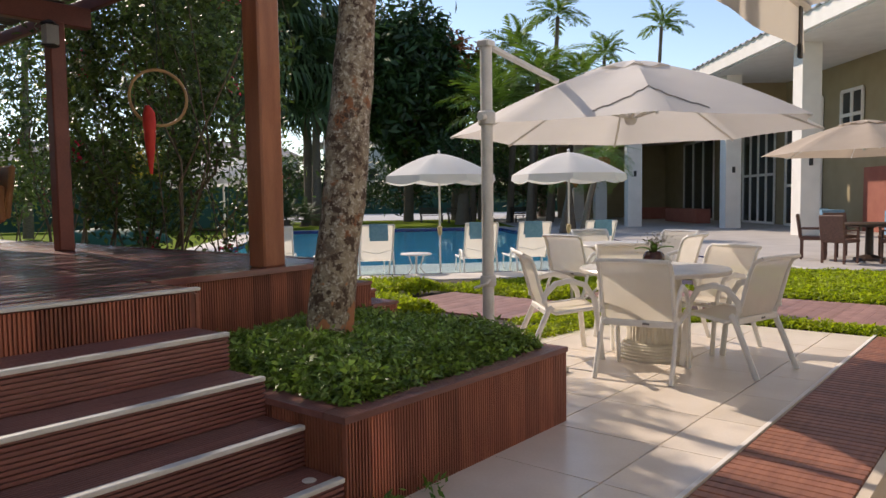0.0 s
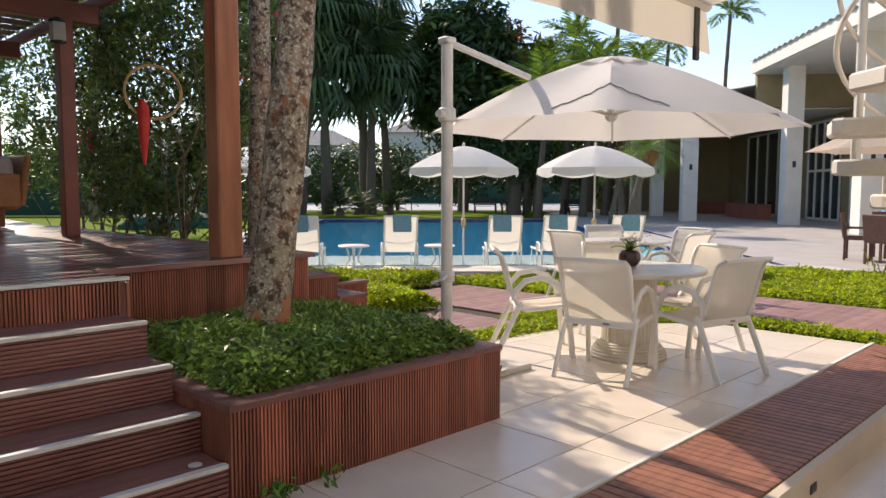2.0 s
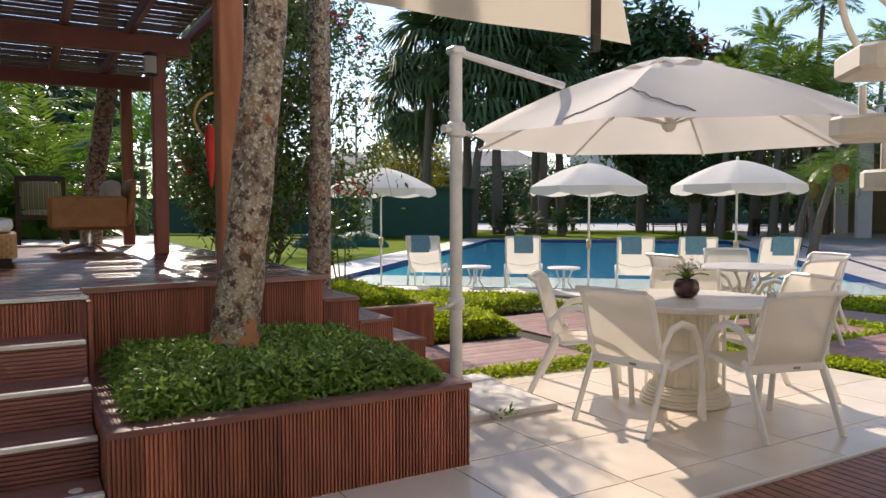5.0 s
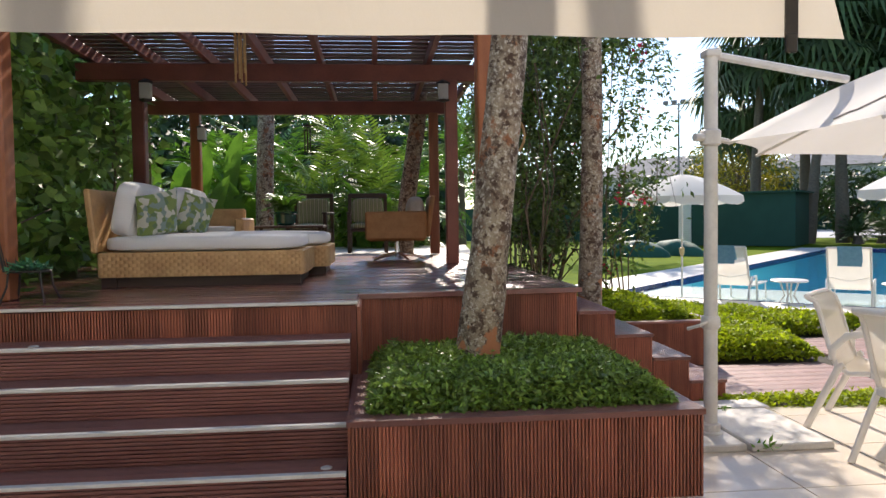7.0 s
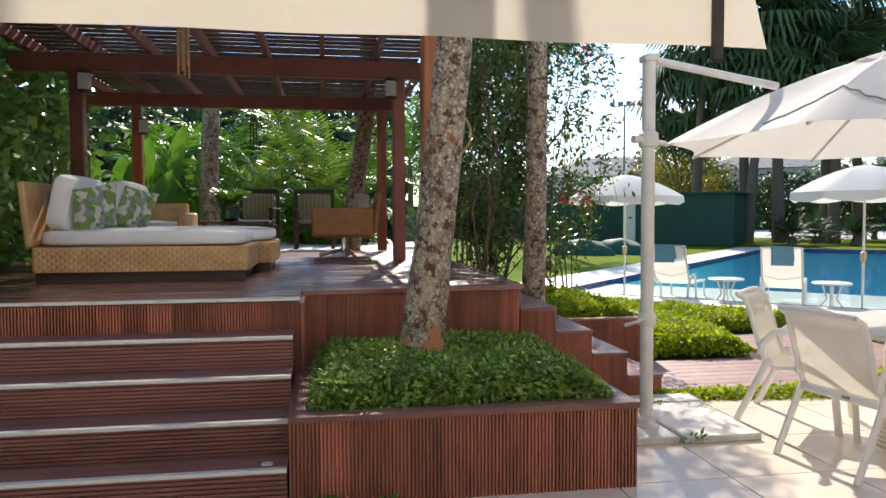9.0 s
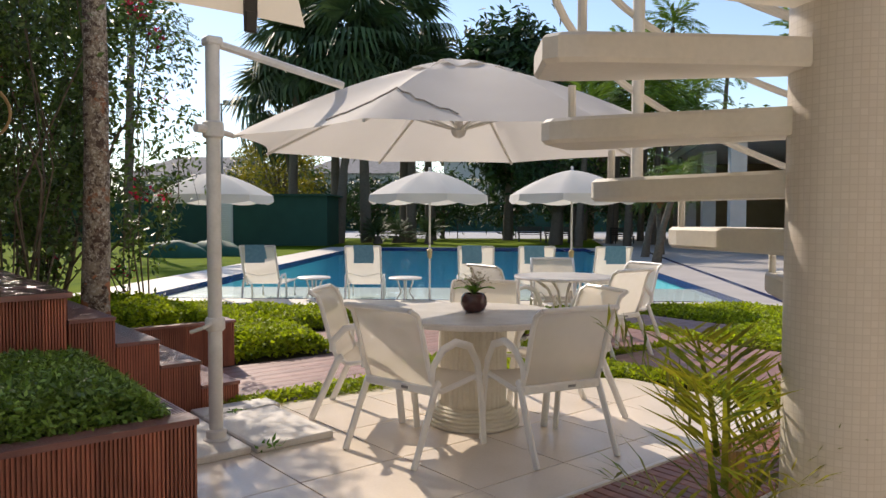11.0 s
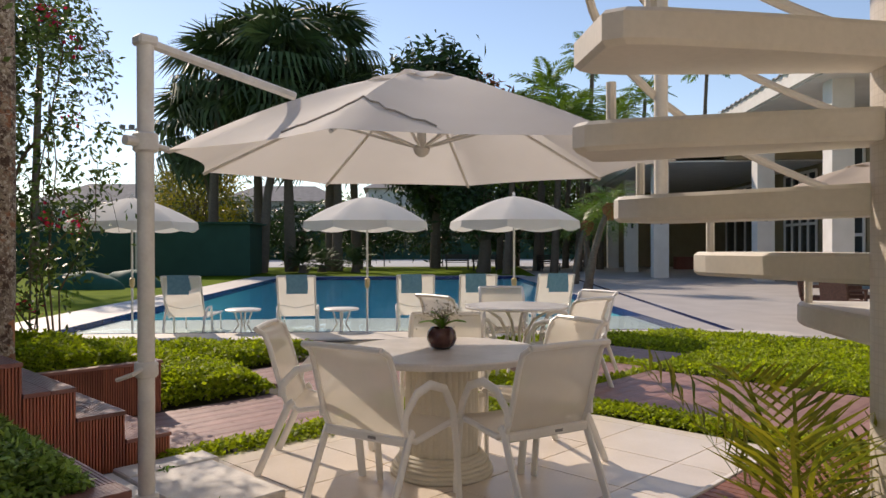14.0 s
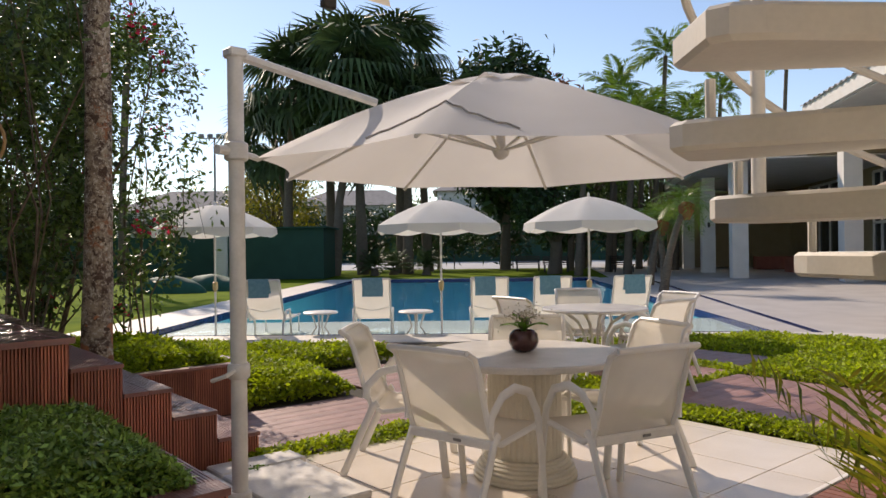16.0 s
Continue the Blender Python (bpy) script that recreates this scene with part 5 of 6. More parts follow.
    for k in range(n):
        p = rimv[k]
        rib = part("rib", Shape().tube([(apex.x, apex.y, apex.z - 0.02), tuple(Vector((apex.x, apex.y, apex.z)).lerp(p, 0.5) + Vector((0, 0, 0.005))), (p.x, p.y, p.z - 0.012)], 0.011, 6), MASTPAINT, t)
        mid = apex.lerp(p, 0.45)
        part("strut", Shape().tube([(off.x, off.y, hub_z(rim)), (mid.x, mid.y, mid.z - 0.0)], 0.009, 6), MASTPAINT, rib)
    part("hub", Shape().lathe([(0.02, hub_z(rim) - 0.05), (0.045, hub_z(rim) - 0.03), (0.055, hub_z(rim)), (0.03, hub_z(rim) + 0.03), (0.022, apex.z)], (off.x, off.y, 0), 14), MASTPAINT, t, smooth=True)
    if arm:
        e = Vector(arm) - Vector((mast[0], mast[1], 0))
        part("arm", Shape().tube([(0, 0, mast_h - 0.03), tuple(e)], 0.026, 6), MASTPAINT, t)
        near = min(rimv, key=lambda q: q.xy.length)
        part("stub", Shape().tube([(0, 0, ring_z), tuple(near)], 0.018, 6), MASTPAINT, t)
    return t


def hub_z(rim):
    return rim + 0.11


cantilever("umbrella", (-2.93, 4.66), 2.43, (-2.614, 6.30), 1.872, 2.50, 1.545, CANVAS, "large white cantilever umbrella shading the patio table", yaw=0.546, arm=(-2.87, 5.515, 2.24), seam=6)


# ---- pool parasols, loungers and side tables ----
def parasol(p, label="white fringed pool parasol on a thin pole"):
    t = thing("pool_parasol", label, "parasol", m=pose(p.x, p.y, -0.085), group="pool parasols")
    part("pole", Shape().tube([(0, 0, 0), (0, 0, 2.15)], 0.018, 10), WHITEPAINT, t, smooth=True)
    part("pole_joint", Shape().lathe([(0.02, 0.78), (0.04, 0.82), (0.045, 0.93), (0.02, 0.95)], n=12), mat_cream, t, "yellowed plastic joint", True)
    s, val = Shape(), Shape()
    n, R = 8, 1.02
    for k in range(n):
        a0, a1 = 2 * math.pi * k / n + 0.2, 2 * math.pi * (k + 1) / n + 0.2

        def ptn(u, v):
            c = Vector((math.cos(a0), math.sin(a0), 0)).lerp(Vector((math.cos(a1), math.sin(a1), 0)), v)
            r = R * u
            return (c.x * r, c.y * r, 2.24 - 0.40 * u ** 1.55 - 0.012 * math.sin(math.pi * v) * math.sin(math.pi * u))

        s.sheet(ptn, 8, 5)
        val.sheet(lambda u, v: (ptn(1, v)[0] * (1 + 0.015 * u), ptn(1, v)[1] * (1 + 0.015 * u), ptn(1, v)[2] - u * (0.10 + 0.055 * math.sin(math.pi * v))), 2, 8)
    part("canopy", s, CANVAS, t, "white canvas canopy", True)
    part("valance", val, CANVAS, t, "scalloped white valance", True)
    part("finial", Shape().lathe([(0.03, 2.235), (0.02, 2.26), (0.025, 2.28), (0.008, 2.31)], n=10), WHITEPAINT, t, smooth=True)
    for k in range(n):
        a = 2 * math.pi * k / n + 0.2
        part("rib", Shape().tube([(0, 0, 2.2), (0.6 * math.cos(a), 0.6 * math.sin(a), 2.03), (1.0 * math.cos(a), 1.0 * math.sin(a), 1.825)], 0.006, 5), WHITEPAINT, t)
    return t


mat_cream = mat("yellowed plastic", (0.55, 0.42, 0.2), (0.62, 0.5, 0.27), 0.5, 10)
par = parasol(G(12.2, -4.02))
copy_thing(par, pose(*G(11.75, -0.22)[:2], -0.085, 0, 0, 10))
copy_thing(par, pose(*G(11.45, 2.1)[:2], -0.085, 0, 0, 22))


def lounger(m):
    """A slatted sling lounger, back raised; origin under its back legs, feet towards +y."""
    t = thing("sun_lounger", "white sling sun lounger standing in shallow water", "lounger", m=m, group="sun loungers by the pool")
    for sx in (-0.31, 0.31):
        part("leg", Shape().tube([(sx, 0.02, 0), (sx, 0.10, 0.30), (sx * 1.05, 0.28, 0.46), (sx * 1.05, 0.5, 0.46), (sx, 0.62, 0.30), (sx, 0.66, 0.0)], 0.02, 8), WHITEPAINT, t, smooth=True)
        part("rail", Shape().tube([(sx * 0.95, -0.12, 0.98), (sx * 0.95, 0.12, 0.5), (sx * 0.95, 0.30, 0.30), (sx * 0.95, 1.45, 0.30)], 0.018, 8), WHITEPAINT, t, smooth=True)
    part("foot_leg", Shape().tube([(-0.3, 1.35, 0), (-0.3, 1.3, 0.3), (0.3, 1.3, 0.3), (0.3, 1.35, 0)], 0.018, 8), WHITEPAINT, t, smooth=True)
    part("top_bar", Shape().tube([(-0.295, -0.12, 0.98), (0.295, -0.12, 0.98)], 0.018, 8), WHITEPAINT, t, smooth=True)
    s = Shape().sheet(lambda u, v: ((v - 0.5) * 0.56, -0.115 + 0.40 * u, 0.975 - 0.66 * u - 0.02 * math.sin(math.pi * u)), 8, 4)
    s.sheet(lambda u, v: ((v - 0.5) * 0.56, 0.30 + 1.12 * u, 0.305), 6, 4)
    part("sling", s, SLING, t, "cream mesh sling", True)
    part("back_strap", Shape().tube([(-0.29, 0.06, 0.52), (0, 0.03, 0.46), (0.29, 0.06, 0.52)], 0.006, 5), WHITEPAINT, t)
    return t


def towel(m):
    s = Shape().sheet(lambda u, v: ((v - 0.5) * 0.33 + 0.004 * math.sin(u * 9), *(lambda q: (q[0], q[1]))(tow(u))), 16, 6)
    return one("towel", s, TOWEL, "light blue towel hung over the lounger's back", "towel", True, "towels on the loungers", m=m)


def tow(u):
    if u < 0.5:
        k = u / 0.5
        return (-0.15 + 0.16 * (1 - k) ** 1 * 0.0 - 0.005, 1.0 - 0.30 * (1 - k))
    k = (u - 0.5) / 0.5
    return (-0.145 + 0.14 * k, 1.005 - 0.25 * k)


lng = None
for k, (d, l, tw) in enumerate(((11.85, -3.13, 0), (11.85, -1.35, 3), (11.85, 0.56, -3), (11.9, 1.58, -2), (11.9, 2.86, 2))):
    p = G(d, l)
    m = pose(p.x, p.y, -0.085, 0, 0, G_YAW - 90 + tw)
    if lng is None:
        lng = lounger(m)
    else:
        copy_thing(lng, m)
    towel(m @ pose(-0.03 + 0.05 * math.sin(k * 2), 0, 0))


def side_table(m):
    t = thing("pool_side_table", "small round white plastic side table", "side table", m=m, group="side tables by the pool")
    part("tabletop", Shape().lathe([(0.27, 0.42), (0.285, 0.43), (0.285, 0.445), (0.27, 0.455)], n=28), WHITEPAINT, t, smooth=True)
    for k in range(4):
        a = math.pi / 4 + k * math.pi / 2
        part("leg", Shape().tube([(0.2 * math.cos(a), 0.2 * math.sin(a), 0), (0.07 * math.cos(a), 0.07 * math.sin(a), 0.2), (0.14 * math.cos(a), 0.14 * math.sin(a), 0.42)], 0.016, 6), WHITEPAINT, t, smooth=True)
    return t


p = G(11.9, -2.2)
st = side_table(pose(p.x, p.y, -0.085))
p = G(11.9, -0.64)
copy_thing(st, pose(p.x, p.y, -0.085))

# second table with its chairs
T2 = G(7.7, 1.46)
t = thing("garden_table", "round white table with curled metal legs", "table", m=pose(T2.x, T2.y, 0))
part("tabletop", Shape().lathe([(0.50, 0.70), (0.545, 0.705), (0.55, 0.72), (0.54, 0.735)], n=48), MARBLE, t, smooth=True)
for k in range(4):
    a = 0.4 + k * math.pi / 2
    part("leg", Shape().tube([(r * math.cos(a), r * math.sin(a), z) for r, z in ((0.42, 0.0), (0.33, 0.06), (0.16, 0.25), (0.10, 0.42), (0.18, 0.58), (0.36, 0.70))], 0.016, 8), WHITEPAINT, t, smooth=True)
    part("scroll", Shape().tube([(r * math.cos(a), r * math.sin(a), z) for r, z in ((0.16, 0.25), (0.28, 0.32), (0.34, 0.45), (0.27, 0.54), (0.20, 0.48), (0.23, 0.42))], 0.009, 6), WHITEPAINT, t, smooth=True)
for d, l, turn in ((7.75, 2.3, 25), (6.75, 1.95, 10), (8.6, 1.45, 0), (7.3, 0.62, 10)):
    p = G(d, l)
    w = T2 - p
    c = copy_thing(first, pose(p.x, p.y, 0, 0, 0, math.degrees(math.atan2(w.y, w.x)) - 90 + turn))
    tagged(c, "white sling patio chair by the second table", "chair", "chairs round the garden table")

# ---- awning over the camera's floor ----
aw = thing("awning", "cream canvas awning with a hanging valance", "awning", kind="structure")
s = Shape()
s.sheet(lambda u, v: (-0.72 + 4.12 * u, -4 + 7.95 * v, 2.13 + 0.62 * u - 0.02 * math.sin(math.pi * u)), 6, 24)
part("sheet", s, AWNING, aw)
s = Shape().sheet(lambda u, v: (-0.72 + 0.012 * math.sin(v * 60), -4 + (8.0 + 0.05 * u) * v, 2.13 - 0.18 * u), 2, 90)
part("valance", s, AWNING, aw, "hanging cream valance")
part("front_bar", Shape().tube([(-0.70, -4, 2.135), (-0.70, 3.96, 2.135)], 0.022, 8), PLASTER, aw)
for yy in (3.84,):
    part("strap", Shape().box((-0.700, yy, 1.945), (-0.692, yy + 0.04, 2.14)), BLACKIRON, aw, "black strap with a buckle")
    part("buckle", Shape().box((-0.706, yy + 0.002, 1.90), (-0.688, yy + 0.038, 1.96), None, 0.004), BLACKIRON, aw)

# ---- spiral stair ----
SC = Vector((0.36, 5.26, 0))
spiral = thing("spiral_staircase", "white concrete spiral staircase round a tiled column", "staircase", m=pose(SC.x, SC.y, 0), kind="structure")


def mosaic_mat():
    m = mat("white mosaic", (0.56, 0.53, 0.46), (0.66, 0.63, 0.56), 0.35, 12, bump=0.05)
    n, l = m.node_tree.nodes, m.node_tree.links
    p = n["Principled BSDF"]
    tc, sx, at2, cb, br, mul = n.new("ShaderNodeTexCoord"), n.new("ShaderNodeSeparateXYZ"), n.new("ShaderNodeMath"), n.new("ShaderNodeCombineXYZ"), n.new("ShaderNodeTexBrick"), n.new("ShaderNodeMath")
    l.new(tc.outputs["Object"], sx.inputs[0])
    at2.operation = "ARCTAN2"
    l.new(sx.outputs[1], at2.inputs[0])
    l.new(sx.outputs[0], at2.inputs[1])
    mul.operation = "MULTIPLY"
    mul.inputs[1].default_value = 0.165
    l.new(at2.outputs[0], mul.inputs[0])
    l.new(mul.outputs[0], cb.inputs[0])
    l.new(sx.outputs[2], cb.inputs[1])
    br.offset = 0.0
    br.inputs["Scale"].default_value = 1.0
    br.inputs["Brick Width"].default_value, br.inputs["Row Height"].default_value, br.inputs["Mortar Size"].default_value = 0.021, 0.021, 0.0016
    br.inputs["Color1"].default_value, br.inputs["Color2"].default_value, br.inputs["Mortar"].default_value = (0.58, 0.53, 0.47, 1), (0.62, 0.57, 0.51, 1), (0.54, 0.49, 0.43, 1)
    l.new(cb.outputs[0], br.inputs["Vector"])
    l.new(br.outputs["Color"], p.inputs["Base Color"])
    return m


part("column", Shape().lathe([(0.165, CAM_FLOOR), (0.165, 3.6)], n=48), mosaic_mat(), spiral, "white mosaic column", True)
SR, RISE, STEP = 0.92, 0.185, 27.0
for k in range(-7, 6):
    ang, top = 202 + STEP * k, 1.71 + RISE * k
    if top < CAM_FLOOR + 0.12 or top > 3.2:
        continue
    s = Shape()
    pts = []
    for r, hw in ((0.12, 0.075), (0.5, 0.125), (0.80, 0.155), (0.88, 0.15), (SR, 0.12)):
        pts.append((r, hw))
    outline = [(r, -w) for r, w in pts] + [(r, w) for r, w in pts[::-1]]
    n = len(outline)
    inset = [(r - 0.012 * (1 if r > 0.3 else 0), w * 0.93) for r, w in outline]
    vs = [(x, y, -0.085) for x, y in inset] + [(x, y, -0.072) for x, y in outline] + [(x, y, -0.012) for x, y in outline] + [(x, y, 0.0) for x, y in inset]
    fs = [tuple(range(n))[::-1], tuple(range(3 * n, 4 * n))] + [(j * n + i, j * n + (i + 1) % n, (j + 1) * n + (i + 1) % n, (j + 1) * n + i) for j in range(3) for i in range(n)]
    s.add(vs, fs)
    part("tread", s, STAIRPAINT, spiral, m=pose(0, 0, top, 0, 0, ang))
    a = radians(ang + 9)
    part("spacer", Shape().tube([(0.82 * math.cos(a), 0.82 * math.sin(a), top), (0.82 * math.cos(a), 0.82 * math.sin(a), top + RISE - 0.08)], 0.014, 8), STAIRPAINT, spiral, smooth=True)
    if k in (-1, -4, -6):
        a = radians(ang - 6)
        part("rail_post", Shape().tube([(0.88 * math.cos(a), 0.88 * math.sin(a), top), (0.88 * math.cos(a), 0.88 * math.sin(a), top + 0.98)], 0.024, 10), STAIRPAINT, spiral, smooth=True)
for hgt, rr in ((0.36, 0.014), (0.66, 0.014), (0.98, 0.02)):
    pts = []
    for i in range(40):
        kk = -7 + i * 9.2 / 39
        a = radians(202 + STEP * kk - 6)
        pts.append((0.90 * math.cos(a), 0.90 * math.sin(a), 1.71 + RISE * kk + hgt))
    part("handrail", Shape().tube(pts, rr, 8), STAIRPAINT, spiral, smooth=True)
# upper landing slab over the stair
flat("landing", [(-0.35, 5.0), (3.4, 5.0), (3.4, 9), (-0.35, 9)], 3.05, 3.25, CREAMWALL, "cream underside of the upper landing", "ceiling")

# areca palm beside the stair
rng = np.random.default_rng(21)
t = thing("areca_palm", "yellow-green areca palm in a low pot by the stair", "potted plant", m=pose(0.05, 5.16, CAM_FLOOR))
part("pot", Shape().lathe([(0.13, 0), (0.17, 0.02), (0.19, 0.26), (0.205, 0.27), (0.2, 0.30), (0.17, 0.30), (0.165, 0.25)], n=28), TERRACOTTA, t, "terracotta pot", True)
ch = []
for k in range(12):
    yaw, pit = k * 2.4 + rng.uniform(-0.3, 0.3), rng.uniform(0.75, 1.45)
    ch.append(turned(frond(rng.uniform(0.45, 0.72), 13, 0.24, rng.uniform(0.15, 0.5), rng, 0.011, 0.8), yaw, pit, (0.07 * math.cos(yaw), 0.07 * math.sin(yaw), rng.uniform(0.42, 0.78))))
part("fronds", faces_mesh("fronds", ch, LEAF_YELLOW), LEAF_YELLOW, t)
s = Shape()
for k in range(9):
    a = rng.uniform(0, 6.28)
    s.tube([(0.06 * math.cos(a), 0.06 * math.sin(a), 0.26), (0.05 * math.cos(a), 0.05 * math.sin(a), 0.8)], 0.008, 6)
part("canes", s, BAMBOO, t)


# small weeds in the joints
for wx, wy, n_ in ((-1.97, 2.62, 60), (-1.98, 2.9, 20), (-3.46, 5.02, 24), (-2.62, 4.86, 14)):
    rng = np.random.default_rng(int(wy * 100))
    v, f = leaves(rng.normal(0, 1, (n_, 3)) * [0.03, 0.045, 0.012] + [wx, wy, 0.04], np.tile([0.4, 0, 0.6], (n_, 1)), 0.06, 0.02, rng, -0.1, 0.6)
    tagged(new("weed_tuft", quads("weed_tuft", v, f, LEAF_TROPIC)), "small green weed growing in a paving joint", "weed", "weeds in the joints", "stuff")

# ---- vegetation round the place ----
def vine_bush(name, label, centre, radius, clumps, per, seed, petals=0, stems=30, leaf=0.075, trunks=0):
    rng = np.random.default_rng(seed)
    t = thing(name, label, "shrub", m=pose(centre[0], centre[1], 0))
    me, cc = crown_mesh("leaves", (0, 0, centre[2]), radius, clumps, per, leaf, leaf * 0.45, LEAF_BUSH, seed, 0.062)
    part("leaves", me, LEAF_BUSH, t)
    s = Shape()
    spots = []
    for k in range(stems):
        # a stem that rises, arches outwards and hangs down at its tip
        foot = Vector((rng.normal(0, radius[0] * 0.10), rng.normal(0, radius[1] * 0.15), 0.3))
        a = rng.uniform(0, 2 * math.pi)
        out = Vector((math.cos(a) * radius[0], math.sin(a) * radius[1], 0)) * rng.uniform(0.5, 1.1)
        h = centre[2] + rng.uniform(-0.5, 0.9) * radius[2]
        bend = Vector((rng.normal(0, 0.3), rng.normal(0, 0.25), 0))
        line = [foot, foot + out * 0.30 + bend + Vector((0, 0, h * 0.34)), foot + out * 0.5 - bend * 0.8 + Vector((0, 0, h * 0.72)), foot + out * 0.75 + Vector((0, 0, h * 0.95)),
                foot + out * 1.05 + Vector((0, 0, h * 0.86)), foot + out * 1.22 + Vector((0, 0, h * 0.66))]
        r = rng.uniform(0.004, 0.009)
        s.tube(line, [r * 1.7, r * 1.3, r, r * 0.8, r * 0.5, 0.002], 5)
        for u in rng.uniform(1.8, 5.0, 45):
            i = min(int(u), 4)
            spots.append(line[i].lerp(line[i + 1], u - i))
    tagged(part("stem_work", s, TWIG, t), kind="stuff")
    for k in range(trunks):
        # a gnarled woody stem that forks and twists upwards
        a = 2 * math.pi * k / trunks + rng.uniform(-0.4, 0.4)
        p, w, line = Vector((0.25 * math.cos(a), 0.2 * math.sin(a), 0.0)), rng.uniform(0.02, 0.034), []
        for j in range(10):
            line.append(p.copy())
            p += Vector((math.cos(a) * 0.045 * radius[0] + rng.normal(0, 0.08), math.sin(a) * 0.05 * radius[1] + rng.normal(0, 0.06), centre[2] * 0.10))
        part("woody_stem", Shape().tube(line, [w * (1 - 0.075 * j) for j in range(10)], 8), TWIG, t, smooth=True)
        for j in (3, 5, 7):
            d = Vector((rng.normal(0, 0.4), rng.normal(0, 0.25), rng.uniform(0.1, 0.5)))
            part("woody_branch", Shape().tube([line[j], line[j] + d * 0.5 + Vector((0, 0, 0.12)), line[j] + d * 1.2], [w * 0.5, w * 0.35, 0.004], 6), TWIG, t, smooth=True)
    pos = np.array([tuple(p) for p in spots]) + rng.normal(0, 0.09, (len(spots), 3))
    v, f = leaves(pos, np.tile([0.3, 0, 0.6], (len(pos), 1)), leaf, leaf * 0.45, rng, 0.2, 0.8)
    tagged(part("sprays", quads("sprays", v, f, LEAF_BUSH), LEAF_BUSH, t), kind="stuff")
    if petals:
        pc = cc[rng.integers(0, len(cc), 9)] * [1.05, 1.05, 1.0]
        pos = np.repeat(pc, petals, 0) + rng.normal(0, 0.06, (9 * petals, 3))
        v, f = leaves(pos, np.tile([0, 0, 1.0], (len(pos), 1)), 0.05, 0.04, rng, 0, 1.0)
        part("blossoms", quads("blossoms", v, f, PETAL), PETAL, t, "pink bougainvillea blossoms")
    return t


vine_bush("bougainvillea", "tangled bougainvillea with thin stems and pink blossoms", (-7.7, 4.6, 2.75), (1.4, 0.8, 2.2), 300, 38, 31, 26, 9, 0.095, 2)
vine_bush("bougainvillea", "dense dark shrub with thin tangled stems behind the deck", (-10.6, 5.1, 3.2), (1.9, 0.9, 2.1), 210, 36, 33, 12, 5, 0.09, 3)
vine_bush("bougainvillea", "dense dark shrub with thin tangled stems by the lawn", (-13.6, 5.6, 3.3), (2.1, 1.1, 2.3), 200, 36, 34, 12, 5, 0.105)
vine_bush("bougainvillea", "tangled bougainvillea climbing over the pergola corner", (-6.6, 4.3, 3.7), (1.7, 0.5, 1.0), 100, 28, 32, 40, 7, 0.08)
vine_bush("bougainvillea", "loose bougainvillea sprays reaching over the groundcover", (-7.3, 5.5, 2.5), (0.95, 0.75, 1.9), 130, 28, 35, 20, 8, 0.08)


def broad_hedge(name, label, lo, hi, count, ln, wd, material, seed, category="hedge"):
    """A leafy bank filling a box, thickest at its face and top."""
    rng = np.random.default_rng(seed)
    p = rng.uniform(lo, hi, (count, 3))
    w = 0.5 + 0.5 * np.sin(p[:, 0] * 3.1 + np.sin(p[:, 2] * 4)) * np.sin(p[:, 2] * 2.7 + p[:, 0])
    p[:, 1] += 0.25 * (w - 0.5)
    v, f = leaves(p, np.tile([0.5, 0.6, 0.5], (count, 1)), ln, wd, rng, 0.35, 0.6)
    t = thing(name, label, category)
    part("foliage", quads("foliage", v, f, material), material, t)
    s = Shape()
    for k in range(26):
        x = rng.uniform(lo[0], hi[0])
        y = rng.uniform(lo[1], hi[1])
        s.tube([(x, y, 0), (x + rng.normal(0, 0.2), y + rng.normal(0, 0.1), (lo[2] + hi[2]) * 0.5), (x + rng.normal(0, 0.4), y, hi[2] - 0.2)], [0.02, 0.014, 0.006], 5)
    tagged(part("stem_work", s, TWIG, t), kind="stuff")
    return t


broad_hedge("climber_hedge", "tall dark hedge of broad heart-shaped leaves", (-9.8, -2.4, 0.4), (-2.0, -0.5, 4.4), 17000, 0.17, 0.125, LEAF_HEDGE, 41)
broad_hedge("variegated_shrub", "low shrub with pale-veined pointed leaves", (-4.4, -0.95, 0.80), (-3.4, -0.12, 1.75), 520, 0.2, 0.085, LEAF_TROPIC, 42, "shrub")


def feather_palm(name, label, p, trunk_h, n_fronds, length, seed, lean=(0, 0), leaflet=0.5, r=0.12, mt=None, droop=(0.45, 0.9), boot=False, width=0.035):
    rng = np.random.default_rng(seed)
    t = thing(name, label, "palm tree", m=pose(p[0], p[1], p[2]))
    top = Vector((lean[0], lean[1], trunk_h))
    line = [(0, 0, 0), (lean[0] * 0.25, lean[1] * 0.25, trunk_h * 0.4), (lean[0] * 0.6, lean[1] * 0.6, trunk_h * 0.75), tuple(top)]
    if trunk_h > 0.3:
        part("trunk", trunk_shape(line, [r * 1.4, r, r * 0.9, r * 0.8], 12, 0.15, seed), TRUNK, t, smooth=True)
    ch = []
    for k in range(n_fronds):
        yaw = 2.399 * k + rng.uniform(-0.3, 0.3)
        pit = 1.25 - 1.5 * (k / n_fronds) + rng.uniform(-0.15, 0.15)
        ch.append(turned(frond(length * rng.uniform(0.8, 1.1), 26, leaflet, rng.uniform(*droop), rng, width, 0.35), yaw, pit, top))
    m2 = mt or LEAF_FEATHER
    part("crown", faces_mesh("crown", ch, m2), m2, t)
    if boot:
        part("boots", Shape().lathe([(r * 0.9, trunk_h - 0.45), (r * 2.0, trunk_h - 0.2), (r * 2.3, trunk_h), (r, trunk_h + 0.1)], (lean[0], lean[1], 0), 12), RUST, t, "rusty leaf boots")
    return t


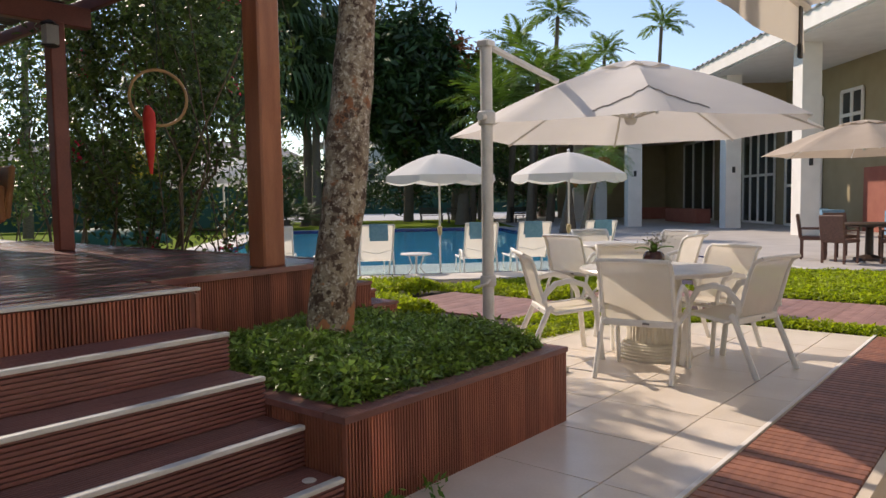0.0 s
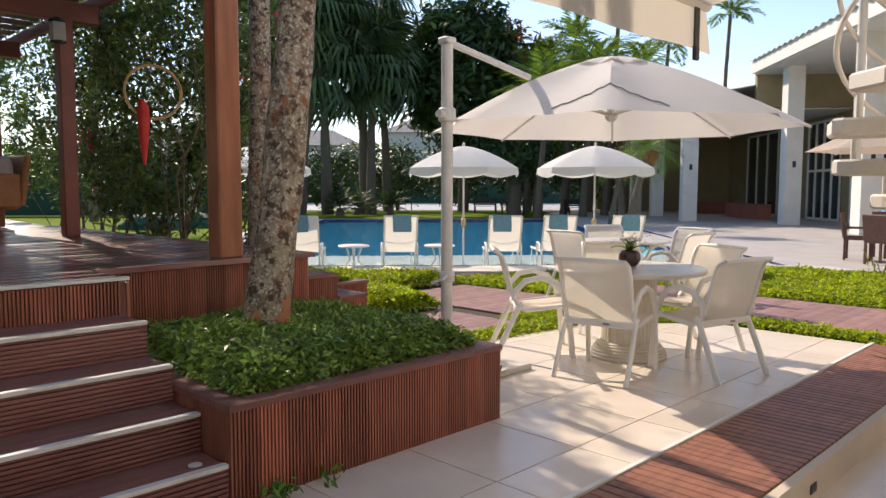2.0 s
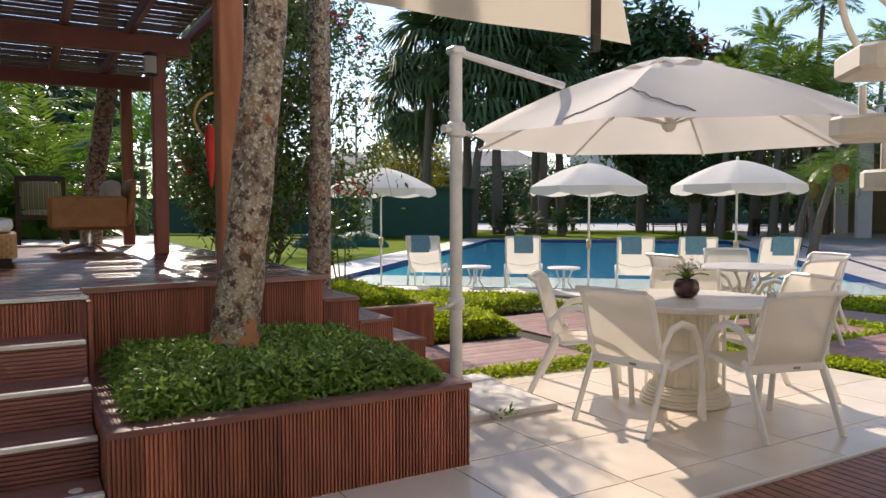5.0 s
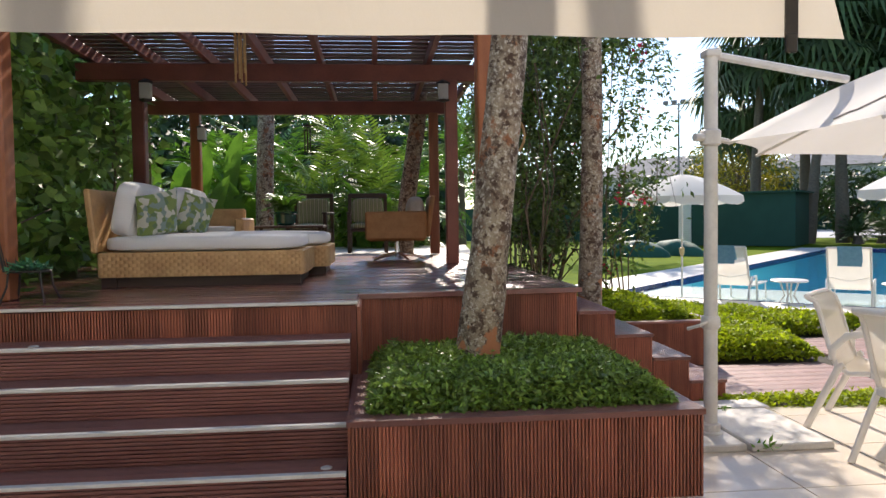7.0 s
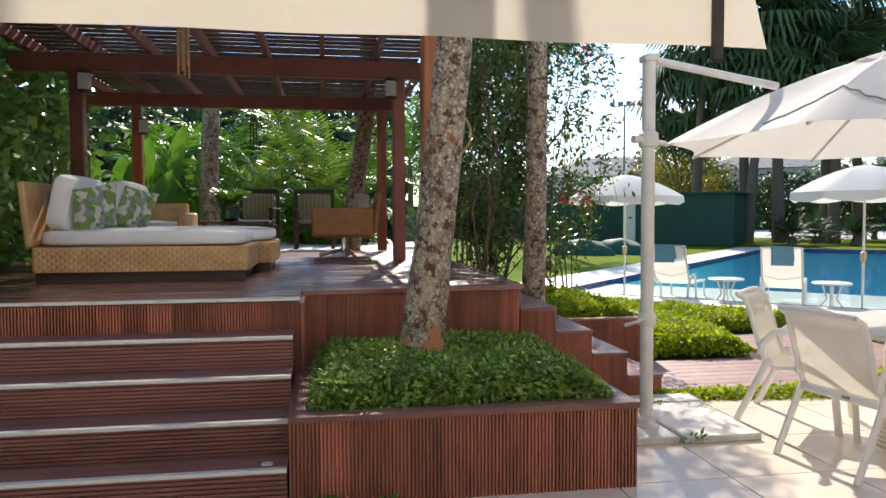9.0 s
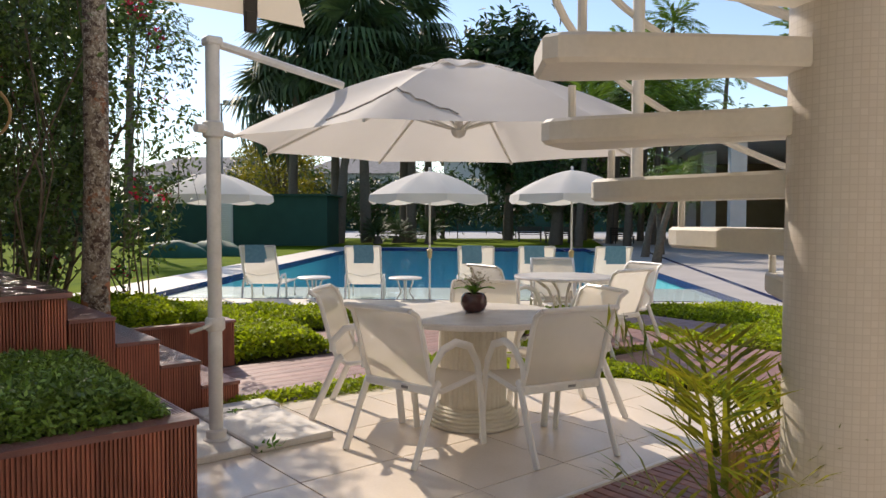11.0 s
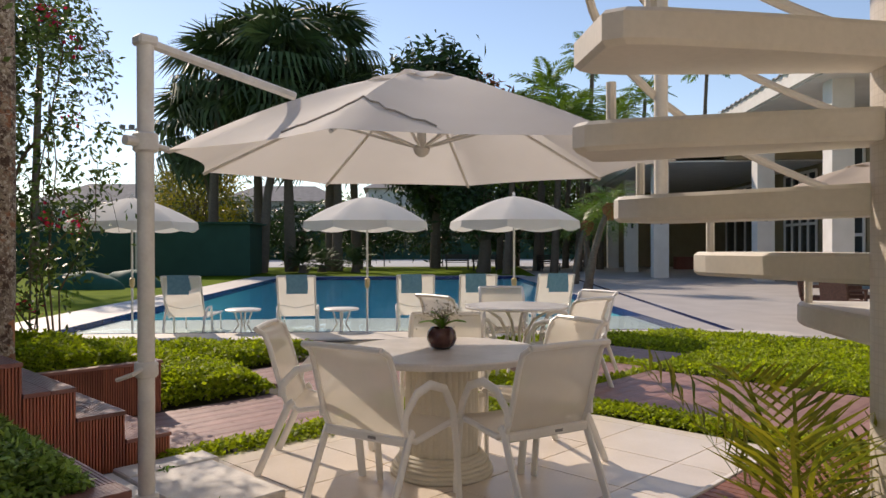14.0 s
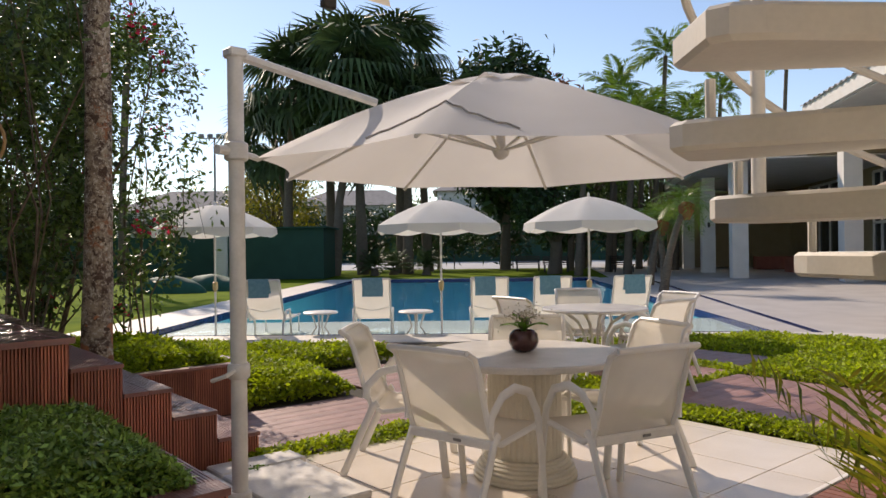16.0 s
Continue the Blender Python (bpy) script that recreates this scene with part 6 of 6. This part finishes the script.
def fan_palm(p, h, seed, n=42, radius=1.25, stalk=1.1, label="tall fan palm with hanging dark green leaves"):
    rng = np.random.default_rng(seed)
    t = thing("fan_palm", label, "palm tree", m=pose(p[0], p[1], 0), group="fan palm grove")
    lx, ly = rng.normal(0, 0.5), rng.normal(0, 0.5)
    part("trunk", trunk_shape([(0, 0, 0), (lx * 0.3, ly * 0.3, h * 0.5), (lx, ly, h)], [0.34, 0.22, 0.2], 12, 0.15, seed), TRUNK, t, smooth=True)
    ch = []
    for k in range(n):
        yaw = 2.399 * k + rng.uniform(-0.3, 0.3)
        pit = 1.35 - 2.5 * (k / n) + rng.uniform(-0.2, 0.2)
        ch.append(turned(fan(radius * rng.uniform(0.85, 1.15), 19, rng, stalk), yaw, pit, (lx, ly, h)))
    part("crown", faces_mesh("crown", ch, LEAF_PALM), LEAF_PALM, t)
    return t


for d, l, h, sd in ((41, -9.4, 10.6, 1), (43, -7.2, 12.0, 2), (40, -5.0, 10.8, 3), (42, -3.0, 12.2, 4), (45, -1.6, 10.0, 5), (39, -6.4, 8.0, 6), (41, -2.6, 8.2, 7), (44, -9.8, 8.2, 8)):
    fan_palm(G(d, l), h, sd, 36, 1.9, 1.8)


def broad_tree(p, h, crown_r, seed, label, material=LEAF_TREE, leaf=0.45, clumps=130, per=34, trunk_r=0.35, crown_z=None):
    t = thing("garden_tree", label, "tree", m=pose(p[0], p[1], 0))
    cz = crown_z or h - crown_r[2]
    part("trunk", trunk_shape([(0, 0, 0), (0.1, 0.05, h * 0.3), (0.0, 0.1, cz)], [trunk_r, trunk_r * 0.7, trunk_r * 0.45], 12, 0.15, seed), TRUNK, t, smooth=True)
    me, cc = crown_mesh("crown", (0, 0, cz), crown_r, clumps, per, leaf, leaf * 0.3, material, seed)
    part("crown", me, material, t)
    s = Shape()
    for c in cc[:22]:
        base = Vector((0, 0.05, h * 0.3))
        s.tube([base, base.lerp(Vector(c), 0.5) + Vector((0, 0, 0.3)), Vector(c)], [trunk_r * 0.4, trunk_r * 0.2, 0.03], 6)
    tagged(part("limb_work", s, TRUNK, t), kind="stuff")
    return t


broad_tree(G(46, 3.2), 13.6, (3.6, 3.6, 4.9), 61, "dense dark evergreen tree with sword-shaped leaves", leaf=0.8, clumps=230, per=44)
broad_tree(G(47, 6.5), 12.4, (2.2, 2.2, 2.5), 62, "evergreen with rusty dry leaf rosettes", RUST, 0.7, 22, 26)
broad_tree(G(48, -12), 7.0, (3.2, 3.0, 2.6), 63, "yellow-green leafy tree behind the green shed", LEAF_GOLD, 0.35, 90, 34, 0.2)
broad_tree(G(50, 9), 11.0, (4.8, 4.0, 4.2), 64, "leafy green tree behind the pool", LEAF_BUSH, 0.5)
broad_tree(G(52, 14), 8.0, (4.5, 4.0, 3.0), 65, "leafy green tree behind the terrace", LEAF_BUSH, 0.5)
broad_tree(G(60, 22), 10.0, (6, 6, 4), 66, "leafy green tree far behind the house", LEAF_BUSH, 0.6)
broad_tree(G(38, 5.2), 5.0, (2.2, 2.0, 1.5), 67, "dark low tree with a thick trunk by the pool", LEAF_TREE, 0.4, 80, 30, 0.4)
for d, l, h, n, ln, sd, le in ((44, 9.5, 10.5, 16, 3.0, 71, 0.8), (47, 13.2, 13.5, 16, 3.0, 72, 0.8), (40, 8.4, 6.2, 18, 3.2, 73, 0.8), (39, 10.5, 6.6, 18, 3.0, 74, 0.8), (55, 24.5, 15.0, 14, 2.8, 75, 0.7), (43, 6.8, 7.5, 18, 3.2, 76, 0.8), (52, 18.5, 12.0, 14, 2.6, 78, 0.7), (45, 11.3, 8.4, 20, 3.4, 171, 0.9), (42, 12.6, 7.2, 20, 3.2, 172, 0.9), (46, 8.0, 9.2, 20, 3.2, 173, 0.9), (49, 15.5, 10.0, 18, 3.0, 174, 0.9), (35.5, 6.0, 5.6, 24, 3.3, 175, 1.0), (36.5, 8.6, 7.4, 22, 3.2, 176, 1.0)):
    feather_palm("feather_palm", "tall feather palm against the sky", G(d, l), h, n, ln, sd, (0.4, 0.2), le, 0.16, width=0.09)
feather_palm("feather_palm", "feather palm with drooping fronds beyond the lawn", G(31, -14.2), 9.3, 22, 3.2, 77, (0.3, 0.2), 0.7, 0.15, width=0.07)
for d, l, h, sd, ln in ((22.2, 6.3, 2.6, 81, (0.5, 0.5)), (26, 6.9, 2.2, 82, (0.2, 0.5)), (28, 8.0, 2.4, 83, (-0.4, 0.2))):
    feather_palm("date_palm", "small date palm with a curved trunk and drooping crown", G(d, l), h, 34, 1.35, sd, ln, 0.28, 0.11, LEAF_FEATHER, (0.6, 1.1), True, 0.02)
for k, (d, l, h, r) in enumerate(((47, -5.5, 4.0, 3.0), (48, -1.0, 4.4, 3.0), (49, 3.5, 4.6, 3.4), (48, 8.0, 4.6, 3.2), (50, 12.5, 5.0, 3.4), (51, 17.0, 5.0, 3.4))):
    broad_tree(G(d, l), h, (r, 2.0, h * 0.42), 140 + k, "dark shrubby tree under the palms", LEAF_TREE, 0.45, 60, 28, 0.15)
for d, l, sd in ((39.5, -3.3, 91), (39, -1.5, 92), (38.5, -4.2, 93)):
    feather_palm("cycad", "low spiky cycad under the palms", G(d, l), 0.4, 26, 1.3, sd, (0, 0), 0.3, 0.2, LEAF_PALM, (0.2, 0.5))
# tropical planting behind the deck
for k, (x, y, h, ln, sd, mt) in enumerate(((-13.6, 1.5, 0.9, 2.3, 101, LEAF_FEATHER), (-14.5, 2.6, 1.2, 2.4, 102, LEAF_FEATHER), (-15.8, 0.4, 1.6, 2.6, 103, LEAF_TROPIC), (-16.5, 3.4, 1.3, 2.4, 104, LEAF_TROPIC), (-13.2, -0.4, 1.4, 2.0, 105, LEAF_TROPIC), (-18, 1.8, 2.6, 2.8, 106, LEAF_FEATHER), (-12.9, 2.9, 0.5, 1.3, 107, LEAF_FEATHER), (-19, 5.0, 2.4, 2.8, 108, LEAF_TROPIC))):
    feather_palm("garden_palm", "lush feathery palm behind the deck", (x, y, 0.4), h, 20, ln, sd, (0, 0), 0.45, 0.09, mt, (0.35, 0.75), False, 0.05)


def banana(p, h, n, seed, label="clump of broad upright tropical leaves"):
    rng = np.random.default_rng(seed)
    t = thing("banana_plant", label, "plant", m=pose(*p))
    for k in range(n):
        yaw, ln, wd = rng.uniform(0, 360), rng.uniform(1.0, 1.7), rng.uniform(0.28, 0.42)
        z = rng.uniform(0.2, h * 0.6)
        s = Shape().sheet(lambda u, v: (0.35 * ln * u * u, (v - 0.5) * wd * math.sin(math.pi * min(1, 0.06 + 0.94 * u)) ** 0.7, ln * (u - 0.22 * u * u) + 0.06 * abs(v - 0.5)), 10, 4)
        part("leaf", s, LEAF_TROPIC, t, smooth=True, m=pose(rng.normal(0, 0.15), rng.normal(0, 0.15), z, 0, 0, yaw))
    part("stalks", Shape().tube([(0, 0, 0), (0.02, 0, h * 0.7)], [0.08, 0.05], 8), LEAF_TROPIC, t)


banana((-11.2, -0.5, 0.2), 2.6, 12, 111)
banana((-12.3, 0.1, 0.2), 2.9, 12, 112)
banana((-10.6, -1.3, 0.2), 3.2, 12, 113)
banana((-13.6, 2.2, 0.2), 1.2, 14, 114, "bright low clump of broad leaves")
banana((-12.6, 2.55, 0.5), 0.9, 14, 115, "bright low clump of broad leaves")
broad_hedge("rear_hedge", "tall green leafy screen behind the garden palms", (-28.5, -9, 0.0), (-25.5, 5.6, 5.6), 12000, 0.45, 0.2, LEAF_TREE, 44)
broad_hedge("rear_hedge", "dense dark green trees and shrubs behind the deck garden", (-25.0, -10, 0.0), (-23.0, 5.4, 4.4), 11000, 0.42, 0.19, LEAF_TREE, 45)
broad_hedge("rear_hedge", "green leafy hedge closing the garden behind", (-33, -12, 0.0), (-29, 4.5, 3.4), 6000, 0.4, 0.2, LEAF_BUSH, 43)
broad_tree((-36, -5, 0), 10.0, (5, 5, 4), 68, "tall leafy tree behind the hedge", LEAF_BUSH, 0.4, 150, 40)
broad_tree((-34, 5.0, 0), 8.0, (3.5, 3.0, 2.8), 69, "leafy tree behind the lawn", LEAF_BUSH, 0.35, 110, 36)

# ---- lawn edge, shed, court fence, distance ----
def gbox(d0, l0, d1, l1, z0, z1):
    s = Shape()
    p = [G(d0, l0), G(d1, l0), G(d1, l1), G(d0, l1)]
    return s.prism([(q.x, q.y) for q in p], z0, z1)


t = thing("green_shed", "dark green rendered pool shed with a louvred door", "shed", kind="structure")
part("wall", gbox(35.2, -11.0, 38.5, -6.3, 0, 2.45), GREENWALL, t)
part("roof", gbox(35.0, -11.2, 38.7, -6.1, 2.45, 2.53), GREENWALL, t)
door = part("louvred_door", gbox(35.1, -11.55, 35.2, -10.95, 0.1, 2.3), PLASTER, t, "white louvred door")
for k in range(20):
    part("louvre", gbox(35.05, -11.5, 35.1, -11.0, 0.2 + 0.1 * k, 0.26 + 0.1 * k), WHITEPAINT, door)
one("garden_wall", gbox(38.6, -34, 38.9, -11.2, 0, 2.1), GREENWALL, "long dark green garden wall", "wall", kind="structure")
one("court_screen", gbox(78, -45, 78.2, 30, 0, 3.0), GREENWALL, "green windscreen fence behind the tennis court", "fence", kind="structure")
fence = thing("court_fence", "tall wire fence posts round the tennis court", "fence", kind="structure")
for l in range(-32, 20, 4):
    part("post", Shape().tube([tuple(G(50, l)), tuple(G(50, l, 4.0))], 0.04, 6), BLACKIRON, fence)
for z in (1.0, 2.0, 4.0):
    part("wire", Shape().tube([tuple(G(50, -32, z)), tuple(G(50, 16, z))], 0.02, 4), BLACKIRON, fence)
t = thing("floodlight_mast", "tall thin tennis floodlight mast", "floodlight", m=pose(*G(58, -19)))
part("mast", Shape().tube([(0, 0, 0), (0, 0, 10.5)], [0.12, 0.07], 8), GREYROOF, t)
part("crossbar", Shape().tube([tuple((G(0, -1.1) - G(0, 0)) + Vector((0, 0, 10.4))), tuple((G(0, 1.1) - G(0, 0)) + Vector((0, 0, 10.4)))], 0.05, 6), GREYROOF, t)
for k in range(4):
    o = G(0, -1.05 + 0.7 * k) - G(0, 0)
    part("floodlight", Shape().box((o.x - 0.18, o.y - 0.18, 10.45), (o.x + 0.18, o.y + 0.18, 10.75), None, 0.04), GREYROOF, t)
def far_house(d, l, w, dep, h, roof_h, label, wallm=PLASTER):
    t = thing("far_house", label, "house")
    part("wall", gbox(d, l - w / 2, d + dep, l + w / 2, 0, h), wallm, t)
    s = Shape()
    c = [G(d - 0.6, l - w / 2 - 0.6, h), G(d + dep + 0.6, l - w / 2 - 0.6, h), G(d + dep + 0.6, l + w / 2 + 0.6, h), G(d - 0.6, l + w / 2 + 0.6, h), G(d + dep / 2, l - w / 4, h + roof_h), G(d + dep / 2, l + w / 4, h + roof_h)]
    s.add([tuple(p) for p in c], [(0, 1, 4), (1, 2, 5, 4), (2, 3, 5), (3, 0, 4, 5), (0, 1, 2, 3)])
    part("roof", s, GREYROOF, t)
    for k in range(5):
        ll = l - w / 2 + w * (k + 0.5) / 5
        for z in (1.0, 4.0):
            if z + 1.4 < h:
                part("window", gbox(d - 0.06, ll - 0.5, d, ll + 0.5, z, z + 1.4), WINDOW, t)
    return t


for k, (d, l, h) in enumerate(((74, -36, 6.5), (76, -29, 6.0), (75, -22, 6.4), (77, -14, 5.6))):
    broad_tree(G(d, l), h, (4.5, 3.5, 2.6), 150 + k, "dark garden tree before the far houses", LEAF_TREE, 0.6, 80, 28)
far_house(84, -30, 18, 10, 6.2, 2.6, "grey-roofed neighbouring house behind the court")
far_house(86, -12, 14, 10, 6.6, 2.2, "white neighbouring house with a grey roof")
far_house(90, 4, 12, 10, 8.5, 2.0, "white two-storey neighbouring house")
for k, (d, l) in enumerate(((80, -48), (82, -20), (81, -4), (83, 10), (82, 22), (84, 34), (80, -60), (70, 34))):
    broad_tree(G(d, l), 9 + 2 * math.sin(k * 2.2), (6, 5, 3.6), 120 + k, "distant leafy tree beyond the court", LEAF_BUSH, 0.7, 80, 26)
# covered kayaks on the lawn
for d, l, yaw, ln in ((25.2, -9.9, 40, 2.8), (26.6, -8.9, 20, 3.0)):
    p = G(d, l)
    s = Shape().sheet(lambda u, v: ((u - 0.5) * ln, 0.5 * math.sin(math.pi * u) ** 0.5 * math.cos(math.pi * v), -0.04 + 0.6 * math.sin(math.pi * u) ** 0.6 * math.sin(math.pi * v) * (1 + 0.08 * math.sin(u * 19) * math.sin(v * 7))), 24, 12)
    one("covered_kayak", s, GREENCOVER, "low boat-shaped bundle under a dark green cover", "kayak", True, "covered boats on the lawn", m=pose(p.x, p.y, 0, 0, 0, yaw))


def bench(p, yaw):
    t = thing("garden_bench", "dark slatted garden bench under the trees", "bench", m=pose(p.x, p.y, -0.03, 0, 0, yaw), group="garden benches")
    for k in range(4):
        part("slat", Shape().box((-0.75, 0.1 * k, 0.42), (0.75, 0.1 * k + 0.07, 0.45)), DARKWOOD, t)
        part("slat", Shape().box((-0.75, -0.06, 0.5 + 0.11 * k), (0.75, -0.03, 0.58 + 0.11 * k)), DARKWOOD, t)
    for sx in (-0.65, 0.65):
        part("leg", Shape().box((sx - 0.03, -0.05, 0), (sx + 0.03, 0.0, 0.92)), BLACKIRON, t)
        part("leg", Shape().box((sx - 0.03, 0.33, 0), (sx + 0.03, 0.38, 0.45)), BLACKIRON, t)


bench(G(44, 4.4), G_YAW + 90)
bench(G(42, 5.8), G_YAW + 90)
bench(G(40, 9.0), G_YAW + 120)

# ---- main house beyond the terrace ----
house = thing("main_house", "two-storey ochre house with tall white columns", "house", kind="structure")


def hp(s_, o):
    """A place at the house: s_ along its front (away), o outwards behind the column line."""
    ca, sa = math.cos(radians(9)), math.sin(radians(9))
    return (20.9 + s_ * ca - o * sa, 13.6 + s_ * sa + o * ca)


def hbox(s0, o0, s1, o1, z0, z1):
    q = [G(*hp(s, o)) for s, o in ((s0, o0), (s1, o0), (s1, o1), (s0, o1))]
    return Shape().prism([(p.x, p.y) for p in q], z0, z1)


for s0, o0 in ((0.0, 0.0), (6.3, 0.0), (9.6, -3.2), (16.6, -3.2), (23.0, -3.2)):
    part("column", hbox(s0 - 0.32, o0 - 0.32, s0 + 0.32, o0 + 0.32, 0, 6.33 if s0 < 8 else 4.87), PLASTER, house)
    part("column_light", hbox(s0 - 0.36, o0 - 0.06, s0 - 0.32, o0 + 0.06, 2.3, 2.55), BLACKIRON, house)
part("wall", hbox(-10, 3.2, 8.2, 3.5, 0, 6.4), OCHRE, house)
part("wall", hbox(8.2, 3.4, 26, 3.7, 0, 5.4), OCHRE, house)
part("wall", hbox(26, -4, 26.3, 3.5, 0, 6.4), OCHRE, house)
part("gable_wall", hbox(8.2, -0.8, 8.5, 3.2, 4.92, 6.3), OCHRE, house)
part("wall", hbox(8.5, 3.9, 27, 4.2, 5.4, 7.4), OCHRE, house)
part("fascia", hbox(-10, -1.0, 8.4, -0.85, 6.35, 6.85), PLASTER, house)
part("fascia", hbox(8.4, -4.2, 27, -4.05, 4.9, 5.3), PLASTER, house)
part("soffit", hbox(-10, -0.85, 8.4, 3.5, 6.3, 6.36), PLASTER, house)
part("soffit", hbox(8.4, -4.05, 27, 3.7, 4.85, 4.91), PLASTER, house)
for s0, s1, o, ez in ((-10, 8.4, -1.1, 6.86), (8.4, 27, -4.3, 5.31)):
    q = [G(*hp(s0, o), ez), G(*hp(s1, o), ez), G(*hp(s1, 3.6), ez + 1.3), G(*hp(s0, 3.6), ez + 1.3)]
    sh = Shape()
    A_, B_, C_, D_ = q
    sh.sheet(lambda u, v: tuple(A_.lerp(B_, u).lerp(D_.lerp(C_, u), v) + Vector((0, 0, 0.045 * math.sin(u * (s1 - s0) * 2 * math.pi / 0.55)))), int((s1 - s0) / 0.09), 2)
    part("roof", sh, ROOFTILE, house, "pale corrugated tile roof", True)


def tall_window(s0, s1, z0, z1, cols, rows, o=3.2):
    w = part("window", hbox(s0, o - 0.05, s1, o - 0.02, z0, z1), WINDOW, house, "tall dark window with white frame")
    for k in range(cols + 1):
        x_ = s0 + (s1 - s0) * k / cols
        part("window_frame", hbox(x_ - 0.05, o - 0.12, x_ + 0.05, o - 0.051, z0, z1), PLASTER, w)
    for k in range(rows + 1):
        z = z0 + (z1 - z0) * k / rows
        part("window_frame", hbox(s0, o - 0.11, s1, o - 0.052, z - 0.06, z + 0.06), PLASTER, w)


tall_window(5.0, 8.0, 0.05, 5.2, 3, 3)
tall_window(-1.9, -0.3, 3.4, 5.4, 2, 2)
tall_window(2.2, 3.6, 3.4, 5.2, 2, 2)
tall_window(9.5, 13.0, 0.05, 4.6, 4, 2, 3.4)
tall_window(17.0, 22.0, 0.05, 4.6, 3, 1, 3.4)
part("doorway", hbox(0.4, 3.1, 2.0, 3.18, 0.0, 2.3), TERRACOTTA, house, "reddish wooden door")
one("masonry_bench", hbox(12.0, 0.6, 17.0, 1.3, 0, 0.72), TERRACOTTA, "long terracotta masonry bench on the porch", "bench")
one("masonry_bench", hbox(21.0, 0.2, 21.8, 2.2, 0, 0.72), TERRACOTTA, "short terracotta masonry bench on the porch", "bench")
for s0, o0, mt in ((4.2, 2.2, FURN_BLUE), (1.2, 1.2, FURN_BLUE), (-2.4, 2.0, FURN_BLUE)):
    one("porch_sofa", hbox(s0, o0, s0 + 1.3, o0 + 0.8, 0.0, 0.8), mt, "blue cushioned sofa in the porch shade", "sofa")

# brown wicker dining set on the terrace
def brown_chair(m):
    t = thing("wicker_chair", "brown woven dining chair on the terrace", "chair", m=m, group="chairs round the terrace table")
    for sx in (-0.22, 0.22):
        for sy, h in ((0.22, 0.64), (-0.22, 0.44)):
            part("leg", Shape().box((sx - 0.02, sy - 0.02, 0), (sx + 0.02, sy + 0.02, h)), BROWNWICKER, t)
        part("arm", Shape().box((sx - 0.025, -0.24, 0.62), (sx + 0.025, 0.25, 0.65), None, 0.008), BROWNWICKER, t)
    part("seat", Shape().box((-0.25, -0.25, 0.40), (0.25, 0.26, 0.47), None, 0.015), BROWNWICKER, t)
    part("backrest", Shape().box((-0.25, -0.025, 0.0), (0.25, 0.02, 0.50), Matrix.Translation((0, -0.24, 0.44)) @ Matrix.Rotation(radians(8), 4, "X"), 0.015), BROWNWICKER, t)
    return t


TT = Vector((-2.6, 17.2, 0))
t = thing("terrace_table", "round dark wooden dining table on the terrace", "table", m=pose(TT.x, TT.y, 0))
part("tabletop", Shape().lathe([(0.75, 0.70), (0.8, 0.71), (0.8, 0.74), (0.78, 0.75)], n=40), DARKWOOD, t, smooth=True)
part("pedestal", Shape().lathe([(0.3, 0), (0.28, 0.05), (0.08, 0.12), (0.07, 0.65), (0.2, 0.70)], n=20), DARKWOOD, t, smooth=True)
bc = None
for k in range(6):
    a = radians(60 * k + 10)
    m = pose(TT.x + 1.0 * math.cos(a), TT.y + 1.0 * math.sin(a), 0, 0, 0, 60 * k + 10 + 90)
    if bc is None:
        bc = brown_chair(m)
    else:
        copy_thing(bc, m)
cantilever("tan umbrella", (-0.6, 19.1), 2.9, (-2.75, 17.3), 2.15, 2.85, 1.9, TANCANVAS, "tan cantilever umbrella over the terrace table", yaw=0.3, arm=(-1.3, 18.5, 2.7), ring_z=2.2)
